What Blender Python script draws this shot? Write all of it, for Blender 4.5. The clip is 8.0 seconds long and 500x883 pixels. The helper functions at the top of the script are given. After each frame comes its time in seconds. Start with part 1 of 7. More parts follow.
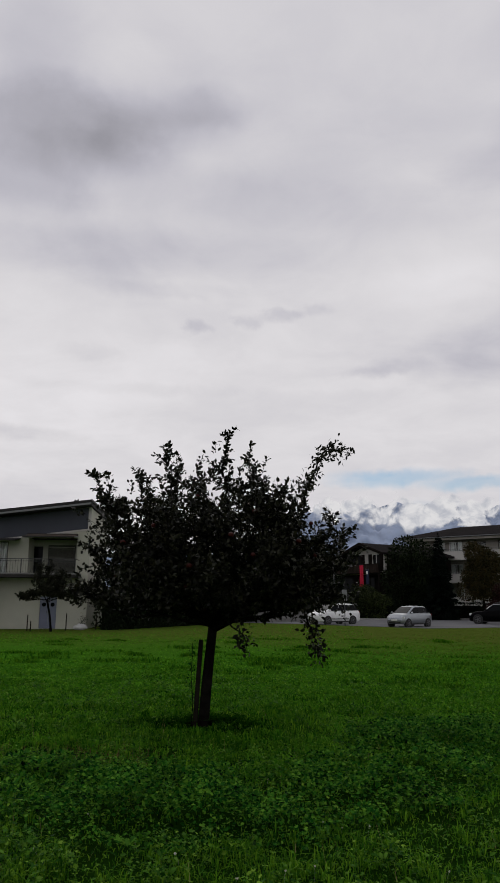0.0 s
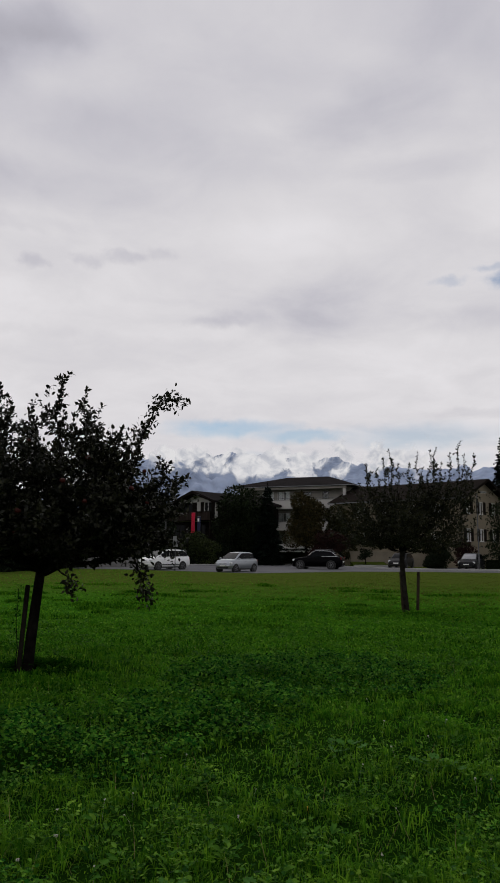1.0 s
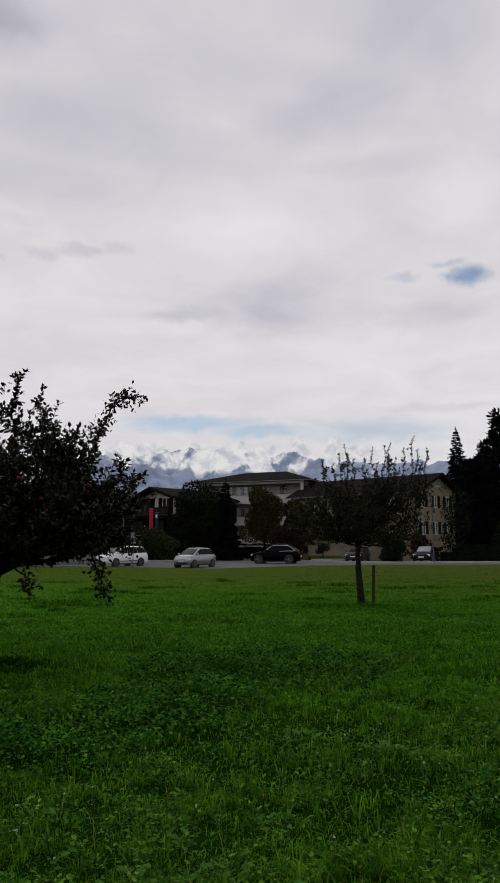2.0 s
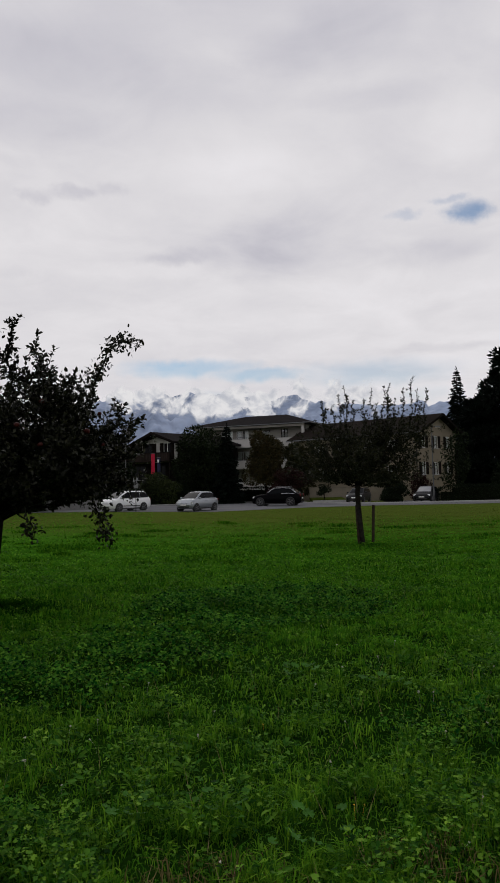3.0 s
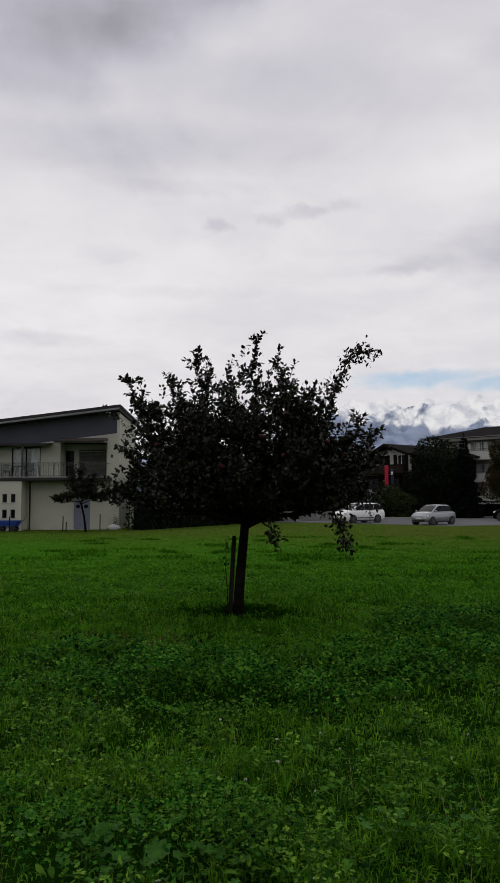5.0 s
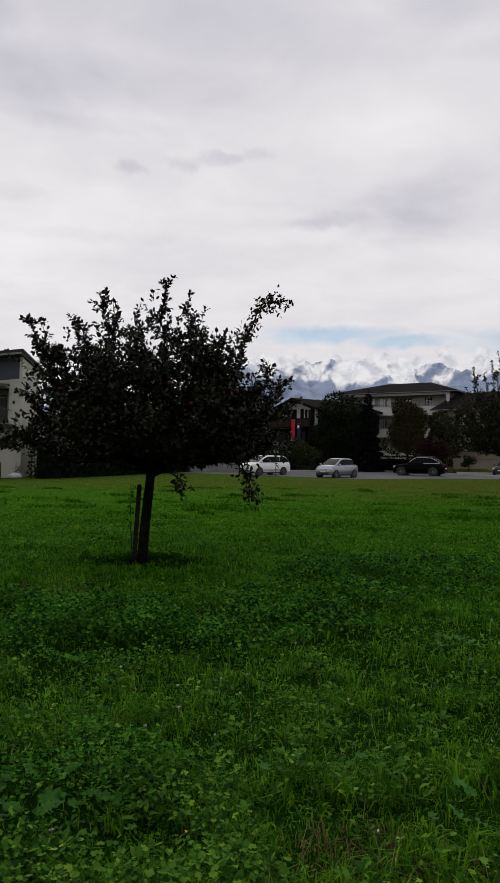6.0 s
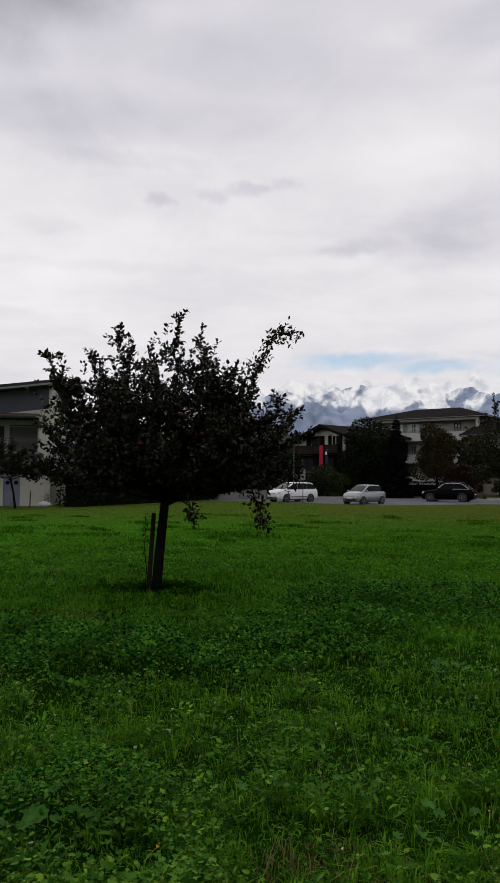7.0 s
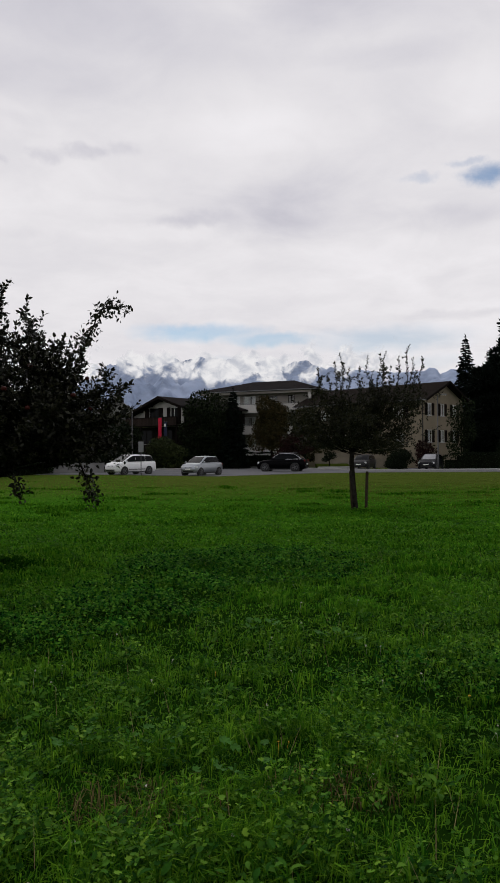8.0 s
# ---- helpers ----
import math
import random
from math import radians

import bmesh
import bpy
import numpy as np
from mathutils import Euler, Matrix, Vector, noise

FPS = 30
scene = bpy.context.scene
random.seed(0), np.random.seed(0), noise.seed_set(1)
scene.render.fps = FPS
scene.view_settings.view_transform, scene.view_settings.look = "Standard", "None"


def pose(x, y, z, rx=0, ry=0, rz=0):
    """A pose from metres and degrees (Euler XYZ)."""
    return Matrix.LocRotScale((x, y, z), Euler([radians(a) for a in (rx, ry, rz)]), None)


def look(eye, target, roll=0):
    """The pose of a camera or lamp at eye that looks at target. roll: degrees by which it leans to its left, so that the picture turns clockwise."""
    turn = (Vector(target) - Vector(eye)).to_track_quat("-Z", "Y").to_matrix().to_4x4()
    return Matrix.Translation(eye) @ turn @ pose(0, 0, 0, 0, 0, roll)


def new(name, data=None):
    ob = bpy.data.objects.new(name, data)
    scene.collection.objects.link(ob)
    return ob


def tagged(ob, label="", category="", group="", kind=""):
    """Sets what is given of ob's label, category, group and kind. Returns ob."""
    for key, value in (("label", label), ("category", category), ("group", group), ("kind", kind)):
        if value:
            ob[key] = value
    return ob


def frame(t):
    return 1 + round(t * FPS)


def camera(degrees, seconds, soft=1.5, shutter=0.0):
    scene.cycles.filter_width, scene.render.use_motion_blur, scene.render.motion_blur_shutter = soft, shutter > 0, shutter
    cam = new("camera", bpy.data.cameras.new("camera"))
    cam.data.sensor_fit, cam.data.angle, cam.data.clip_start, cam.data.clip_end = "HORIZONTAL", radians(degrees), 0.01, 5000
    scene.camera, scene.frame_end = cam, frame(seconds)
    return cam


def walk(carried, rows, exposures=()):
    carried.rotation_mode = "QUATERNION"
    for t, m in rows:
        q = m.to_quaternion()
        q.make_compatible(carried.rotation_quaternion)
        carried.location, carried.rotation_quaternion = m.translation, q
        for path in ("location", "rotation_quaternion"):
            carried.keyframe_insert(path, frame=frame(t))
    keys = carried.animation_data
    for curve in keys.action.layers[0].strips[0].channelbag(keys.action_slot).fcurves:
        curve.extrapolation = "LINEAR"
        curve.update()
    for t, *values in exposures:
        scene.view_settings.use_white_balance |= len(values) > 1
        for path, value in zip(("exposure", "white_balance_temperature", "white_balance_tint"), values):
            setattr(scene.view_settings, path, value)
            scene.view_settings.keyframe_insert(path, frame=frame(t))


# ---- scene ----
cam = camera(37.7, 8.0, soft=1.6)

PATH = [
    (0, (0.219, 0.248, 1.771), (-0.238, 2.147, 2.198), 0.3),
    (0.5, (0.254, 0.124, 1.763), (0.127, 2.097, 2.063), 0.6),
    (1, (0.26, 0.094, 1.77), (0.239, 2.073, 2.06), 0.5),
    (1.5, (0.272, -0.103, 1.781), (0.335, 1.871, 2.098), 0.7),
    (1.7, (0.269, -0.071, 1.786), (0.343, 1.903, 2.102), 0.4),
    (2.8, (0.317, -0.009, 1.745), (0.441, 1.984, 1.861), -1.7),
    (3, (0.32, -0.038, 1.753), (0.41, 1.956, 1.878), -1.2),
    (3.5, (0.29, -0.025, 1.748), (0.184, 1.969, 1.862), -1.0),
    (4, (0.249, -0.005, 1.743), (-0.036, 1.971, 1.863), 0.4),
    (4.5, (0.228, -0.001, 1.735), (-0.244, 1.939, 1.855), 0.1),
    (4.7, (0.216, -0.016, 1.735), (-0.323, 1.902, 1.908), -0.1),
    (5.8, (0.204, 0.099, 1.718), (-0.17, 2.063, 1.783), 0.2),
    (6, (0.189, 0.118, 1.697), (-0.099, 2.097, 1.733), 0.8),
    (6.5, (0.307, 0.011, 1.755), (0.124, 2.001, 1.839), -1.8),
    (7, (0.508, -0.047, 1.728), (0.138, 1.916, 1.836), 0.4),
    (7.5, (0.647, -0.148, 1.728), (0.625, 1.846, 1.873), -1.9),
    (8, (0.719, -0.34, 1.74), (0.781, 1.659, 1.771), -0.4),
]
walk(cam, [(t, look(*p)) for t, *p in PATH], [(0, -0.15), (1.5, -0.12), (3, -0.08), (4, -0.04), (6, 0.02), (6.5, 0.06), (8, 0.04)])

# ---- world and light ----
def world_sky():
    w = bpy.data.worlds.new("overcast_sky")
    scene.world = w
    w.use_nodes = True
    nt = w.node_tree
    N, L = nt.nodes, nt.links
    N.clear()

    def math_node(op, a, b=0.0, clamp=False):
        n = N.new("ShaderNodeMath")
        n.operation, n.use_clamp = op, clamp
        for i, v in enumerate((a, b)):
            if isinstance(v, (int, float)):
                n.inputs[i].default_value = v
            else:
                L.new(v, n.inputs[i])
        return n.outputs[0]

    def ramp(value, lo, hi, out_lo=0.0, out_hi=1.0):
        n = N.new("ShaderNodeMapRange")
        n.interpolation_type = "SMOOTHSTEP"
        L.new(value, n.inputs[0])
        for i, v in enumerate((lo, hi, out_lo, out_hi)):
            n.inputs[1 + i].default_value = v
        return n.outputs[0]

    tc = N.new("ShaderNodeTexCoord")
    direction = tc.outputs["Generated"]
    sep = N.new("ShaderNodeSeparateXYZ")
    L.new(direction, sep.inputs[0])
    x, y, z = sep.outputs
    up = math_node("ADD", math_node("MAXIMUM", z, 0.0), 0.16)
    flat = N.new("ShaderNodeCombineXYZ")
    L.new(math_node("DIVIDE", x, up), flat.inputs[0])
    L.new(math_node("DIVIDE", y, up), flat.inputs[1])

    def clouds(scale, detail, rough, distort, offset):
        mp = N.new("ShaderNodeMapping")
        mp.inputs["Location"].default_value = offset
        L.new(flat.outputs[0], mp.inputs[0])
        n = N.new("ShaderNodeTexNoise")
        n.inputs["Scale"].default_value = scale
        n.inputs["Detail"].default_value = detail
        n.inputs["Roughness"].default_value = rough
        n.inputs["Distortion"].default_value = distort
        L.new(mp.outputs[0], n.inputs["Vector"])
        return n.outputs["Fac"]

    broad = clouds(0.85, 4.0, 0.5, 0.35, (3.1, 1.7, 0.0))
    fine = clouds(2.6, 6.0, 0.55, 0.5, (0.4, 5.2, 0.0))
    wisp = clouds(7.0, 5.0, 0.6, 0.6, (2.0, 0.3, 0.0))
    wobble = N.new("ShaderNodeVectorMath")
    wobble.operation = "MULTIPLY_ADD"
    nz = N.new("ShaderNodeTexNoise")
    nz.inputs["Scale"].default_value = 9.0
    nz.inputs["Detail"].default_value = 7.0
    nz.inputs["Roughness"].default_value = 0.6
    L.new(direction, nz.inputs["Vector"])
    L.new(nz.outputs["Color"], wobble.inputs[0])
    wobble.inputs[1].default_value = (0.09, 0.09, 0.03)
    L.new(direction, wobble.inputs[2])

    edge = N.new("ShaderNodeVectorMath")
    edge.operation = "MULTIPLY_ADD"
    nf = N.new("ShaderNodeTexNoise")
    nf.inputs["Scale"].default_value = 26.0
    nf.inputs["Detail"].default_value = 6.0
    nf.inputs["Roughness"].default_value = 0.6
    L.new(direction, nf.inputs["Vector"])
    L.new(nf.outputs["Color"], edge.inputs[0])
    edge.inputs[1].default_value = (0.07, 0.07, 0.022)
    L.new(direction, edge.inputs[2])

    def patch(az, el, wide, tall, crisp=False):
        """A soft cloud mass round a direction; wide and tall in degrees."""
        a, e = radians(az), radians(el)
        c = Vector((math.sin(a) * math.cos(e), math.cos(a) * math.cos(e), math.sin(e)))
        n = N.new("ShaderNodeVectorMath")
        n.operation = "SUBTRACT"
        L.new((edge if crisp else wobble).outputs[0], n.inputs[0])
        n.inputs[1].default_value = c + (Vector((0.035, 0.035, 0.011)) if crisp else Vector((0.045, 0.045, 0.015)))
        s = N.new("ShaderNodeVectorMath")
        s.operation = "MULTIPLY"
        L.new(n.outputs[0], s.inputs[0])
        kx, kz = 1 / radians(wide), 1 / radians(tall)
        s.inputs[1].default_value = (kx, kx, kz)
        ln = N.new("ShaderNodeVectorMath")
        ln.operation = "LENGTH"
        L.new(s.outputs[0], ln.inputs[0])
        return ramp(ln.outputs["Value"], 0.3, 1.35, 1.0, 0.0)

    # brightness of the cloud deck
    value = ramp(broad, 0.30, 0.70, -0.035, 0.035)
    value = math_node("ADD", value, ramp(fine, 0.3, 0.7, -0.035, 0.035))
    value = math_node("ADD", value, ramp(wisp, 0.3, 0.7, -0.012, 0.012))
    value = math_node("ADD", value, ramp(z, 0.12, 0.66, SKY_LOW, SKY_HIGH))
    value = math_node("ADD", value, ramp(z, 0.10, 0.25, -0.085, 0.0))
    body = ramp(fine, 0.32, 0.62, 1.25, 0.95)
    for az, el, wide, tall, amount in CLOUD_MASSES:
        value = math_node("ADD", value, math_node("MULTIPLY", math_node("MULTIPLY", patch(az, el, wide, tall, tall < 0.8), body), amount))
    tint = N.new("ShaderNodeMix")
    tint.data_type = "RGBA"
    L.new(ramp(value, 0.50, 0.80), tint.inputs["Factor"])
    tint.inputs["A"].default_value = (0.962, 0.945, 1.06, 1)
    tint.inputs["B"].default_value = (0.995, 0.970, 1.002, 1)
    cloud = N.new("ShaderNodeBackground")
    L.new(tint.outputs["Result"], cloud.inputs["Color"])
    L.new(value, cloud.inputs["Strength"])
    # gaps of blue between the clouds
    gap = ramp(fine, 0.62, 0.36, 0.0, 0.35)
    total = None
    for az, el, wide, tall, amount in BLUE_GAPS:
        one = math_node("MULTIPLY", patch(az, el, wide, tall, True), amount)
        total = one if total is None else math_node("MAXIMUM", total, one)
    gap = math_node("MULTIPLY", total, math_node("ADD", gap, 0.65), True)
    sky = N.new("ShaderNodeTexSky")
    sky.sky_type = "NISHITA"
    sky.sun_disc = False
    sky.sun_elevation, sky.sun_rotation = radians(SUN_EL), radians(SUN_AZ)
    sky.air_density, sky.dust_density = 1.0, 0.6
    blue = N.new("ShaderNodeBackground")
    L.new(sky.outputs[0], blue.inputs["Color"])
    blue.inputs["Strength"].default_value = 0.085
    mix = N.new("ShaderNodeMixShader")
    L.new(gap, mix.inputs[0])
    L.new(cloud.outputs[0], mix.inputs[1])
    L.new(blue.outputs[0], mix.inputs[2])
    out = N.new("ShaderNodeOutputWorld")
    L.new(mix.outputs[0], out.inputs[0])


SUN_EL, SUN_AZ = 48.0, -25.0
SKY_LOW, SKY_HIGH = 0.825, 0.67
# azimuth, elevation, width, height (degrees) and brightness of the larger cloud masses
CLOUD_MASSES = [
    (-29.8, 34.4, 8.4, 2.6, -0.24), (-32.2, 30.5, 4.9, 2.0, -0.15), (-18.4, 36.6, 4.4, 1.1, -0.06), (-32.7, 39.8, 4.4, 3.5, -0.11), (-26.0, 39.4, 5.7, 1.5, 0.03),
    (-25.6, 26.2, 8.4, 2.0, -0.10), (-11.9, 30.2, 6.2, 1.7, -0.05), (-16.8, 33.9, 6.6, 1.4, 0.05), (0.2, 25.3, 7.5, 2.6, 0.05), (-18.2, 21.2, 1.2, 0.6, -0.10),
    (-13.5, 21.5, 1.2, 0.5, -0.09), (-11.0, 22.1, 1.6, 0.5, -0.12), (-8.2, 22.5, 1.4, 0.6, -0.08), (-26.5, 18.8, 2.6, 0.7, -0.05), (-20.4, 23.8, 6.6, 0.6, -0.05),
    (4.2, 19.2, 4.4, 2.4, -0.06), (-1.9, 17.9, 2.6, 0.6, -0.06), (-30.4, 12.3, 4.9, 0.6, -0.08), (-22.4, 16.2, 7.9, 0.5, -0.04), (17.9, 36.6, 4.9, 4.4, -0.08),
    (10.8, 32.5, 4.2, 2.1, -0.08), (5.1, 30.9, 2.6, 1.7, -0.06), (-17.6, 35.8, 2.6, 1.8, -0.05), (13.5, 28.4, 6.6, 0.9, -0.05), (-14.2, 26.5, 6.6, 1.8, -0.05),
    (7.0, 18.9, 8.5, 1.8, -0.07), (4.7, 16.8, 5.4, 1.2, -0.06), (16.3, 17.0, 4.4, 1.1, -0.07), (2.4, 23.5, 9.3, 1.8, 0.05), (-4.8, 16.6, 6.2, 0.7, 0.05),
    (-3.5, 17.5, 2.6, 0.5, -0.05), (17.4, 10.2, 4.9, 0.4, -0.07), (-7.8, 32.9, 7.1, 2.6, -0.03), (20.5, 25.4, 3.5, 2.2, 0.04), (7.0, 12.8, 8.8, 0.9, 0.03),
]
BLUE_GAPS = [
    (-1.9, 9.35, 4.9, 0.75, 1.25), (3.4, 8.8, 4.6, 0.55, 0.95), (12.6, 8.6, 6.5, 1.1, 0.55), (-0.1, 7.2, 2.6, 0.4, 0.25), (20.0, 19.9, 1.9, 0.7, 0.95),
    (15.1, 20.2, 1.5, 0.3, 0.45), (18.4, 20.8, 1.3, 0.3, 0.50), (16.3, 6.9, 2.2, 0.6, 0.30),
]
world_sky()

sun = new("sun", bpy.data.lights.new("sun", "SUN"))
sun.data.energy, sun.data.angle, sun.data.color = 0.5, radians(35), (1.0, 0.97, 0.93)
sun.matrix_world = look((0, 0, 0), (-math.sin(radians(SUN_AZ)) * math.cos(radians(SUN_EL)), -math.cos(radians(SUN_AZ)) * math.cos(radians(SUN_EL)), -math.sin(radians(SUN_EL))))

# ---- materials ----
def material(name, color, rough=0.8, metal=0.0, vary=0.25, scale=3.0, fine=40.0, bump=0.2, spec=0.3, island=0.0, other=None, coat=0.0, per_object=0.0, thin=0.0):
    """Principled surface whose colour varies at two scales; other: a second hue for the larger patches; island: variation between leaves or blades; thin: share of the light let through."""
    m = bpy.data.materials.new(name)
    m.use_nodes = True
    nt = m.node_tree
    N, L = nt.nodes, nt.links
    b = N["Principled BSDF"]
    b.inputs["Roughness"].default_value, b.inputs["Metallic"].default_value = rough, metal
    b.inputs["Specular IOR Level"].default_value = spec
    b.inputs["Coat Weight"].default_value = coat
    b.inputs["Coat Roughness"].default_value = 0.05
    tc = N.new("ShaderNodeTexCoord")
    coord = tc.outputs["Object"]

    def noise_at(s, detail):
        n = N.new("ShaderNodeTexNoise")
        n.inputs["Scale"].default_value, n.inputs["Detail"].default_value = s, detail
        L.new(coord, n.inputs["Vector"])
        return n.outputs["Fac"]

    def mixed(fac, a, c):
        n = N.new("ShaderNodeMix")
        n.data_type = "RGBA"
        if isinstance(fac, float):
            n.inputs["Factor"].default_value = fac
        else:
            L.new(fac, n.inputs["Factor"])
        for key, v in (("A", a), ("B", c)):
            if isinstance(v, tuple):
                n.inputs[key].default_value = (*v, 1)
            else:
                L.new(v, n.inputs[key])
        return n.outputs["Result"]

    def spread(fac, lo, hi):
        n = N.new("ShaderNodeMapRange")
        L.new(fac, n.inputs[0])
        n.inputs[1].default_value, n.inputs[2].default_value = lo, hi
        return n.outputs[0]

    dark = tuple(c * (1 - vary) for c in color)
    light = tuple(min(1.0, c * (1 + vary)) for c in color)
    large = spread(noise_at(scale, 4.0), 0.32, 0.68)
    small = noise_at(fine, 3.0)
    col = mixed(large, dark, other or light)
    col = mixed(spread(small, 0.35, 0.75), col, mixed(0.5, col, light))
    for amount, node, out in ((island, "ShaderNodeNewGeometry", "Random Per Island"), (per_object, "ShaderNodeObjectInfo", "Random")):
        if amount:
            g = N.new(node)
            h = N.new("ShaderNodeHueSaturation")
            L.new(spread(g.outputs[out], 0.0, 1.0), h.inputs["Value"])
            mr = h.inputs["Value"].links[0].from_node
            mr.inputs[3].default_value, mr.inputs[4].default_value = 1 - amount, 1 + amount
            mh = N.new("ShaderNodeMapRange")
            L.new(g.outputs[out], mh.inputs[0])
            mh.inputs[3].default_value, mh.inputs[4].default_value = 0.5 + 0.02 * amount, 0.5 - 0.06 * amount
            L.new(mh.outputs[0], h.inputs["Hue"])
            L.new(col, h.inputs["Color"])
            col = h.outputs[0]
    L.new(col, b.inputs["Base Color"])
    if thin:
        tl, ms = N.new("ShaderNodeBsdfTranslucent"), N.new("ShaderNodeMixShader")
        L.new(col, tl.inputs["Color"])
        ms.inputs[0].default_value = thin
        L.new(b.outputs[0], ms.inputs[1])
        L.new(tl.outputs[0], ms.inputs[2])
        L.new(ms.outputs[0], N["Material Output"].inputs[0])
    if bump:
        bn = N.new("ShaderNodeBump")
        bn.inputs["Strength"].default_value, bn.inputs["Distance"].default_value = bump, 0.02
        L.new(small, bn.inputs["Height"])
        L.new(bn.outputs[0], b.inputs["Normal"])
    return m


def roof_tiles(name, color):
    m = material(name, color, 1.0, vary=0.25, scale=0.6, fine=12.0, bump=0.0, spec=0.02)
    N, L = m.node_tree.nodes, m.node_tree.links
    w = N.new("ShaderNodeTexBrick")
    w.inputs["Scale"].default_value = 1.0
    w.inputs["Brick Width"].default_value, w.inputs["Row Height"].default_value = 0.28, 0.34
    w.inputs["Mortar Size"].default_value = 0.03
    w.inputs["Mortar Smooth"].default_value = 0.6
    tc = N.new("ShaderNodeTexCoord")
    L.new(tc.outputs["UV"], w.inputs["Vector"])
    bn = N.new("ShaderNodeBump")
    bn.inputs["Strength"].default_value, bn.inputs["Distance"].default_value = 0.7, 0.03
    bn.invert = True
    L.new(w.outputs["Fac"], bn.inputs["Height"])
    L.new(bn.outputs[0], N["Principled BSDF"].inputs["Normal"])
    return m


def glass(name, tint=(0.8, 0.85, 0.85)):
    m = bpy.data.materials.new(name)
    m.use_nodes = True
    b = m.node_tree.nodes["Principled BSDF"]
    b.inputs["Base Color"].default_value = (*tint, 1)
    b.inputs["Transmission Weight"].default_value = 1.0
    b.inputs["Roughness"].default_value = 0.03
    b.inputs["IOR"].default_value = 1.45
    return m


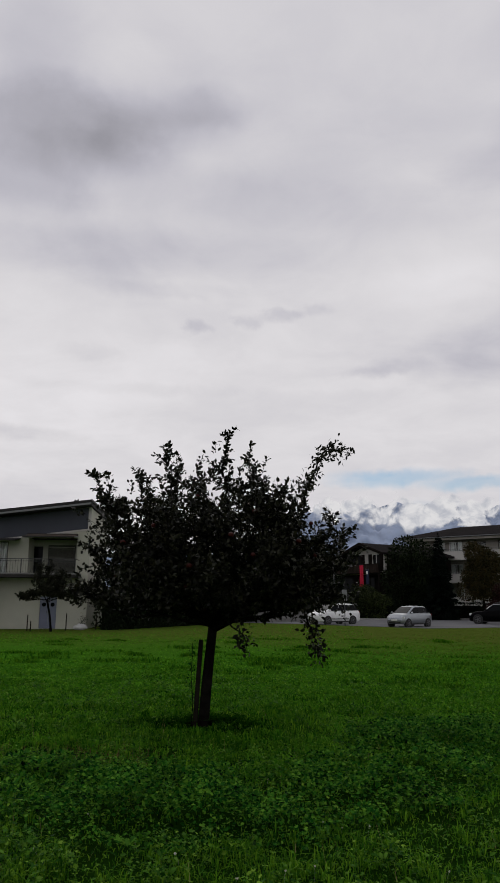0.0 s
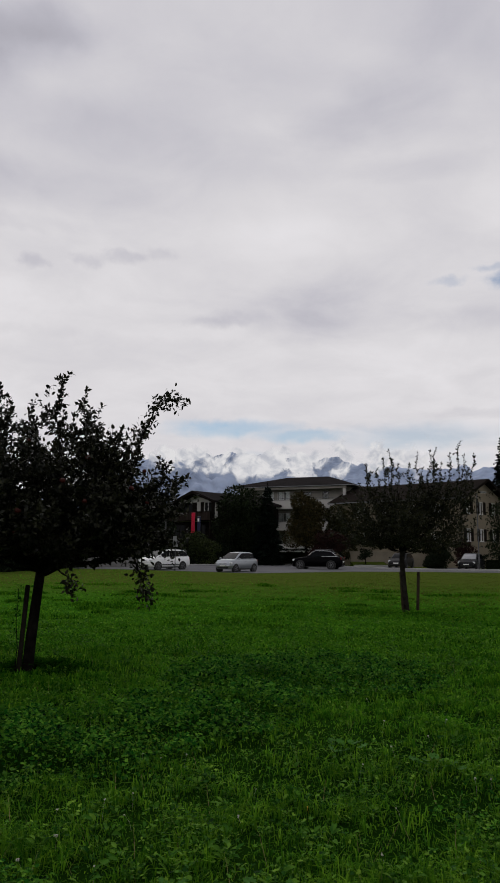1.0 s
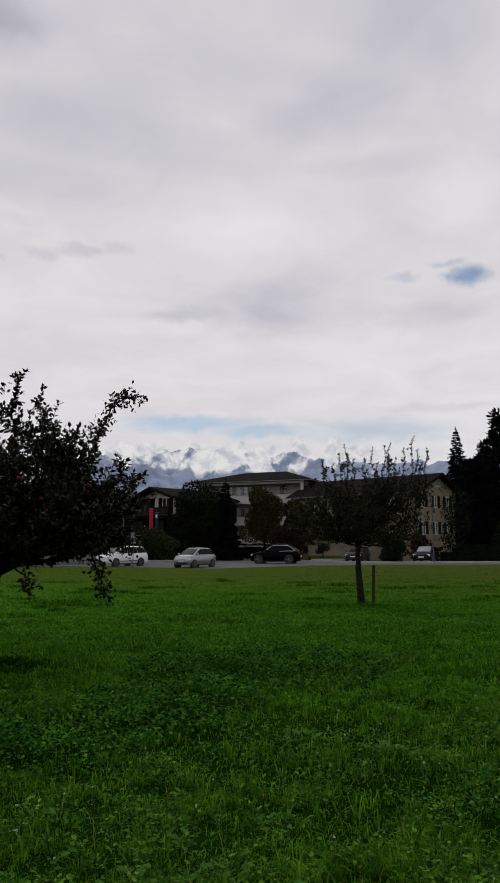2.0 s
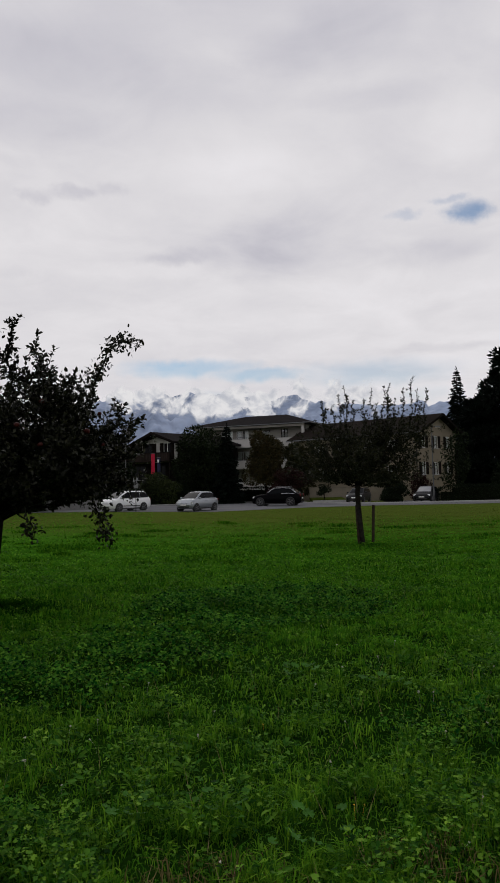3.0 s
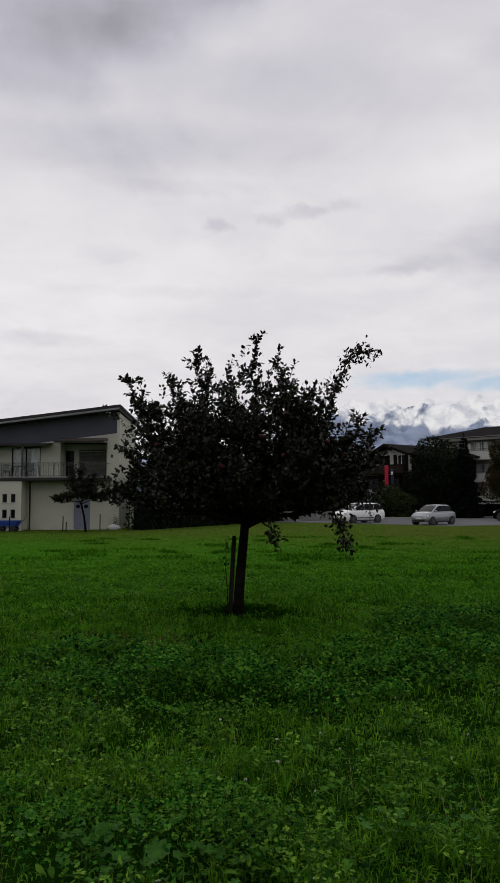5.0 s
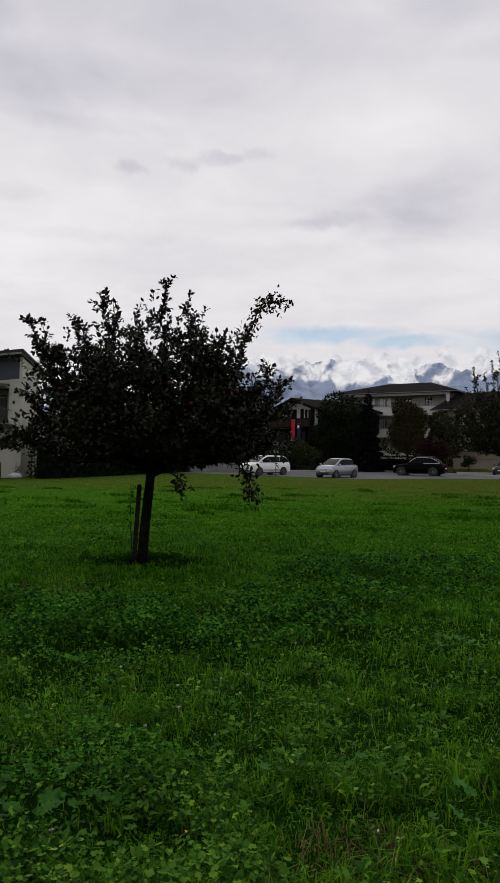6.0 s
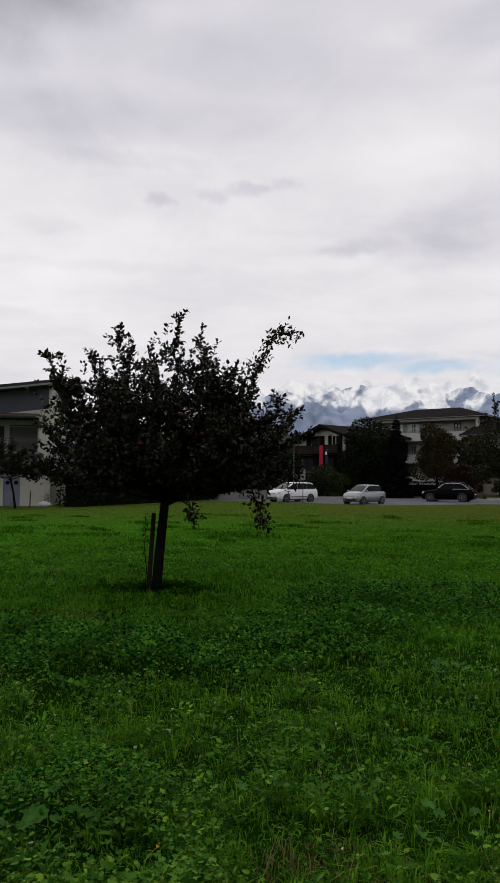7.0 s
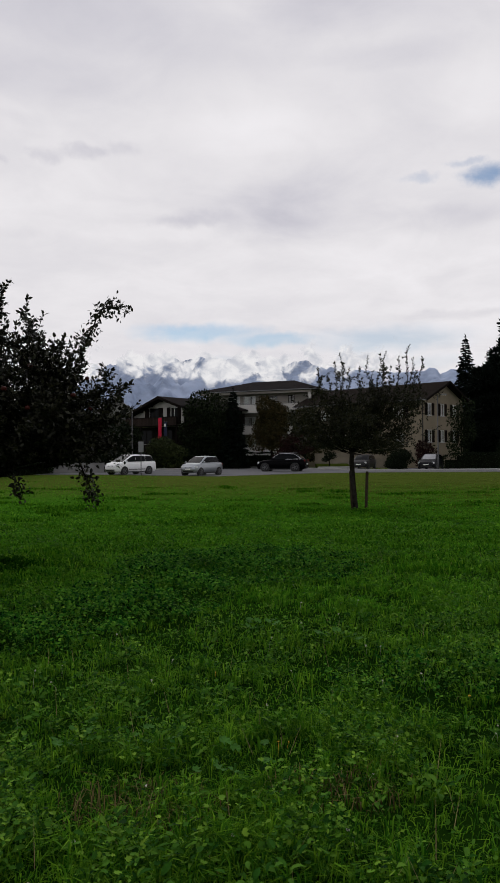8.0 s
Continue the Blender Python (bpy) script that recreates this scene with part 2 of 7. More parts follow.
M = dict(
    # Near ground colour: almost black, painting the shaded gaps between plants.
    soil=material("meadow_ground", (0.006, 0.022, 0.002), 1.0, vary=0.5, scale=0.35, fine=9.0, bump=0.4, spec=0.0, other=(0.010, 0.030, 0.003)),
    # Strong tone patches in these plants imitate lit tops and shaded gaps of clumps.
    blade=material("grass_blade", (0.046, 0.190, 0.008), 0.6, vary=0.5, scale=3.5, fine=9.0, bump=0.0, spec=0.02, island=0.6, other=(0.068, 0.206, 0.012), thin=0.4),
    # Brightened copy of grass_blade: lifts the light of the farther meadow by colour.
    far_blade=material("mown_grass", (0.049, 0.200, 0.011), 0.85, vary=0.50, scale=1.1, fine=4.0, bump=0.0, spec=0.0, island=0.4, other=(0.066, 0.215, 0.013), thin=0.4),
    # Wide tone range between leaves also paints their glints.
    clover=material("clover_leaf", (0.013, 0.104, 0.009), 0.6, vary=0.5, scale=3.0, fine=12.0, bump=0.0, spec=0.012, island=0.95, other=(0.025, 0.165, 0.015), thin=0.3),
    weed=material("broad_weed_leaf", (0.030, 0.128, 0.010), 0.5, vary=0.5, scale=4.5, fine=20.0, bump=0.1, spec=0.025, island=0.8, other=(0.071, 0.220, 0.022), thin=0.3),
    dock=material("big_weed_leaf", (0.032, 0.122, 0.013), 0.55, vary=0.4, scale=9.0, fine=40.0, bump=0.2, spec=0.08, island=0.3, other=(0.046, 0.155, 0.020), thin=0.2),
    rosette=material("soft_weed_leaf", (0.036, 0.142, 0.013), 0.55, vary=0.45, scale=3.0, fine=20.0, bump=0.1, spec=0.02, island=0.65, other=(0.046, 0.150, 0.018), thin=0.3),
    dry=material("dry_grass", (0.20, 0.17, 0.07), 0.8, vary=0.3, scale=2.0, bump=0.0, island=0.3),
    withered=material("withered_grass", (0.085, 0.072, 0.026), 0.85, vary=0.4, scale=3.0, bump=0.0, spec=0.02, island=0.5),
    petal=material("white_flower", (0.40, 0.39, 0.31), 0.7, vary=0.15, bump=0.0, island=0.2),
    yellow=material("yellow_flower", (0.75, 0.42, 0.03), 0.6, vary=0.15, bump=0.0),
    # Near-black: the shade under the broad crown is put into this bark.
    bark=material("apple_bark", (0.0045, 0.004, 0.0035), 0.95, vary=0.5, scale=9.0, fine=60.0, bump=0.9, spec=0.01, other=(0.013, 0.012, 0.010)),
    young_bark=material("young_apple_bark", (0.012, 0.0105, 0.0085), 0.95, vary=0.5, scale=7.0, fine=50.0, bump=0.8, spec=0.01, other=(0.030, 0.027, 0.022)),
    # Leaf colour lowered towards black to carry the crown's own shade.
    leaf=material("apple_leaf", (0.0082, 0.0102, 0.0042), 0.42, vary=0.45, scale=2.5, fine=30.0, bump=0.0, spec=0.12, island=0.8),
    apple=material("red_apple", (0.030, 0.004, 0.004), 0.4, vary=0.45, scale=12.0, fine=70.0, bump=0.03, spec=0.08, other=(0.035, 0.008, 0.005)),
    # Weathered wood, darkened further with the same shade as the bark.
    stake=material("weathered_stake", (0.015, 0.013, 0.010), 0.95, vary=0.4, scale=6.0, fine=70.0, bump=0.6, spec=0.02),
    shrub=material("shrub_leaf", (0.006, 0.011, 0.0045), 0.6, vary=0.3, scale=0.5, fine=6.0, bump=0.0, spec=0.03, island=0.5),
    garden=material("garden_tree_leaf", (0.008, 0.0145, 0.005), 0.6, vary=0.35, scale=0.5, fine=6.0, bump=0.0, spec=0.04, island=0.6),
    ochre=material("ochre_speckled_leaf", (0.050, 0.043, 0.012), 0.6, vary=0.45, scale=2.2, fine=9.0, bump=0.0, spec=0.05, island=0.8, other=(0.016, 0.020, 0.007)),
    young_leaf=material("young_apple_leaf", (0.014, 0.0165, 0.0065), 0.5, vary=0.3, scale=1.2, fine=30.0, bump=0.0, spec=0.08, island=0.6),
    brown_stake=material("brown_round_stake", (0.034, 0.026, 0.018), 0.95, vary=0.4, scale=6.0, fine=70.0, bump=0.6, spec=0.02),
    olive=material("yellowing_leaf", (0.021, 0.023, 0.007), 0.6, vary=0.3, scale=0.5, fine=6.0, bump=0.0, spec=0.05, island=0.5),
    redleaf=material("dark_red_leaf", (0.020, 0.010, 0.008), 0.6, vary=0.3, scale=0.6, fine=6.0, bump=0.0, spec=0.04, island=0.5),
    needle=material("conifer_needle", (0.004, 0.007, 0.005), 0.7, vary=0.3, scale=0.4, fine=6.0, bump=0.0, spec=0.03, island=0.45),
    # Colour of the boxes that stand in for the dark inside of hedges.
    twigs=material("hedge_core_shade", (0.006, 0.008, 0.004), 0.95, vary=0.4, scale=1.5, fine=15.0, bump=0.5, spec=0.0),
    asphalt=material("asphalt", (0.095, 0.097, 0.104), 0.9, vary=0.2, scale=0.25, fine=60.0, bump=0.3, spec=0.15, other=(0.125, 0.125, 0.13)),
    concrete=material("pale_concrete", (0.30, 0.30, 0.29), 0.9, vary=0.2, scale=0.8, fine=30.0, bump=0.3),
    greywall=material("grey_concrete", (0.17, 0.17, 0.165), 0.92, vary=0.25, scale=0.9, fine=25.0, bump=0.35),
    plaster=material("cream_plaster", (0.40, 0.40, 0.335), 0.9, vary=0.10, scale=0.5, fine=45.0, bump=0.25, spec=0.1),
    white=material("white_plaster", (0.42, 0.41, 0.385), 0.9, vary=0.10, scale=0.5, fine=45.0, bump=0.2, spec=0.1),
    # Grey-beige tone: the shade below the deep eaves is put into this plaster.
    shaded_white=material("shaded_white_plaster", (0.27, 0.255, 0.225), 0.9, vary=0.12, scale=0.5, fine=45.0, bump=0.2, spec=0.05),
    beige=material("beige_plaster", (0.205, 0.176, 0.128), 0.9, vary=0.12, scale=0.5, fine=45.0, bump=0.25, spec=0.05),
    panel=material("slate_blue_cladding", (0.046, 0.050, 0.064), 0.6, vary=0.12, scale=0.7, fine=30.0, bump=0.1, spec=0.2),
    fascia=material("dark_fascia", (0.030, 0.028, 0.028), 0.7, vary=0.2, scale=1.0, fine=25.0, bump=0.15, spec=0.1),
    boards=material("weathered_brown_boards", (0.024, 0.018, 0.015), 0.85, vary=0.35, scale=1.5, fine=30.0, bump=0.3, spec=0.03, per_object=0.35),
    wood=material("dark_stained_wood", (0.008, 0.006, 0.005), 0.8, vary=0.35, scale=1.5, fine=30.0, bump=0.3, spec=0.04),
    tiles=roof_tiles("dark_roof_tiles", (0.015, 0.013, 0.013)),
    brown_tiles=roof_tiles("brown_roof_tiles", (0.015, 0.012, 0.010)),
    grey_tiles=roof_tiles("pale_grey_roof", (0.26, 0.26, 0.26)),
    steel=material("galvanised_steel", (0.06, 0.062, 0.064), 0.6, 0.3, vary=0.15, scale=3.0, bump=0.05),
    painted=material("grey_painted_metal", (0.16, 0.165, 0.17), 0.6, 0.1, vary=0.12, scale=2.0, bump=0.05),
    door=material("blue_grey_door", (0.14, 0.155, 0.21), 0.6, vary=0.12, scale=1.2, fine=30.0, bump=0.1),
    awning=material("brown_awning_cloth", (0.085, 0.065, 0.048), 0.9, vary=0.2, scale=2.0, fine=60.0, bump=0.1),
    frame=material("white_window_frame", (0.66, 0.66, 0.64), 0.5, vary=0.06, bump=0.03),
    curtain=material("white_curtain", (0.70, 0.69, 0.66), 0.9, vary=0.12, scale=4.0, bump=0.1),
    red=material("red_cloth", (0.42, 0.008, 0.035), 0.85, vary=0.12, scale=3.0, bump=0.1),
    navy=material("navy_cloth", (0.010, 0.014, 0.042), 0.8, vary=0.15, scale=3.0, bump=0.1),
    blue=material("blue_plastic", (0.03, 0.09, 0.38), 0.5, vary=0.15, scale=3.0, bump=0.05),
    sack=material("white_sheeting", (0.42, 0.42, 0.42), 0.7, vary=0.12, scale=6.0, bump=0.3),
    car_white=material("white_car_paint", (0.66, 0.67, 0.67), 0.4, vary=0.03, bump=0.0, coat=0.3),
    car_silver=material("silver_car_paint", (0.26, 0.28, 0.30), 0.32, 0.65, vary=0.04, bump=0.0, coat=0.3),
    car_black=material("black_car_paint", (0.0015, 0.0015, 0.002), 0.2, vary=0.1, bump=0.0, coat=0.0, spec=0.03),
    car_dark=material("dark_grey_car_paint", (0.006, 0.0065, 0.008), 0.3, 0.0, vary=0.1, bump=0.0, coat=0.0, spec=0.12),
    rubber=material("tyre_rubber", (0.016, 0.016, 0.016), 0.85, vary=0.2, bump=0.2),
    alloy=material("alloy_rim", (0.10, 0.102, 0.105), 0.6, 0.2, vary=0.1, bump=0.0),
    tinted=material("tinted_car_glass", (0.004, 0.005, 0.006), 0.05, vary=0.1, bump=0.0, spec=0.05),
    lamp=material("headlight_lens", (0.62, 0.64, 0.66), 0.12, 0.3, vary=0.1, bump=0.0, spec=0.6),
    tail=material("red_lamp_lens", (0.10, 0.006, 0.006), 0.2, vary=0.1, bump=0.0, spec=0.3),
    plate=material("number_plate", (0.70, 0.70, 0.68), 0.5, vary=0.05, bump=0.0),
    car_grey=material("grey_car_paint", (0.022, 0.022, 0.023), 0.4, 0.0, vary=0.05, bump=0.0, coat=0.0, spec=0.1),
    verge=material("verge_grass", (0.084, 0.108, 0.022), 0.85, vary=0.3, scale=0.2, fine=1.2, bump=0.0, spec=0.0, island=0.3, other=(0.062, 0.118, 0.008), thin=0.4),
    hedgeleaf=material("hedge_leaf", (0.022, 0.033, 0.009), 0.6, vary=0.3, scale=0.5, fine=6.0, bump=0.0, spec=0.05, island=0.5),
    dull=material("weathered_beige_render", (0.165, 0.145, 0.11), 0.92, vary=0.25, scale=0.7, fine=25.0, bump=0.3, spec=0.05),
    # Pale base colour paints the sky's reflection onto the dark car's windscreen.
    pale_screen=material("screen_with_sky_reflection", (0.20, 0.205, 0.215), 0.2, vary=0.1, scale=2.0, bump=0.0, spec=0.4),
    tuft=material("uncut_grass", (0.026, 0.110, 0.005), 0.8, vary=0.3, scale=2.0, fine=9.0, bump=0.0, spec=0.0, island=0.5, thin=0.45),
    # Uncut grass whose near-black green also paints the shade round the trunk.
    shade_tuft=material("shaded_uncut_grass", (0.007, 0.044, 0.002), 0.8, vary=0.3, scale=2.0, fine=9.0, bump=0.0, spec=0.0, island=0.5, thin=0.3),
    windscreen=material("windscreen_glass", (0.012, 0.013, 0.014), 0.08, vary=0.1, bump=0.0, spec=0.03),
    skyglass=material("reflecting_rear_glass", (0.02, 0.022, 0.024), 0.04, vary=0.1, bump=0.0, spec=1.0, coat=1.0),
    lawn=material("olive_lawn", (0.036, 0.050, 0.008), 0.9, vary=0.35, scale=1.2, fine=9.0, bump=0.4, spec=0.0),
    blind=material("closed_roller_blind", (0.075, 0.075, 0.065), 0.8, vary=0.1, scale=2.0, bump=0.1),
    trim=material("black_plastic_trim", (0.02, 0.02, 0.02), 0.6, vary=0.15, bump=0.05),
    # Aerial haze is painted into the mountains as a pale blue base colour.
    hazed_rock=material("hazy_mountain_rock", (0.25, 0.31, 0.43), 0.95, vary=0.35, scale=0.008, fine=0.03, bump=0.0, spec=0.0, other=(0.36, 0.42, 0.54)),
    pane=glass("window_glass"),
)


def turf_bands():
    """The ground below the grass: darkened near by for the shaded gaps between plants, lightened beyond to brighten the
    distance, a dry olive strip along the street.
    """
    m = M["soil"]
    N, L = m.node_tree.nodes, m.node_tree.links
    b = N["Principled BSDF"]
    gap_shade = b.inputs["Base Color"].links[0].from_socket
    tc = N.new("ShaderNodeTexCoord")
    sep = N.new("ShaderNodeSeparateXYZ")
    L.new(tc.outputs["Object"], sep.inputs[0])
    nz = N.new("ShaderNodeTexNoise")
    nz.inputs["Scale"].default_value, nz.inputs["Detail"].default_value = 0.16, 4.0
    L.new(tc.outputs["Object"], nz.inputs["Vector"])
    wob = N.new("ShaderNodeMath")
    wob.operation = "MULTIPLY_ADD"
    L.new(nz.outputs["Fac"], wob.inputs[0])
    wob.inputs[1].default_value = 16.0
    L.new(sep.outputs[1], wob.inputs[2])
    col = gap_shade
    # First band lifts the ground's brightness with distance; the second is dry olive.
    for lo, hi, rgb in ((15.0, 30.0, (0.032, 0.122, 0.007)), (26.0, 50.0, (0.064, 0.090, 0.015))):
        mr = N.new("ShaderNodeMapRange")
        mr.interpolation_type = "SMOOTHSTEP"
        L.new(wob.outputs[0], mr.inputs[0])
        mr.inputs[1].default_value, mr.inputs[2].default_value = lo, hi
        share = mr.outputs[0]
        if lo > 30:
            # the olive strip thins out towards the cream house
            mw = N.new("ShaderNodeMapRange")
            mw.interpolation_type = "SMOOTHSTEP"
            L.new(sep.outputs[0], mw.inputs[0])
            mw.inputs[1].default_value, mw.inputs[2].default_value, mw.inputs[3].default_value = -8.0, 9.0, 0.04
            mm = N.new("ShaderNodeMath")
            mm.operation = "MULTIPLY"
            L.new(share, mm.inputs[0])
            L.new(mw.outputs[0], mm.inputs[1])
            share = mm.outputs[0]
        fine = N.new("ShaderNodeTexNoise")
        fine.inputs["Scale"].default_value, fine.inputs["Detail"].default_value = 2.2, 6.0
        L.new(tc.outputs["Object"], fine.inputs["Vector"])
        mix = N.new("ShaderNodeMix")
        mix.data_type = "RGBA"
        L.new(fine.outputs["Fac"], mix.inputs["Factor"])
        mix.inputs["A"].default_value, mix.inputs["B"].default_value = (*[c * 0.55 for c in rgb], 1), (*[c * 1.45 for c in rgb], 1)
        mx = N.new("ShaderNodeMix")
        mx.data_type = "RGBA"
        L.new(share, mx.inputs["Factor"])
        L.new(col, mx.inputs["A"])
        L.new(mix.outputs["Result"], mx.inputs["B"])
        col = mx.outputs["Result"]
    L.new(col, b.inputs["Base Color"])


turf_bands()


# ---- helpers of the scene ----
def part(name, bm, mat, parent=None, label="", smooth=False):
    me = bpy.data.meshes.new(name)
    bm.to_mesh(me)
    bm.free()
    return placed(name, me, mat, parent, label, smooth)


def placed(name, me, mat, parent=None, label="", smooth=False):
    if mat and not me.materials:
        me.materials.append(mat)
    if smooth:
        me.polygons.foreach_set("use_smooth", [True] * len(me.polygons))
    ob = new(name, me)
    if parent:
        ob.parent = parent
    return tagged(ob, label)


def thing(name, m, label, category, group="", kind=""):
    ob = new(name)
    ob.matrix_world = m
    return tagged(ob, label, category, group, kind)


def box(bm, lo, hi, bevel=0.0):
    """Adds a box from corner lo to corner hi."""
    vs = [bm.verts.new((x, y, z)) for x in (lo[0], hi[0]) for y in (lo[1], hi[1]) for z in (lo[2], hi[2])]
    fs = [bm.faces.new([vs[i] for i in f]) for f in ((0, 1, 3, 2), (4, 6, 7, 5), (0, 4, 5, 1), (2, 3, 7, 6), (0, 2, 6, 4), (1, 5, 7, 3))]
    if bevel:
        bmesh.ops.bevel(bm, geom=list({e for f in fs for e in f.edges}), offset=bevel, segments=1, affect="EDGES")
    return bm


def boxes(*pairs, bevel=0.0):
    bm = bmesh.new()
    for lo, hi in pairs:
        box(bm, lo, hi, bevel)
    bmesh.ops.recalc_face_normals(bm, faces=bm.faces)
    return bm


def prism(points, axis, lo, hi):
    """A polygon, given in the two other axes, drawn out along axis 0, 1 or 2."""
    bm = bmesh.new()

    def at(p, d):
        q = list(p)
        q.insert(axis, d)
        return bm.verts.new(q)

    a, b = [at(p, lo) for p in points], [at(p, hi) for p in points]
    n = len(points)
    bm.faces.new(a)
    bm.faces.new(b[::-1])
    for i in range(n):
        bm.faces.new((a[i], b[i], b[(i + 1) % n], a[(i + 1) % n]))
    bmesh.ops.recalc_face_normals(bm, faces=bm.faces)
    return bm


def tube(bm, points, radii, sides=8):
    """Adds a tapered tube along points."""
    rings = []
    pts = [Vector(p) for p in points]
    for i, p in enumerate(pts):
        d = (pts[min(i + 1, len(pts) - 1)] - pts[max(i - 1, 0)]).normalized()
        a = d.orthogonal().normalized() if abs(d.z) < 0.9 else d.cross(Vector((1, 0, 0))).normalized()
        b = d.cross(a)
        rings.append([bm.verts.new(p + float(radii[i]) * (math.cos(2 * math.pi * k / sides) * a + math.sin(2 * math.pi * k / sides) * b)) for k in range(sides)])
    for r, s in zip(rings, rings[1:]):
        off = min(range(sides), key=lambda k: (s[k].co - r[0].co).length)
        for k in range(sides):
            bm.faces.new((r[k], r[(k + 1) % sides], s[(k + 1 + off) % sides], s[(k + off) % sides]))
    bm.faces.new(rings[0][::-1])
    bm.faces.new(rings[-1])
    return bm


def mesh_from(name, verts, tris):
    """A triangle mesh from arrays."""
    me = bpy.data.meshes.new(name)
    me.vertices.add(len(verts))
    me.vertices.foreach_set("co", np.ascontiguousarray(verts, dtype=np.float32).ravel())
    me.loops.add(len(tris) * 3)
    me.loops.foreach_set("vertex_index", np.ascontiguousarray(tris, dtype=np.int32).ravel())
    me.polygons.add(len(tris))
    me.polygons.foreach_set("loop_start", np.arange(0, len(tris) * 3, 3, dtype=np.int32))
    me.update(calc_edges=True)
    return me


def frames_for(along, normal):
    """Orthonormal axes for many leaves: side, along, normal."""
    along = along / np.linalg.norm(along, axis=1, keepdims=True)
    side = np.cross(along, normal)
    side /= np.linalg.norm(side, axis=1, keepdims=True) + 1e-9
    return side, along, np.cross(side, along)


LEAF = np.array([(0, 0, 0), (-0.27, 0.42, 0.06), (0.27, 0.42, 0.06), (0, 0.45, -0.02), (0, 1.0, -0.08)])
LEAF_TRIS = np.array([(0, 3, 1), (0, 2, 3), (1, 3, 4), (3, 2, 4)])
# an oval leaf with a folded midrib, curling down towards its tip
OVAL = np.array([(0, 0, 0), (-0.22, 0.28, 0.07), (0.22, 0.28, 0.07), (0, 0.28, 0.0), (-0.25, 0.62, 0.04), (0.25, 0.62, 0.04), (0, 0.62, -0.03), (0, 1.0, -0.14)])
OVAL_TRIS = np.array([(0, 3, 1), (0, 2, 3), (1, 3, 6), (1, 6, 4), (3, 2, 5), (3, 5, 6), (4, 6, 7), (6, 5, 7)])
TREFOIL = np.concatenate([np.array([(0, 0, 0), (-0.30, 0.55, 0.08), (0.0, 0.62, 0.0), (0.30, 0.55, 0.08), (0.0, 1.0, 0.03)]) @ np.array(
    [(math.cos(a), math.sin(a), 0), (-math.sin(a), math.cos(a), 0), (0, 0, 1)]) for a in (0.0, 2.1, -2.1)])
TREFOIL_TRIS = np.concatenate([np.array([(0, 2, 1), (0, 3, 2), (1, 2, 4), (2, 3, 4)]) + 5 * k for k in range(3)])


def scatter(shape, tris, place, along, normal, size):
    """Vertices and triangles of one shape set at many places."""
    s, a, n = frames_for(along, normal)
    v = place[:, None, :] + size[:, None, None] * (shape[None, :, 0, None] * s[:, None, :] + shape[None, :, 1, None] * a[:, None, :] + shape[None, :, 2, None] * n[:, None, :])
    t = tris[None] + (np.arange(len(place)) * len(shape))[:, None, None]
    return v.reshape(-1, 3), t.reshape(-1, 3)


def random_dirs(rng, n):
    v = rng.normal(size=(n, 3))
    return v / np.linalg.norm(v, axis=1, keepdims=True)


def turn(v, deg):
    a = radians(deg)
    return (v[0] * math.cos(a) - v[1] * math.sin(a), v[0] * math.sin(a) + v[1] * math.cos(a))


# ---- ground, road, distance ----
def ground_z(x, y):
    """Gentle unevenness of the meadow, fading out before the road."""
    fade = np.clip((50 - np.hypot(x, y)) / 15, 0, 1)
    return fade * (0.025 * np.sin(0.9 * x + 0.4 * y) * np.sin(0.7 * y + 0.3) + 0.015 * np.sin(2.3 * x - 1.1) * np.sin(1.9 * y))


def make_ground():
    r = np.concatenate([[0.0], np.geomspace(0.6, 70, 90), np.geomspace(80, 4800, 24)])
    a = np.linspace(0, 2 * np.pi, 181)[:-1]
    x, y = r[:, None] * np.cos(a), r[:, None] * np.sin(a)
    v = np.stack([x, y, ground_z(x, y)], -1).reshape(-1, 3)
    n = len(a)
    i, j = np.meshgrid(np.arange(len(r) - 1), np.arange(n), indexing="ij")
    p, q = i * n + j, i * n + (j + 1) % n
    t = np.concatenate([np.stack([p, p + n, q + n], -1).reshape(-1, 3), np.stack([p, q + n, q], -1).reshape(-1, 3)])
    t = t[~((t[:, 0] < n) & (t[:, 1] < n))]
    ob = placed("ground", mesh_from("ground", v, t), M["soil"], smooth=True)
    tagged(ob, "flat green meadow reaching to the street", "meadow", kind="structure")


NEAR_EDGE = [(-70, 66), (-20, 64), (-10, 61), (-4, 57.0), (0, 54.2), (4, 57.4), (8, 60.5), (14, 61.5), (22, 60.5), (70, 60)]
FAR_EDGE = [(-70, 74), (-16, 74), (-9, 76), (-3, 80), (2, 86), (8, 80), (10, 74.5), (13, 68.6), (18, 66.4), (24, 66.0), (70, 65.5)]


def strip(bm, a, b, z0, z1):
    """A slab between two lines of equal length."""
    lo = [[bm.verts.new((x, y, z)) for x, y in line] for line in (a, b) for z in (z0, z1)]
    a0, a1, b0, b1 = lo
    for k in range(len(a) - 1):
        for p, q in ((a1, b1), (b1, b0), (b0, a0), (a0, a1)):
            bm.faces.new((p[k], p[k + 1], q[k + 1], q[k]))
    bmesh.ops.recalc_face_normals(bm, faces=bm.faces)
    return bm


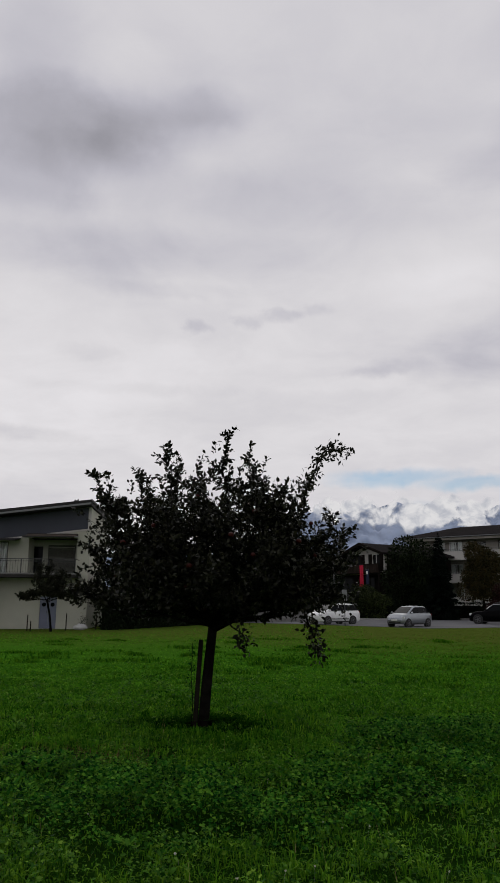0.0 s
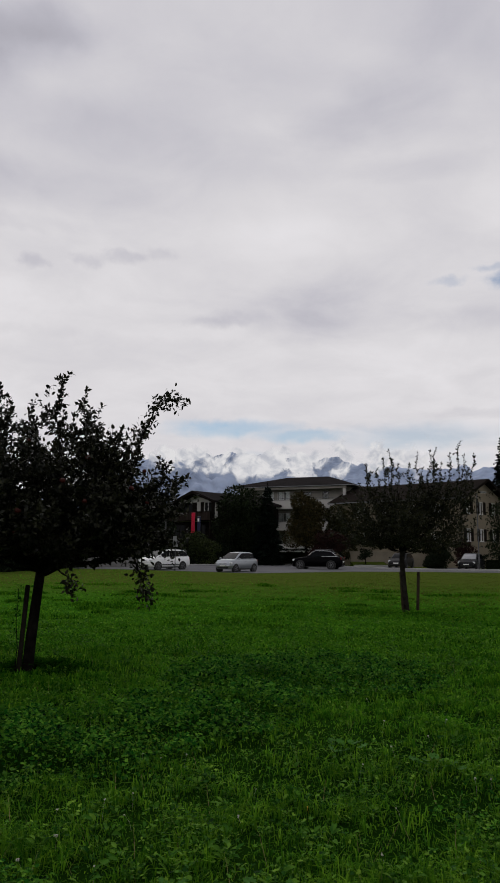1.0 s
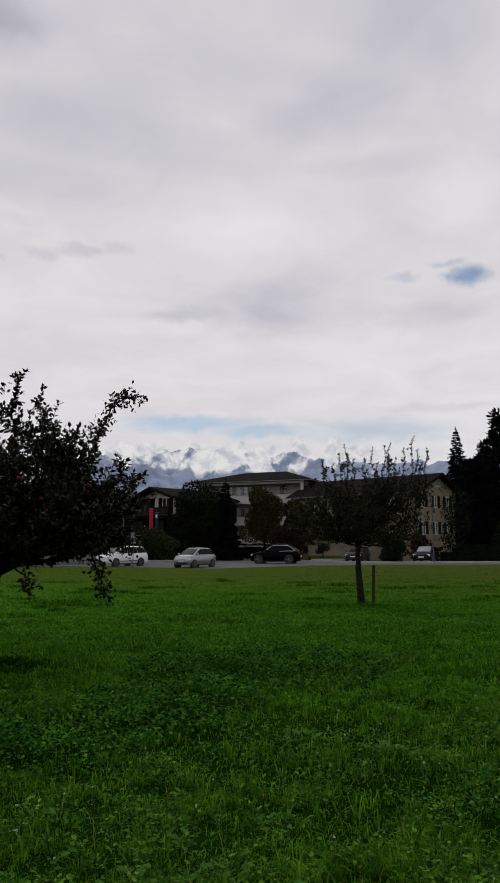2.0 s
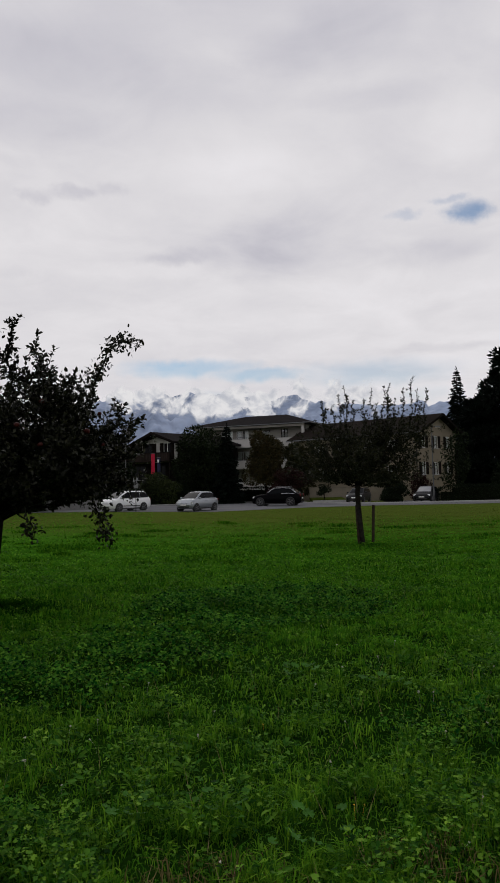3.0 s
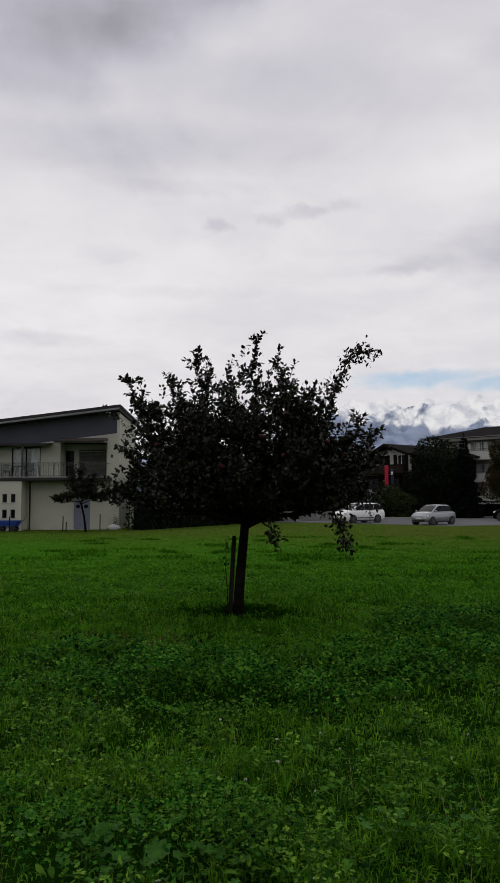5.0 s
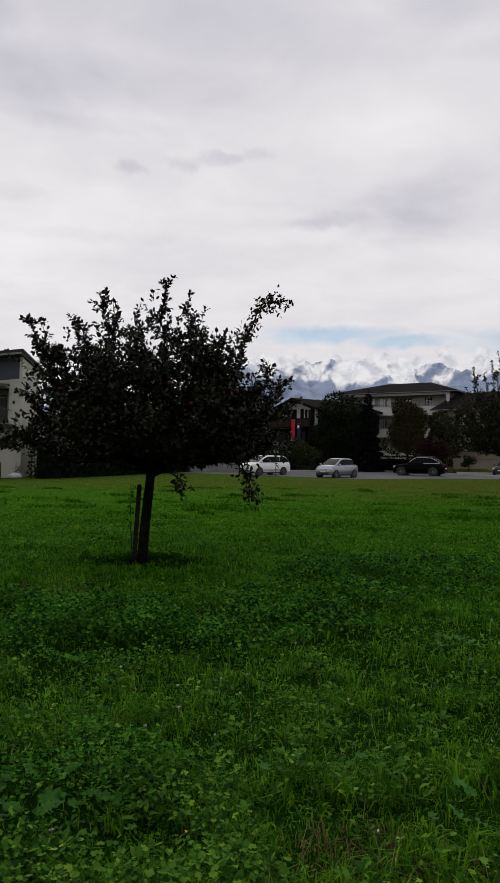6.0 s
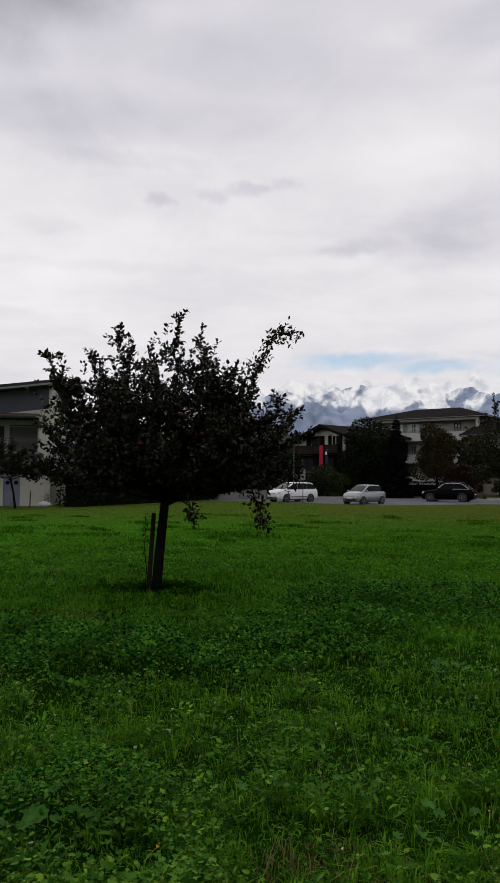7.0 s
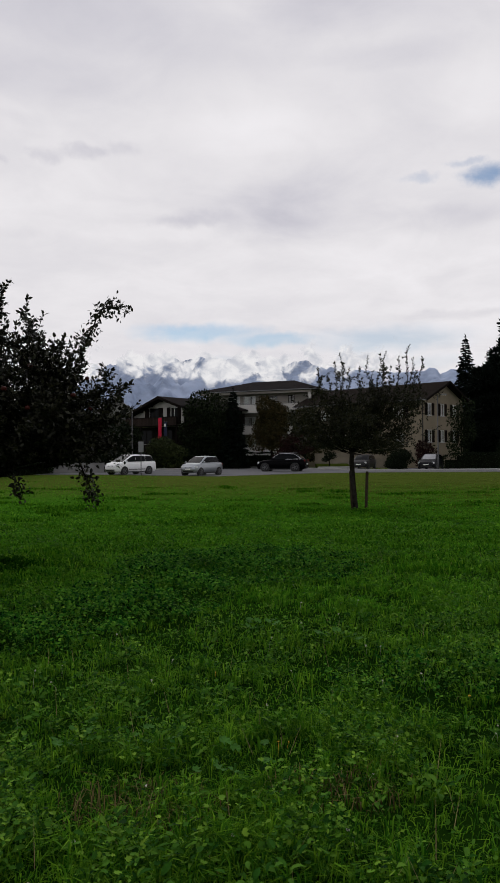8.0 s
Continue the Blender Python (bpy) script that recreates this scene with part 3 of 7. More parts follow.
def make_road():
    tagged(part("road", strip(bmesh.new(), NEAR_EDGE, FAR_EDGE, -0.1, 0.02), M["asphalt"]), "grey worn asphalt street beyond the meadow", "road", kind="structure")
    kerb_in = [(x, y + 0.16) for x, y in FAR_EDGE]
    walk_in = [(x, y + 1.5) for x, y in FAR_EDGE]
    tagged(part("kerb", strip(bmesh.new(), FAR_EDGE, kerb_in, -0.1, 0.13), M["concrete"]), "pale concrete kerb along the street", "kerb", kind="structure")
    tagged(part("pavement", strip(bmesh.new(), kerb_in, walk_in, -0.1, 0.12), M["concrete"]), "pale concrete pavement behind the kerb", "pavement", kind="structure")


def driveway(lo, hi):
    tagged(part("driveway", boxes((lo, hi)), M["asphalt"]), "grey asphalt driveway up to the houses", "driveway", kind="structure")


def make_mountains():
    """A far massif, its crests rising and falling, and the shoulder to its right."""
    az = np.radians(np.linspace(-60, 60, 601))
    d = np.degrees(az)
    knots = [-60, -14, -9, -4.5, 0.8, 5.6, 8.7, 11, 13, 15.2, 15.7, 16.1, 16.4, 16.8, 17.1, 19.2, 25, 60]
    heights = [2.6, 3.6, 7.0, 7.4, 7.2, 7.1, 6.5, 6.3, 6.1, 6.15, 6.42, 6.32, 5.9, 6.0, 6.22, 6.12, 5.8, 5.5]
    crest = np.interp(d, knots, heights) + 0.16 * np.sin(2.3 * d) * (d < 8) + 0.07 * np.sin(6.1 * d + 1.0) * (d < 9) + 0.03 * np.sin(11.0 * d)
    rows = []
    for k, f in enumerate(np.linspace(0, 1, 26)):
        r = 2900 + 1300 * f
        wob = np.array([noise.fractal(Vector((a * 0.35, f * 7.0, 3.0)), 1.0, 2.0, 5) for a in d])
        h = 4200 * np.tan(np.radians(crest)) * (f ** 0.9) * (1 + 0.22 * (1 - f) * wob * 2) + 40 * wob * np.sin(np.pi * f)
        rows.append(np.stack([r * np.sin(az), r * np.cos(az), h - 2 * (f == 0)], -1))
    v = np.array(rows)
    n = len(az)
    i, j = np.meshgrid(np.arange(len(rows) - 1), np.arange(n - 1), indexing="ij")
    p = i * n + j
    t = np.concatenate([np.stack([p, p + 1, p + n + 1], -1).reshape(-1, 3), np.stack([p, p + n + 1, p + n], -1).reshape(-1, 3)])
    ob = placed("mountain_range", mesh_from("mountain_range", v.reshape(-1, 3), t), M["hazed_rock"], smooth=True)
    tagged(ob, "blue-grey mountain range with its haze painted in", "mountain", kind="structure")


def cloud_bank_material():
    m = bpy.data.materials.new("low_cloud")
    m.use_nodes = True
    N, L = m.node_tree.nodes, m.node_tree.links
    N.clear()
    tc = N.new("ShaderNodeTexCoord")

    def noise_at(scale, detail, stretch, off):
        mp = N.new("ShaderNodeMapping")
        mp.inputs["Scale"].default_value = (1, 1, stretch)
        mp.inputs["Location"].default_value = off
        L.new(tc.outputs["Object"], mp.inputs[0])
        n = N.new("ShaderNodeTexNoise")
        n.inputs["Scale"].default_value, n.inputs["Detail"].default_value, n.inputs["Roughness"].default_value = scale, detail, 0.58
        n.inputs["Distortion"].default_value = 0.4
        L.new(mp.outputs[0], n.inputs["Vector"])
        return n.outputs["Fac"]

    def calc(op, a, b):
        n = N.new("ShaderNodeMath")
        n.operation = op
        for k, v in enumerate((a, b)):
            if isinstance(v, (int, float)):
                n.inputs[k].default_value = v
            else:
                L.new(v, n.inputs[k])
        return n.outputs[0]

    def ramp(v, lo, hi, a=0.0, b=1.0):
        n = N.new("ShaderNodeMapRange")
        n.interpolation_type = "SMOOTHSTEP"
        L.new(v, n.inputs[0])
        for k, q in enumerate((lo, hi, a, b)):
            n.inputs[k + 1].default_value = q
        return n.outputs[0]

    sep = N.new("ShaderNodeSeparateXYZ")
    L.new(tc.outputs["Object"], sep.inputs[0])
    z = sep.outputs[2]
    puff = noise_at(0.0125, 8.0, 1.0, (0, 0, 0))
    big = noise_at(0.0045, 3.0, 1.0, (40, 9, 0))
    # a belt of cloud, ragged below and above
    belt = calc("MULTIPLY", ramp(z, 235, 310), ramp(z, 430, 350))
    right = ramp(sep.outputs[0], 480, 200, 0.7, 1.0)
    dens = calc("ADD", calc("MULTIPLY", puff, 1.4), calc("MULTIPLY", big, 0.75))
    alpha = ramp(calc("ADD", dens, calc("MULTIPLY", calc("MULTIPLY", belt, right), 0.30)), 1.22, 1.42)
    alpha = calc("MULTIPLY", alpha, ramp(z, 235, 290))
    alpha = calc("MULTIPLY", alpha, ramp(z, 470, 400))
    alpha = calc("MULTIPLY", alpha, ramp(sep.outputs[0], -820, -600))
    alpha = calc("MULTIPLY", alpha, ramp(sep.outputs[0], 720, 520))
    em = N.new("ShaderNodeEmission")
    mix = N.new("ShaderNodeMix")
    mix.data_type = "RGBA"
    L.new(ramp(noise_at(0.02, 5.0, 1.2, (7, 3, 2)), 0.3, 0.62), mix.inputs["Factor"])
    mix.inputs["A"].default_value, mix.inputs["B"].default_value = (0.52, 0.535, 0.59, 1), (0.80, 0.79, 0.80, 1)
    L.new(mix.outputs["Result"], em.inputs["Color"])
    tr = N.new("ShaderNodeBsdfTransparent")
    ms = N.new("ShaderNodeMixShader")
    L.new(alpha, ms.inputs[0])
    L.new(tr.outputs[0], ms.inputs[1])
    L.new(em.outputs[0], ms.inputs[2])
    out = N.new("ShaderNodeOutputMaterial")
    L.new(ms.outputs[0], out.inputs[0])
    return m


def make_cloud_bank():
    az = np.radians(np.linspace(-55, 55, 121))
    v = np.array([[2850 * math.sin(a), 2850 * math.cos(a), h] for h in (190, 330, 480) for a in az])
    n = len(az)
    i, j = np.meshgrid(np.arange(2), np.arange(n - 1), indexing="ij")
    p = i * n + j
    t = np.concatenate([np.stack([p, p + 1, p + n + 1], -1).reshape(-1, 3), np.stack([p, p + n + 1, p + n], -1).reshape(-1, 3)])
    ob = placed("cloud_bank_backdrop", mesh_from("cloud_bank", v, t), cloud_bank_material())
    ob.visible_shadow = False
    tagged(ob, "white ragged low clouds on the mountain slopes", "cloud", kind="structure")


make_ground()
make_road()
driveway((18.7, 67.9, -0.1), (22.7, 77.0, 0.02))
driveway((13.3, 70.2, -0.1), (15.3, 79.6, 0.02))
make_mountains()
make_cloud_bank()


# ---- buildings ----
def wall(parent, name, mat, length, z0, z1, thick, at, along="u", holes=(), label=""):
    """A wall from at=(u, v) along u or v, with holes (a0, a1, z0, z1) right through it; it grows thick to its back."""
    xs = sorted({0.0, length, *[h[0] for h in holes], *[h[1] for h in holes]})
    zs = sorted({z0, z1, *[h[2] for h in holes], *[h[3] for h in holes]})
    solid = {}
    for i in range(len(xs) - 1):
        for k in range(len(zs) - 1):
            c, d = (xs[i] + xs[i + 1]) / 2, (zs[k] + zs[k + 1]) / 2
            solid[i, k] = not any(h[0] < c < h[1] and h[2] < d < h[3] for h in holes)
    bm = bmesh.new()
    cache = {}

    def vert(a, b, z):
        key = (round(a, 4), round(b, 4), round(z, 4))
        if key not in cache:
            p = (at[0] + a, at[1] + b, z) if along == "u" else (at[0] + b, at[1] + a, z)
            cache[key] = bm.verts.new(p)
        return cache[key]

    for (i, k), full in solid.items():
        if not full:
            continue
        a0, a1, c0, c1 = xs[i], xs[i + 1], zs[k], zs[k + 1]
        for b in (0, thick):
            bm.faces.new([vert(a0, b, c0), vert(a1, b, c0), vert(a1, b, c1), vert(a0, b, c1)])
        if not solid.get((i - 1, k)):
            bm.faces.new([vert(a0, 0, c0), vert(a0, thick, c0), vert(a0, thick, c1), vert(a0, 0, c1)])
        if not solid.get((i + 1, k)):
            bm.faces.new([vert(a1, 0, c0), vert(a1, thick, c0), vert(a1, thick, c1), vert(a1, 0, c1)])
        if not solid.get((i, k - 1)):
            bm.faces.new([vert(a0, 0, c0), vert(a1, 0, c0), vert(a1, thick, c0), vert(a0, thick, c0)])
        if not solid.get((i, k + 1)):
            bm.faces.new([vert(a0, 0, c1), vert(a1, 0, c1), vert(a1, thick, c1), vert(a0, thick, c1)])
    bmesh.ops.recalc_face_normals(bm, faces=bm.faces)
    return part(name, bm, mat, parent, label)


def window(parent, at, w, h, deg=0.0, frame="frame", shutters="", curtain=False, mullion=True, sill=True, name="window", glazing="pane"):
    """A window whose lower left outer corner stands at at=(u, v, z), turned by deg about z; it sits 6 cm inside the wall's face."""
    win = new(name)
    win.parent = parent
    win.matrix_local = pose(*at, 0, 0, deg)
    t = 0.06
    bars = [((0, t, 0), (w, t + 0.06, t)), ((0, t, h - t), (w, t + 0.06, h)), ((0, t, t), (t, t + 0.06, h - t)), ((w - t, t, t), (w, t + 0.06, h - t))]
    if mullion:
        bars.append(((w / 2 - 0.035, t + 0.002, t), (w / 2 + 0.035, t + 0.058, h - t)))
    part("window_frame", boxes(*bars), M[frame], win)
    pane = part("pane", boxes(((t, t + 0.025, t), (w - t, t + 0.033, h - t))), M[glazing], win)
    pane.visible_shadow = glazing != "pane"
    if sill:
        part("window_sill", boxes(((-0.06, -0.06, -0.06), (w + 0.06, t, -0.005)), bevel=0.008), M["concrete"], win)
    if curtain:
        bm = bmesh.new()
        for a, b in ((0.04, 0.36), (0.64, 0.96)):
            pts = [(w * (a + (b - a) * k / 8), 0.24 + 0.03 * (-1) ** k) for k in range(9)]
            lo, hi = [bm.verts.new((x, y, 0.05)) for x, y in pts], [bm.verts.new((x, y, h - 0.05)) for x, y in pts]
            for k in range(8):
                bm.faces.new((lo[k], lo[k + 1], hi[k + 1], hi[k]))
        part("curtain", bm, M["curtain"], win)
    if shutters:
        sw = w * 0.48
        for x0 in (-sw - 0.02, w + 0.02):
            n = 11
            saw = [(-0.008, 0.0), (-0.008, h)]
            for k in range(n):
                z1, z0 = h - 0.05 - (h - 0.1) * k / n, h - 0.05 - (h - 0.1) * (k + 1) / n
                saw += [(-0.03, z1), (-0.045, z0 + 0.01)]
            saw.append((-0.03, 0.0))
            part("shutter", prism(saw, 0, x0, x0 + sw), M[shutters], win)
    return win


def railing(parent, u0, u1, v, z0, z1, mat, gap=0.14, ends=0.0):
    """A balcony rail of posts and thin bars; ends: how far it returns to the wall."""
    rail = new("railing")
    rail.parent = parent
    part("handrail", boxes(((u0, v - 0.025, z1 - 0.04), (u1, v + 0.025, z1))), M[mat], rail)
    part("upper_rail", boxes(((u0, v - 0.015, z1 - 0.17), (u1, v + 0.015, z1 - 0.14))), M[mat], rail)
    part("lower_rail", boxes(((u0, v - 0.015, z0 + 0.06), (u1, v + 0.015, z0 + 0.09))), M[mat], rail)
    n = max(2, round((u1 - u0) / 1.6))
    for k in range(n + 1):
        u = u0 + (u1 - u0) * k / n
        part("post", boxes(((u - 0.022, v - 0.02, z0), (u + 0.022, v + 0.02, z1 - 0.04))), M[mat], rail)
    m = round((u1 - u0) / gap)
    me = None
    for k in range(1, m):
        if me is None:
            bm = boxes(((-0.007, -0.007, z0 + 0.09), (0.007, 0.007, z1 - 0.04)))
            me = bpy.data.meshes.new("bar")
            bm.to_mesh(me)
            bm.free()
        ob = placed("bar", me, M[mat], rail)
        ob.location = (u0 + (u1 - u0) * k / m, v, 0)
    if ends:
        part("end_rail", boxes(((u1 - 0.02, v, z1 - 0.04), (u1 + 0.02, v + ends, z1))), M[mat], rail)
        part("end_rail", boxes(((u1 - 0.015, v, z0 + 0.06), (u1 + 0.015, v + ends, z0 + 0.09))), M[mat], rail)
    return rail


def slope(parent, corners, thick, mat, name="roof", label=""):
    """A roof plane through four corners, with thickness and coordinates for its tiles."""
    bm = bmesh.new()
    top = [bm.verts.new(c) for c in corners]
    low = [bm.verts.new((c[0], c[1], c[2] - thick)) for c in corners]
    n = len(corners)
    f = bm.faces.new(top)
    bm.faces.new(low[::-1])
    for k in range(n):
        bm.faces.new((top[k], low[k], low[(k + 1) % n], top[(k + 1) % n]))
    bmesh.ops.recalc_face_normals(bm, faces=bm.faces)
    uv = bm.loops.layers.uv.new("tiles")
    a = (Vector(corners[1]) - Vector(corners[0])).normalized()
    b = f.normal.cross(a).normalized()
    for face in bm.faces:
        for lp in face.loops:
            d = lp.vert.co - Vector(corners[0])
            lp[uv].uv = (d.dot(a), d.dot(b))
    return part(name, bm, M[mat], parent, label)


def modern_house():
    """The two-storey house beside the meadow: corner towards the street at u=0, front along -u."""
    h = thing("modern_house", pose(-21.17, 44.6, 0, 0, 0, 17.5), "cream two-storey house with slate-blue band, balcony and shed roof", "house")
    top = lambda u: 7.8 + 0.125 * u
    # ground floor front: door, and upper openings
    wall(h, "wall", M["plaster"], 20, -0.1, 5.85, 0.3, (-20, 0), holes=((17.03, 18.1, 0.02, 2.05), (16.1, 19.2, 3.42, 5.75), (12.9, 14.8, 3.42, 5.5)))
    part("upper_wall", prism([(-20, 5.85), (0, 5.85), (0, top(0)), (-20, top(-20))], 1, 0, 0.3), M["plaster"], h)
    wall(h, "wall", M["plaster"], 8.7, -0.1, 5.85, 0.3, (-0.3, 0.3), "v")
    part("upper_wall", boxes(((-0.3, 0.3, 5.85), (0, 9.0, top(-0.3)))), M["plaster"], h)
    wall(h, "wall", M["plaster"], 8.7, -0.1, top(-20), 0.3, (-20, 0.3), "v")
    part("back_wall", prism([(-19.7, -0.1), (-0.3, -0.1), (-0.3, top(-0.3) - 0.01), (-19.7, top(-19.7) - 0.01)], 1, 8.7, 9.0), M["plaster"], h)
    part("floor_slab", boxes(((-19.7, 0.3, 3.1), (-0.3, 8.7, 3.35))), M["greywall"], h)
    part("corner_post", boxes(((-0.16, -0.04, 6.2), (0.03, -0.001, top(-0.1)))), M["white"], h)
    # slate-blue band under the roof
    part("cladding", prism([(-20, top(-20) - 1.4), (-0.17, 6.38), (-0.17, top(-0.17) - 0.02), (-20, top(-20) - 0.02)], 1, -0.045, -0.002), M["panel"], h, "slate-blue cladding band")
    part("cladding_edge", prism([(-20, top(-20) - 1.5), (-0.1, 6.27), (-0.1, 6.37), (-20, top(-20) - 1.41)], 1, -0.06, -0.002), M["white"], h)
    part("roof", prism([(-21, top(-21)), (0.12, top(0.12)), (0.12, top(0.12) + 0.2), (-21, top(-21) + 0.2)], 1, -1.0, 9.8), M["fascia"], h, "dark shed roof with deep fascia")
    part("roof_edge", prism([(-21, top(-21) + 0.2), (0.18, top(0.18) + 0.2), (0.18, top(0.18) + 0.36), (-21, top(-21) + 0.36)], 1, -1.08, 9.86), M["fascia"], h)
    part("gutter", prism([(-21, top(-21) + 0.05), (0.1, top(0.1) + 0.05), (0.1, top(0.1) + 0.17), (-21, top(-21) + 0.17)], 1, -1.1, -1.002), M["painted"], h)
    # balcony
    bal = new("balcony")
    bal.parent = h
    # Dark slab with a paler strip along its upper front edge.
    part("slab", boxes(((-14, -1.6, 3.18), (-0.45, -0.002, 3.42)), bevel=0.02), M["fascia"], bal, "dark balcony slab")
    part("slab_edge", boxes(((-14.02, -1.64, 3.36), (-0.43, -1.603, 3.44))), M["greywall"], bal)
    railing(h, -13.9, -0.62, -1.55, 3.42, 4.34, "steel", 0.16, 1.5)
    # low block under the balcony with four small windows
    hol = tuple((a, a + 0.3, z, z + 0.55) for a in (6.8, 7.33) for z in (0.8, 1.8))
    wall(h, "wall", M["plaster"], 8.0, -0.1, 3.17, 0.25, (-14.0, -1.5), holes=hol)
    part("side_wall", boxes(((-6.25, -1.25, -0.1), (-6.0, -0.002, 3.17))), M["plaster"], h)
    for a0, a1, z0, z1 in hol:
        window(h, (-14 + a0, -1.5, z0), a1 - a0, z1 - z0, mullion=False, sill=True, frame="fascia", glazing="tinted")
    part("downpipe", tube(bmesh.new(), [(-5.82, -0.1, 0), (-5.82, -0.1, 3.17)], [0.05, 0.05]), M["fascia"], h)
    # door with two round lights
    d = new("door")
    d.parent = h
    d.location = (-2.97, 0.08, 0.02)
    for k in (0, 1):
        leaf = part("door_leaf", boxes(((0.535 * k + 0.01, 0, 0.02), (0.535 * k + 0.525, 0.05, 2.02)), bevel=0.008), M["door"], d, "blue-grey door leaf")
        bm = bmesh.new()
        bmesh.ops.create_cone(bm, cap_ends=True, segments=20, radius1=0.13, radius2=0.13, depth=0.02, matrix=Matrix.Translation((0.535 * k + 0.27, -0.012, 1.5)) @ Matrix.Rotation(math.pi / 2, 4, "X"))
        part("porthole", bm, M["tinted"], d, "round dark window")
        part("handle", boxes(((0.535 * k + (0.45 if k == 0 else 0.06), -0.04, 1.0), (0.535 * k + (0.48 if k == 0 else 0.09), -0.002, 1.12))), M["steel"], d)
    # upper floor openings
    # loggia set back behind the balcony
    part("loggia_wall", boxes(((-4.2, 1.6, 3.35), (-0.5, 1.8, 5.84))), M["plaster"], h)
    part("loggia_side", boxes(((-4.1, 0.3, 3.35), (-3.9, 1.6, 5.84))), M["plaster"], h)
    part("loggia_side", boxes(((-0.8, 0.3, 3.35), (-0.6, 1.6, 5.84))), M["plaster"], h)
    part("loggia_ceiling", boxes(((-4.1, 0.3, 5.76), (-0.6, 1.6, 5.84))), M["wood"], h)
    blind = part("roller_blind", boxes(((-2.95, 1.57, 3.4), (-2.9, 1.6, 5.3)), ((-1.2, 1.57, 3.4), (-1.15, 1.6, 5.3)), ((-2.95, 1.56, 5.3), (-1.15, 1.62, 5.4))), M["blind"], h, "closed grey roller blind")
    bm = boxes(((0, 0, 0), (1.698, 0.035, 0.05)), bevel=0.008)
    slat = bpy.data.meshes.new("slat")
    bm.to_mesh(slat)
    bm.free()
    for k in range(30):
        placed("slat", slat, M["blind"], blind).location = (-2.899, 1.56, 3.45 + 0.06 * k)
    part("balcony_door", boxes(((-3.86, 1.54, 3.42), (-3.3, 1.595, 5.3)), bevel=0.01), M["tinted"], h, "dark glazed balcony door")
    part("wall_lamp", boxes(((-0.55, -0.12, 4.75), (-0.42, -0.002, 4.95)), bevel=0.02), M["fascia"], h)
    window(h, (-7.1, 0, 3.42), 1.9, 2.08, frame="wood", curtain=True, sill=False, name="patio_door")
    aw = new("awning")
    aw.parent = h
    part("cassette", boxes(((-4.0, -0.3, 5.86), (-0.75, -0.065, 6.02)), bevel=0.03), M["fascia"], aw)
    part("cloth", prism([(-0.3, 5.96), (-1.55, 5.72), (-1.55, 5.69), (-0.3, 5.93)], 0, -3.95, -0.8), M["awning"], aw, "brown awning cloth")
    part("front_bar", boxes(((-4.0, -1.62, 5.66), (-0.75, -1.552, 5.77)), bevel=0.02), M["fascia"], aw)
    for u in (-3.8, -0.95):
        part("folding_arm", tube(bmesh.new(), [(u, -0.3, 5.86), (u + 0.35, -0.95, 5.78), (u, -1.55, 5.68)], [0.025, 0.022, 0.02], 6), M["painted"], aw)
    cover = new("terrace_cover")
    cover.parent = h
    part("cover_panel", prism([(-0.06, 5.72), (-1.6, 5.5), (-1.6, 5.44), (-0.06, 5.66)], 0, -13.5, -4.4), M["fascia"], cover)
    for u in (-9.2, -6.0):
        part("post", boxes(((u - 0.05, -1.5, 3.42), (u + 0.05, -1.4, 5.44))), M["steel"], cover)
    return h


def on_house(u, v, z, deg=0.0):
    """A place on the modern house, from its own u, v and z."""
    return pose(-21.17, 44.6, 0, 0, 0, 17.5) @ pose(u, v, z, 0, 0, deg)


def garden_chair(u, v, deg):
    c = thing("garden_chair", on_house(u, v, 3.42, deg), "grey metal garden chair on the balcony", "chair", "balcony chairs")
    part("seat", boxes(((-0.22, -0.22, 0.42), (0.22, 0.22, 0.455)), bevel=0.01), M["painted"], c)
    part("backrest", prism([(0.2, 0.46), (0.225, 0.46), (0.31, 0.9), (0.285, 0.9)], 0, -0.21, 0.21), M["painted"], c)
    for x, y in ((-0.19, -0.19), (0.19, -0.19), (-0.19, 0.19), (0.19, 0.19)):
        part("leg", tube(bmesh.new(), [(x * 1.15, y * 1.15, 0), (x, y, 0.42)], [0.014, 0.014], 6), M["steel"], c)


def balcony_table(u, v):
    t = thing("balcony_table", on_house(u, v, 3.42), "small round garden table on the balcony", "table")
    part("tabletop", tube(bmesh.new(), [(0, 0, 0.70), (0, 0, 0.705), (0, 0, 0.73)], [0.4, 0.42, 0.42], 24), M["painted"], t)
    part("column", tube(bmesh.new(), [(0, 0, 0.02), (0, 0, 0.7)], [0.025, 0.025], 8), M["steel"], t)
    part("foot", tube(bmesh.new(), [(0, 0, 0), (0, 0, 0.02)], [0.24, 0.22], 20), M["steel"], t)


def roof_weeds(u, v, seed):
    g = np.random.default_rng(seed)
    w = thing("roof_weeds", on_house(u, v, 7.8 + 0.125 * u + 0.36), "small weeds sprouting on the roof edge", "plant", "roof weeds")
    for k in range(14):
        a = g.uniform(0, 6.283)
        v3, t3 = scatter(LEAF, LEAF_TRIS, np.array([[g.normal() * 0.12, g.normal() * 0.05, -0.01]]), np.array([[math.cos(a) * 0.5, math.sin(a) * 0.5, 1.0]]), np.array([[math.sin(a), -math.cos(a), 0.2]]), np.array([g.uniform(0.1, 0.24)]))
        placed("leaf", mesh_from("leaf", v3, t3), M["shrub"], w)


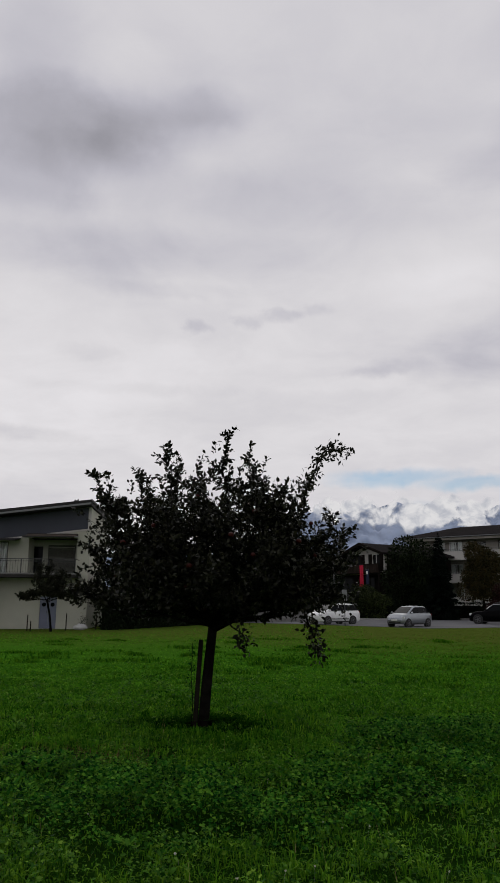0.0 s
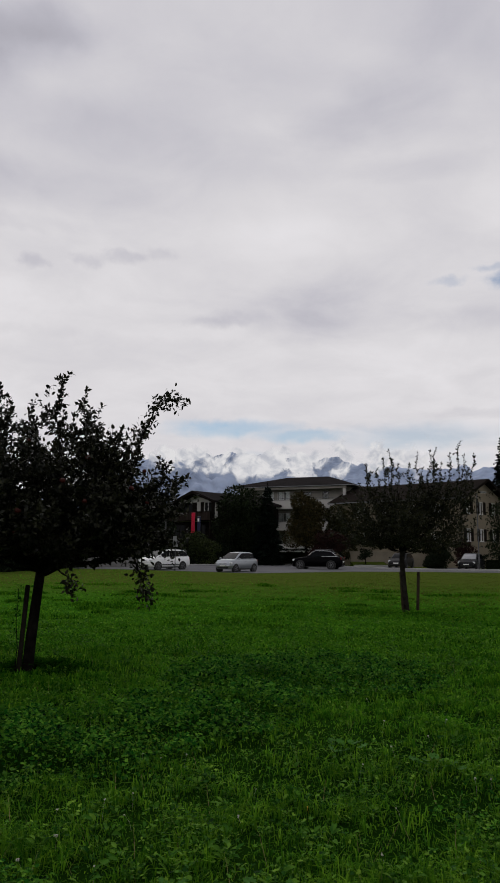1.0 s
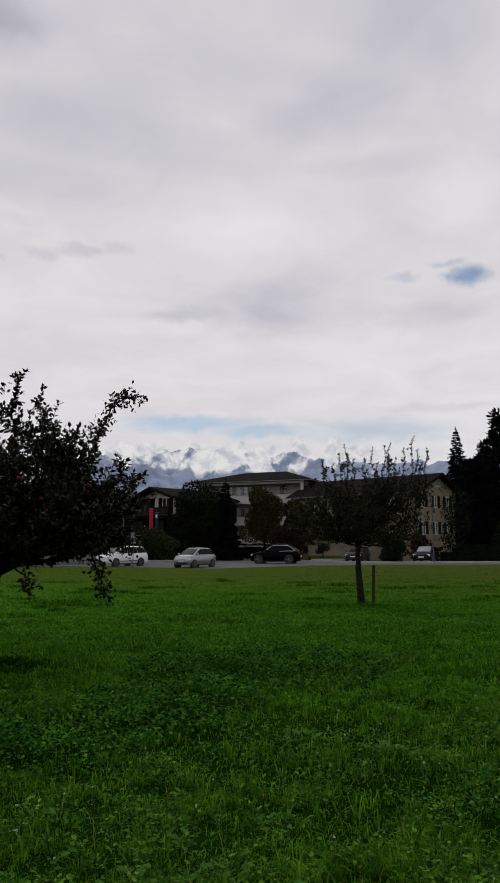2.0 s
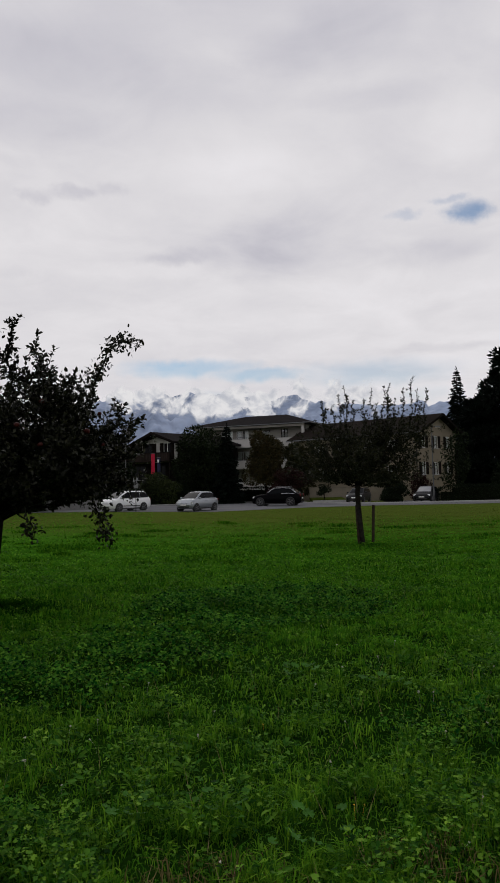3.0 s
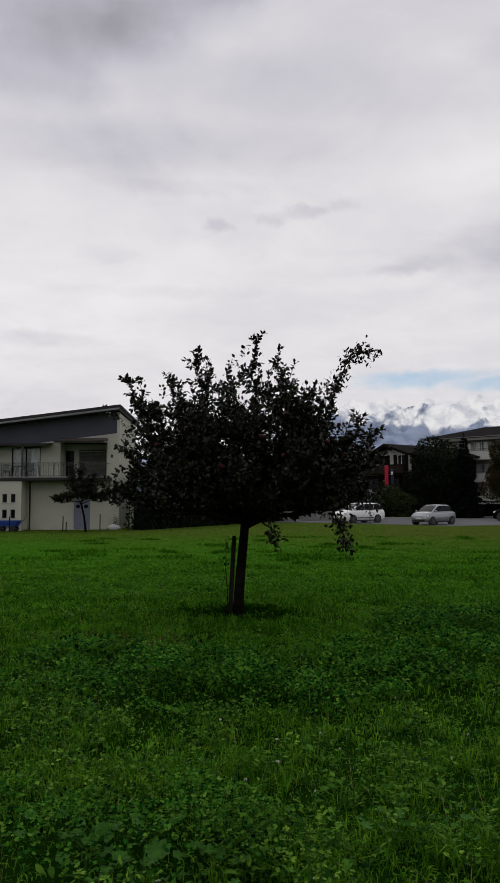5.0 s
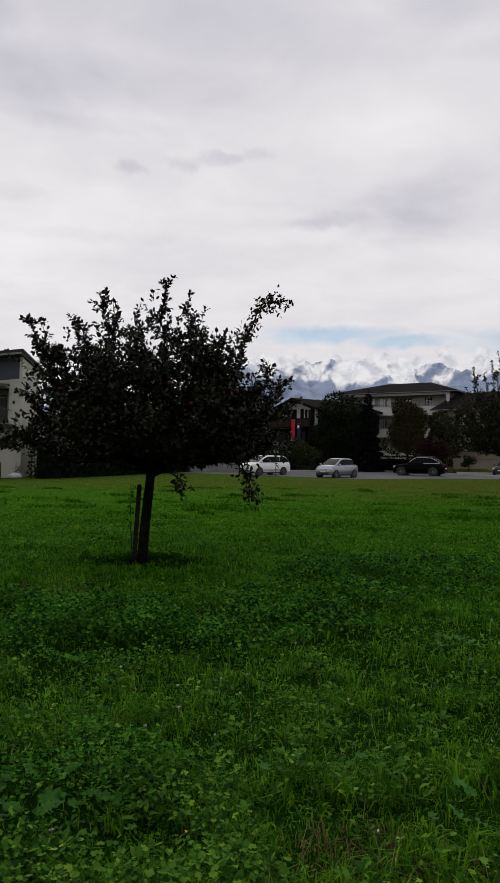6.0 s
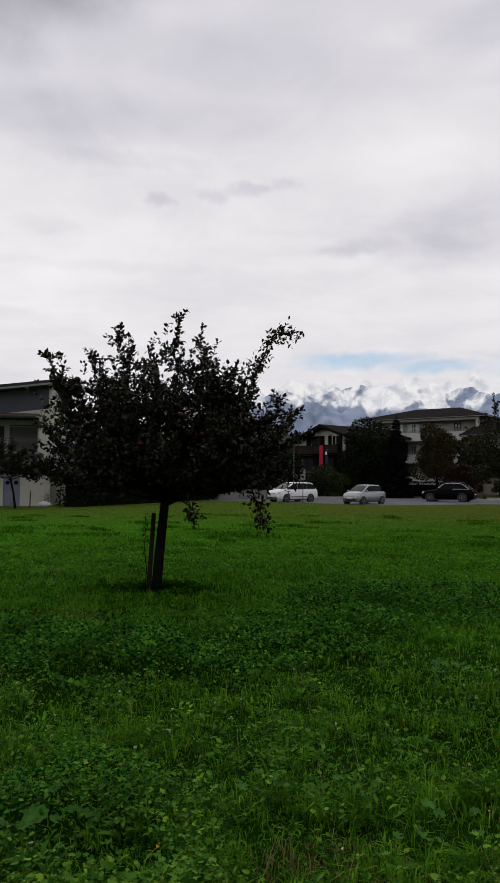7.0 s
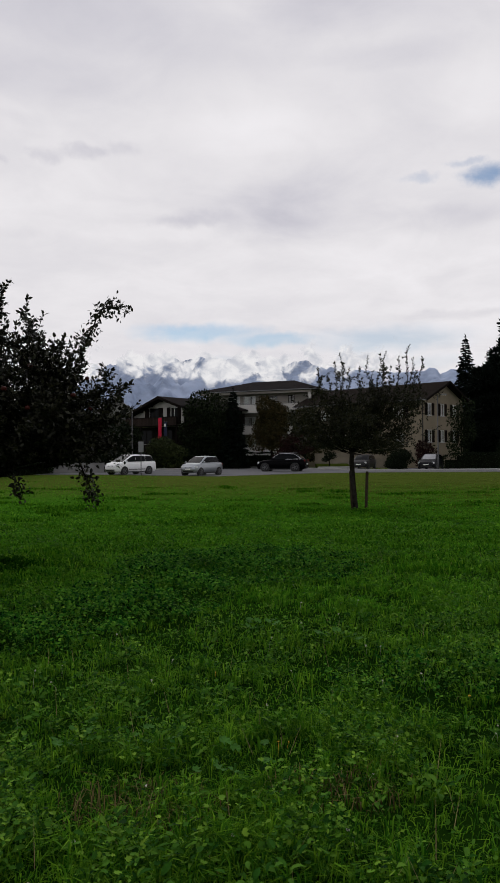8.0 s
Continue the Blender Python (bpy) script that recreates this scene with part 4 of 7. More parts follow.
def chalet():
    """House with its gable to the street, dark wooden balcony; apex over u=A."""
    h = thing("chalet", pose(-7.5, 88, 0, 0, 0, -39.7), "white chalet with dark wooden balcony, shutters and tiled gable roof", "house")
    R, A = 8.5, 1.2
    roof_z = lambda u: R - 0.355 * abs(u - A)
    eave = min(roof_z(-5.2), roof_z(3.9)) - 0.25
    holes = ((2.95, 4.9, 5.75, 7.2), (6.55, 7.7, 5.75, 7.2), (1.2, 2.4, 5.75, 6.6), (2.0, 4.0, 2.9, 4.6), (5.9, 7.4, 2.9, 4.6), (2.4, 3.6, 0.6, 1.8), (6, 7.2, 0.6, 1.8))
    # Lower front and right side walls take the near-black wood colour.
    wall(h, "timber_wall", M["wood"], 9.1, -0.1, 4.9, 0.3, (-5.2, 0), holes=holes[3:], label="near-black ground floor wall below the balcony")
    wall(h, "wall", M["white"], 9.1, 4.9, 5.2, 0.3, (-5.2, 0))
    # the gable with its upper windows cut round
    g = [(-5.2, 5.2), (-1.55, 5.2), (-1.55, 7.2), (0.0, 7.2), (0.0, 5.2), (1.95, 5.2), (1.95, 7.2), (3.1, 7.2), (3.1, 5.2), (3.9, 5.2), (3.9, roof_z(3.9) - 0.22), (A, R - 0.22), (-5.2, roof_z(-5.2) - 0.22)]
    part("gable", prism(g, 1, 0, 0.3), M["white"], h)
    for u, w, c in ((-1.55, 1.55, False), (1.95, 1.15, True)):
        window(h, (u, 0, 5.2), w, 2.0, shutters="wood", curtain=False, frame="frame" if c else "wood", sill=False, glazing="tinted")
    for a0, a1, z0, z1 in holes[3:]:
        window(h, (-5.2 + a0, 0, z0), a1 - a0, z1 - z0, shutters="wood" if z0 < 2 else "", sill=True, frame="wood", glazing="tinted")
    wall(h, "timber_wall", M["wood"], 11.4, -0.1, roof_z(3.9) - 0.25, 0.3, (3.6, 0.3), "v")
    wall(h, "wall", M["white"], 11.4, -0.1, roof_z(-5.2) - 0.25, 0.3, (-5.2, 0.3), "v")
    part("back_wall", prism([(-4.9, -0.1), (3.6, -0.1), (3.6, roof_z(3.6) - 0.25), (A, R - 0.25), (-4.9, roof_z(-4.9) - 0.25)], 1, 11.4, 11.7), M["white"], h)
    part("floor_slab", boxes(((-4.9, 0.3, 4.9), (3.6, 11.4, 5.1))), M["greywall"], h)
    slope(h, [(4.7, -1.3, roof_z(4.7)), (4.7, 12.6, roof_z(4.7)), (A, 12.6, R), (A, -1.3, R)], 0.2, "tiles")
    slope(h, [(-6.2, 12.6, roof_z(-6.2)), (-6.2, -1.3, roof_z(-6.2)), (A, -1.3, R), (A, 12.6, R)], 0.2, "tiles")
    for s, ue in ((1, 4.72), (-1, -6.22)):
        part("bargeboard", prism([(A, R + 0.02), (ue, roof_z(ue) + 0.02), (ue, roof_z(ue) - 0.3), (A, R - 0.32)], 1, -1.36, -1.302), M["wood"], h)
        for k in range(4):
            uu = A + s * (0.5 + (0.8 if s > 0 else 1.7) * k)
            part("rafter", prism([(-1.3, roof_z(uu) - 0.22), (0, roof_z(uu) - 0.22), (0, roof_z(uu) - 0.42), (-1.3, roof_z(uu) - 0.36)], 0, uu - 0.07, uu + 0.07), M["wood"], h)
    bal = new("balcony")
    bal.parent = h
    part("floor", boxes(((-5.0, -1.35, 4.97), (4.2, -0.002, 5.13))), M["wood"], bal)
    me = None
    for k in range(62):
        if me is None:
            bm = boxes(((0, 0, 0), (0.13, 0.03, 0.92)))
            me = bpy.data.meshes.new("board")
            bm.to_mesh(me)
            bm.free()
        ob = placed("board", me, M["boards"], bal)
        ob.location = (-4.98 + 0.148 * k, -1.39, 5.03)
    part("handrail", boxes(((-5.05, -1.42, 5.95), (4.25, -1.28, 6.03))), M["wood"], bal)
    for u in (-4.9, -1.8, 1.2, 4.1):
        part("post", boxes(((u - 0.08, -1.3, 0.0), (u + 0.08, -1.14, 4.97)), ((u - 0.08, -1.3, 5.13), (u + 0.08, -1.14, 5.95))), M["wood"], bal)
    return h


def banner(name, label, mat, place, deg, w, top, bottom, emblem=False):
    b = thing(name, pose(*place, 0, 0, deg), label, "flag")
    part("pole", tube(bmesh.new(), [(0, 0.12, top + 0.03), (w, 0.12, top + 0.03)], [0.015, 0.015], 6), M["painted"], b)
    bm = bmesh.new()
    cols = [[bm.verts.new((w * k / 8, 0.03 * math.sin(k * 1.3 + z * 1.5) * (top - z + 0.3) / 2 + s, z)) for z in np.linspace(top, bottom, 9)] for s in (0.105, 0.115) for k in range(9)]
    for base in (0, 9):
        for k in range(8):
            for j in range(8):
                bm.faces.new((cols[base + k][j], cols[base + k + 1][j], cols[base + k + 1][j + 1], cols[base + k][j + 1]))
    part("cloth", bm, M[mat], b, smooth=True)
    if emblem:
        part("emblem", boxes(((w * 0.25, 0.02, top - 0.55), (w * 0.75, 0.03, top - 0.2)), bevel=0.01), M["frame"], b, "plain white emblem")
    return b


def block_house():
    """Three-storey house with a low hip roof and white balcony fronts; u runs along the front, v to the back."""
    h = thing("apartment_house", pose(-2.0, 98, 0, 0, 0, -24.9), "white three-storey house with low dark hip roof and balconies", "house")
    W, D, E = 15.2, 10.5, 9.75
    holes = []
    for fl in (1.65, 4.4, 7.15):
        holes += [(3.2, 4.9, fl, fl + 2.0), (5.4, 7.1, fl, fl + 2.0), (11.6, 12.5, fl, fl + 1.95), (8.9, 10.1, fl + 0.7, fl + 1.9), (0.8, 2.0, fl + 0.7, fl + 1.9)]
    wall(h, "wall", M["shaded_white"], W, -0.1, E, 0.3, (0, 0), holes=tuple(holes))
    side = tuple((a, a + 1.1, fl + 0.7, fl + 1.9) for fl in (1.65, 4.4, 7.15) for a in (1.2, 4.2, 7.2))
    wall(h, "wall", M["shaded_white"], D - 0.3, -0.1, E, 0.3, (W - 0.3, 0.3), "v", holes=side)
    wall(h, "wall", M["shaded_white"], D - 0.3, -0.1, E, 0.3, (0, 0.3), "v")
    wall(h, "wall", M["shaded_white"], W - 0.6, -0.1, E, 0.3, (0.3, D - 0.3))
    for fl in (1.4, 4.15, 6.9):
        part("floor_slab", boxes(((0.3, 0.3, fl), (W - 0.3, D - 0.3, fl + 0.2))), M["greywall"], h)
    for k, (a0, a1, z0, z1) in enumerate(holes):
        window(h, (a0, 0, z0), a1 - a0, z1 - z0, curtain=k % 5 < 2, frame="frame" if k % 5 < 2 else "wood", sill=k % 5 > 2, shutters="")
    for a0, a1, z0, z1 in side:
        window(h, (W, 0.3 + a0, z0), a1 - a0, z1 - z0, deg=90, shutters="wood")
    for u0, u1, zs in ((2.6, 15.15, (4.3, 7.05)),):
        for z in zs:
            bal = new("balcony")
            bal.parent = h
            part("slab", boxes(((u0, -1.5, z - 0.2), (u1, -0.002, z))), M["white"], bal)
            part("parapet", boxes(((u0, -1.5, z), (u1, -1.38, z + 0.88)), ((u0, -1.38, z), (u0 + 0.12, -0.002, z + 0.88)), ((u1 - 0.12, -1.38, z), (u1, -0.002, z + 0.88))), M["white"], bal, "white balcony front")
            part("handrail", boxes(((u0 - 0.03, -1.53, z + 0.881), (u1 + 0.03, -1.35, z + 0.93))), M["painted"], bal)
            n = 9
            for j in range(n):
                u = u0 + 0.2 + (u1 - u0 - 0.4) * j / (n - 1)
                part("baluster", boxes(((u - 0.02, -1.46, z + 0.93), (u + 0.02, -1.42, z + 1.1))), M["painted"], bal)
            part("top_rail", boxes(((u0, -1.47, z + 1.1), (u1, -1.41, z + 1.14))), M["painted"], bal)
    part("corner_pillar", boxes(((14.8, -1.5, 7.99), (15.15, -1.2, E - 0.45)), bevel=0.01), M["white"], h, "white corner pillar")
    part("corner_pillar", boxes(((14.8, -1.37, 0.0), (15.15, -1.1, 4.1)), bevel=0.01), M["white"], h, "white corner pillar")
    part("eave_beam", boxes(((0.0, -1.5, E - 0.45), (W, -1.22, E - 0.165))), M["shaded_white"], h, "pale beam below the eaves")
    awn = part("awning", prism([(-0.02, 6.55), (-0.02, 6.6), (-2.1, 5.32), (-2.1, 5.27)], 0, 2.2, 5.4), M["curtain"], h, "white awning let out over the balcony")
    part("front_bar", boxes(((2.18, -2.15, 5.24), (5.42, -2.09, 5.32)), bevel=0.01), M["painted"], awn)
    o, Rz, rr = 0.9, 11.5, 4.6
    of = 1.7
    a, b, c, d = (-o, -of, E + 0.05), (W + o, -of, E + 0.05), (W + o, D + o, E + 0.05), (-o, D + o, E + 0.05)
    r0, r1 = (rr, D / 2, Rz), (W - rr, D / 2, Rz)
    slope(h, [a, b, r1, r0], 0.06, "tiles")
    slope(h, [c, d, r0, r1], 0.06, "tiles")
    slope(h, [b, c, r1], 0.06, "tiles")
    slope(h, [d, a, r0], 0.06, "tiles")
    part("eave_board", boxes(((-o + 0.02, -of + 0.02, E - 0.16), (W + o - 0.02, D + o - 0.02, E - 0.01))), M["fascia"], h)
    part("gutter", boxes(((-o, -of - 0.1, E - 0.12), (W + o, -of, E - 0.02)), ((W + o, -of - 0.1, E - 0.12), (W + o + 0.1, D + o, E - 0.02))), M["painted"], h)
    return h


def gable_house():
    """Beige house whose ridge runs away from the street; apex over u=0."""
    h = thing("gable_house", pose(24.7, 80, 0, 0, 0, 44.6), "beige two-storey gable house with brown shutters and dark roof", "house")
    R, s, w, D = 9.5, 0.43, 4.3, 17.0
    z = lambda u: R - s * abs(u)
    e = z(w) - 0.25
    holes = ((0.7, 1.7, 5.65, 7.0), (3.45, 4.45, 5.65, 7.0), (6.2, 7.2, 5.65, 7.0), (0.7, 1.7, 2.75, 4.1), (3.45, 4.45, 2.75, 4.1), (6.2, 7.2, 2.75, 4.1))
    wall(h, "wall", M["beige"], 2 * w, -0.1, e, 0.3, (-w, 0), holes=holes)
    part("gable", prism([(-w, e), (w, e), (w, z(w) - 0.22), (0, R - 0.22), (-w, z(w) - 0.22)], 1, 0, 0.3), M["beige"], h)
    for a0, a1, z0, z1 in holes:
        window(h, (-w + a0, 0, z0), a1 - a0, z1 - z0, shutters="wood", curtain=True)
    side = tuple((v, v + 1.3, zz, zz + 1.2) for v in (2.2, 5.4, 8.8, 12.2) for zz in (2.55, 5.5))
    wall(h, "wall", M["beige"], D - 0.6, -0.1, e, 0.3, (-w, 0.3), "v", holes=side)
    for a0, a1, z0, z1 in side:
        window(h, (-w, 0.3 + a1, z0), a1 - a0, z1 - z0, deg=-90, shutters="wood" if z0 > 4 else "", curtain=True)
    wall(h, "wall", M["beige"], D - 0.6, -0.1, e, 0.3, (w - 0.3, 0.3), "v")
    part("back_wall", prism([(-w, -0.1), (w, -0.1), (w, z(w) - 0.25), (0, R - 0.25), (-w, z(w) - 0.25)], 1, D - 0.3, D), M["beige"], h)
    part("floor_slab", boxes(((-w + 0.3, 0.3, 4.6), (w - 0.3, D - 0.3, 4.8))), M["greywall"], h)
    slope(h, [(w + 0.7, -0.8, z(w + 0.7)), (w + 0.7, D + 0.6, z(w + 0.7)), (0, D + 0.6, R), (0, -0.8, R)], 0.2, "brown_tiles")
    slope(h, [(-w - 0.7, D + 0.6, z(w + 0.7)), (-w - 0.7, -0.8, z(w + 0.7)), (0, -0.8, R), (0, D + 0.6, R)], 0.2, "brown_tiles")
    for k in (-1, 1):
        part("bargeboard", prism([(0, R + 0.02), (k * (w + 0.72), z(w + 0.72) + 0.02), (k * (w + 0.72), z(w + 0.72) - 0.26), (0, R - 0.28)], 1, -0.86, -0.802), M["wood"], h)
    part("gutter", boxes(((-w - 0.82, -0.8, z(w + 0.7) - 0.18), (-w - 0.702, D + 0.6, z(w + 0.7) - 0.06))), M["painted"], h)
    part("downpipe", tube(bmesh.new(), [(-w - 0.06, 0.1, 0), (-w - 0.06, 0.1, e)], [0.05, 0.05]), M["fascia"], h)
    return h


def far_house():
    h = thing("far_house", pose(-17.5, 122, 0, 0, 0, 20), "distant grey-roofed house behind the chalet", "house")
    part("wall", boxes(((-4, 0, -0.1), (4, 9, 8.2))), M["greywall"], h)
    part("gable", prism([(-4, 8.2), (4, 8.2), (0, 10.5)], 1, 0, 9), M["greywall"], h)
    slope(h, [(4.6, -0.6, 7.95), (4.6, 9.6, 7.95), (0, 9.6, 10.75), (0, -0.6, 10.75)], 0.15, "grey_tiles")
    slope(h, [(-4.6, 9.6, 7.95), (-4.6, -0.6, 7.95), (0, -0.6, 10.75), (0, 9.6, 10.75)], 0.15, "grey_tiles")
    part("chimney", boxes(((1.2, 4, 9.2), (1.9, 4.7, 11.2)), ((1.12, 3.92, 11.2), (1.98, 4.78, 11.32))), M["fascia"], h)


modern_house()
for u, v, deg in ((-7.2, -0.75, 20), (-5.7, -0.8, -150), (-8.4, -0.7, 60)):
    garden_chair(u, v, deg)
balcony_table(-6.45, -0.75)
for k, (u, v) in enumerate(((-0.9, -0.7), (-0.3, 0.9), (-0.15, 2.4))):
    roof_weeds(u, v, 300 + k)
chalet()
G = Vector((0.77, -0.64, 0))
banner("red_banner", "long red cloth banner hanging from the chalet balcony", "red", Vector((-7.5, 88, 0)) + G * 1.3 + Vector((-0.64, -0.77, 0)) * 1.55, -39.7, 0.6, 5.9, 3.55)
banner("navy_flag", "navy blue flag with plain white emblem below the balcony", "navy", Vector((-7.5, 88, 0)) + G * 2.25 + Vector((-0.64, -0.77, 0)) * 1.55, -39.7, 0.55, 5.4, 3.8, True)
block_house()
gable_house()
far_house()


# ---- walls and street furniture ----
def low_wall(name, p, q, height, thick, mat, label):
    p, q = Vector((*p, 0)), Vector((*q, 0))
    d = q - p
    w = thing(name, pose(p.x, p.y, 0, 0, 0, math.degrees(math.atan2(d.y, d.x))), label, "wall")
    n = max(1, round(d.length / 2.4))
    for k in range(n):
        a, b = d.length * k / n + 0.006, d.length * (k + 1) / n - 0.006
        part("panel", boxes(((a, 0, -0.1), (b, thick, height)), bevel=0.012), M[mat], w)
    part("coping", boxes(((-0.03, -0.04, height + 0.001), (d.length + 0.03, thick + 0.04, height + 0.06)), bevel=0.012), M[mat], w)


low_wall("garden_wall", (-15.4, 66.6), (-10.6, 67.4), 0.86, 0.25, "greywall", "low grey concrete garden wall beside the street")
low_wall("terrace_wall", (1.6, 88.5), (7.6, 88.5), 2.3, 0.25, "frame", "white terrace wall behind a clipped hedge")
low_wall("driveway_wall", (10.4, 80.5), (18.5, 80.0), 1.55, 0.25, "dull", "pale beige driveway wall in front of the houses")

tagged(part("front_lawn", prism([(76.35, 0.0), (79.8, 0.0), (79.8, 0.5), (76.35, 0.14)], 0, 10.3, 13.9), M["lawn"]), "small sloping lawn in front of the driveway wall", "lawn", kind="structure")

tagged(part("lawn_edging", boxes(((10.2, 76.2, 0.0), (14.0, 76.345, 0.24)), bevel=0.02), M["concrete"]), "pale concrete edging below the small lawn", "edging", kind="structure")


def street_lamp(x, y, height, deg, reach=0.9):
    l = thing("street_lamp", pose(x, y, 0, 0, 0, deg), "grey steel street lamp beside the road", "street lamp", "street lamps")
    part("pole", tube(bmesh.new(), [(0, 0, -0.1), (0, 0, 1.2), (0, 0, 1.22), (0, 0, height)], [0.075, 0.075, 0.055, 0.04], 12), M["steel"], l, smooth=True)
    part("arm", tube(bmesh.new(), [(0, 0, height - 0.02), (0.25, 0, height + 0.08), (reach * 0.6, 0, height + 0.1)], [0.03, 0.03, 0.03], 8), M["steel"], l, smooth=True)
    part("lamp_head", boxes(((reach * 0.4, -0.11, height + 0.06), (reach, 0.11, height + 0.17)), bevel=0.04), M["painted"], l)
    part("diffuser", boxes(((reach * 0.45, -0.09, height + 0.035), (reach - 0.05, 0.09, height + 0.058))), M["frame"], l)


street_lamp(20.25, 67.0, 6.95, 10)
street_lamp(-9.4, 78.0, 6.1, 100, 0.7)


def road_sign():
    s = thing("road_sign", pose(-6.15, 58.2, 0, 0, 0, 4), "grey-backed road sign on a thin steel post", "road sign")
    part("post", tube(bmesh.new(), [(0, 0, -0.1), (0, 0, 2.72)], [0.03, 0.03], 10), M["steel"], s, smooth=True)
    part("panel", boxes(((-0.2, -0.06, 1.85), (0.2, -0.035, 2.7)), bevel=0.008), M["painted"], s, "plain grey sign panel")
    for z in (2.05, 2.5):
        part("clamp", boxes(((-0.05, -0.034, z), (0.05, 0.035, z + 0.04))), M["steel"], s)


road_sign()


def fence_post(x, y, h):
    f = thing("fence_post", pose(x, y, 0), "thin dark wooden post at the meadow edge", "post", "meadow edge posts")
    bm = tube(bmesh.new(), [(0, 0, -0.1), (0.01, 0, h * 0.95), (0.01, 0, h)], [0.035, 0.032, 0.02], 8)
    part("shaft", bm, M["stake"], f)


for x, y, h in ((-23.0, 40.6, 0.95), (-22.78, 40.6, 0.6), (-20.9, 41.4, 1.05), (-19.9, 43.4, 1.1), (-25.9, 39.3, 0.95)):
    fence_post(x, y, h)


def white_sack():
    s = bmesh.new()
    bmesh.ops.create_icosphere(s, subdivisions=3, radius=1.0)
    for v in s.verts:
        n = noise.noise(v.co * 2.2) * 0.25
        v.co = Vector((v.co.x * 0.42 * (1 + n), v.co.y * 0.28 * (1 + n), max(0.0, v.co.z * 0.2 * (1 + 1.4 * n) + 0.16)))
    ob = part("white_sack", s, M["sack"], smooth=True)
    ob.matrix_world = pose(-20.9, 43.3, 0, 0, 0, 20)
    tagged(ob, "crumpled white sack lying beside the house", "sack")


white_sack()


def planter(x, y, r, h):
    p = thing("flower_pot", pose(x, y, 0), "small dark pot with a dry plant by the wall", "flower pot")
    part("pot", tube(bmesh.new(), [(0, 0, 0), (0, 0, h * 0.9), (0, 0, h)], [r * 0.75, r, r * 1.08], 14), M["fascia"], p)
    rng = np.random.default_rng(5)
    n = 90
    at = rng.normal(size=(n, 3)) * (0.13, 0.13, 0.16) + (0, 0, h + 0.25)
    v, t = scatter(LEAF, LEAF_TRIS, at, random_dirs(rng, n), random_dirs(rng, n), rng.uniform(0.06, 0.12, n))
    placed("foliage", mesh_from("foliage", v, t), M["shrub"], p)


planter(-21.15, 44.15, 0.16, 0.35)


def hand_cart():
    c = thing("hand_cart", pose(-26.6, 40.2, 0, 0, 0, 12), "blue plastic hand cart standing by the house wall", "cart")
    bm = bmesh.new()
    lo = [bm.verts.new(p) for p in ((-0.6, -0.3, 0.32), (0.6, -0.3, 0.32), (0.6, 0.3, 0.32), (-0.6, 0.3, 0.32))]
    hi = [bm.verts.new(p) for p in ((-0.75, -0.38, 0.68), (0.75, -0.38, 0.68), (0.75, 0.38, 0.68), (-0.75, 0.38, 0.68))]
    bm.faces.new(lo[::-1])
    for k in range(4):
        bm.faces.new((lo[k], lo[(k + 1) % 4], hi[(k + 1) % 4], hi[k]))
    bmesh.ops.solidify(bm, geom=bm.faces[:], thickness=0.03)
    part("tray", bm, M["blue"], c)
    for x in (-0.4, 0.4):
        for y in (-0.32, 0.32):
            bm = bmesh.new()
            bmesh.ops.create_cone(bm, cap_ends=True, segments=18, radius1=0.18, radius2=0.18, depth=0.07, matrix=Matrix.Translation((x, y, 0.18)) @ Matrix.Rotation(math.pi / 2, 4, "X"))
            part("wheel", bm, M["rubber"], c)
    part("axle", boxes(((-0.43, -0.3, 0.16), (-0.37, 0.3, 0.2)), ((0.37, -0.3, 0.16), (0.43, 0.3, 0.2)), ((-0.05, -0.2, 0.2), (0.05, 0.2, 0.31))), M["painted"], c)
    part("handle", tube(bmesh.new(), [(0.7, 0, 0.4), (1.05, 0, 0.75), (1.2, 0, 1.15)], [0.02, 0.02, 0.02], 6), M["painted"], c)


hand_cart()


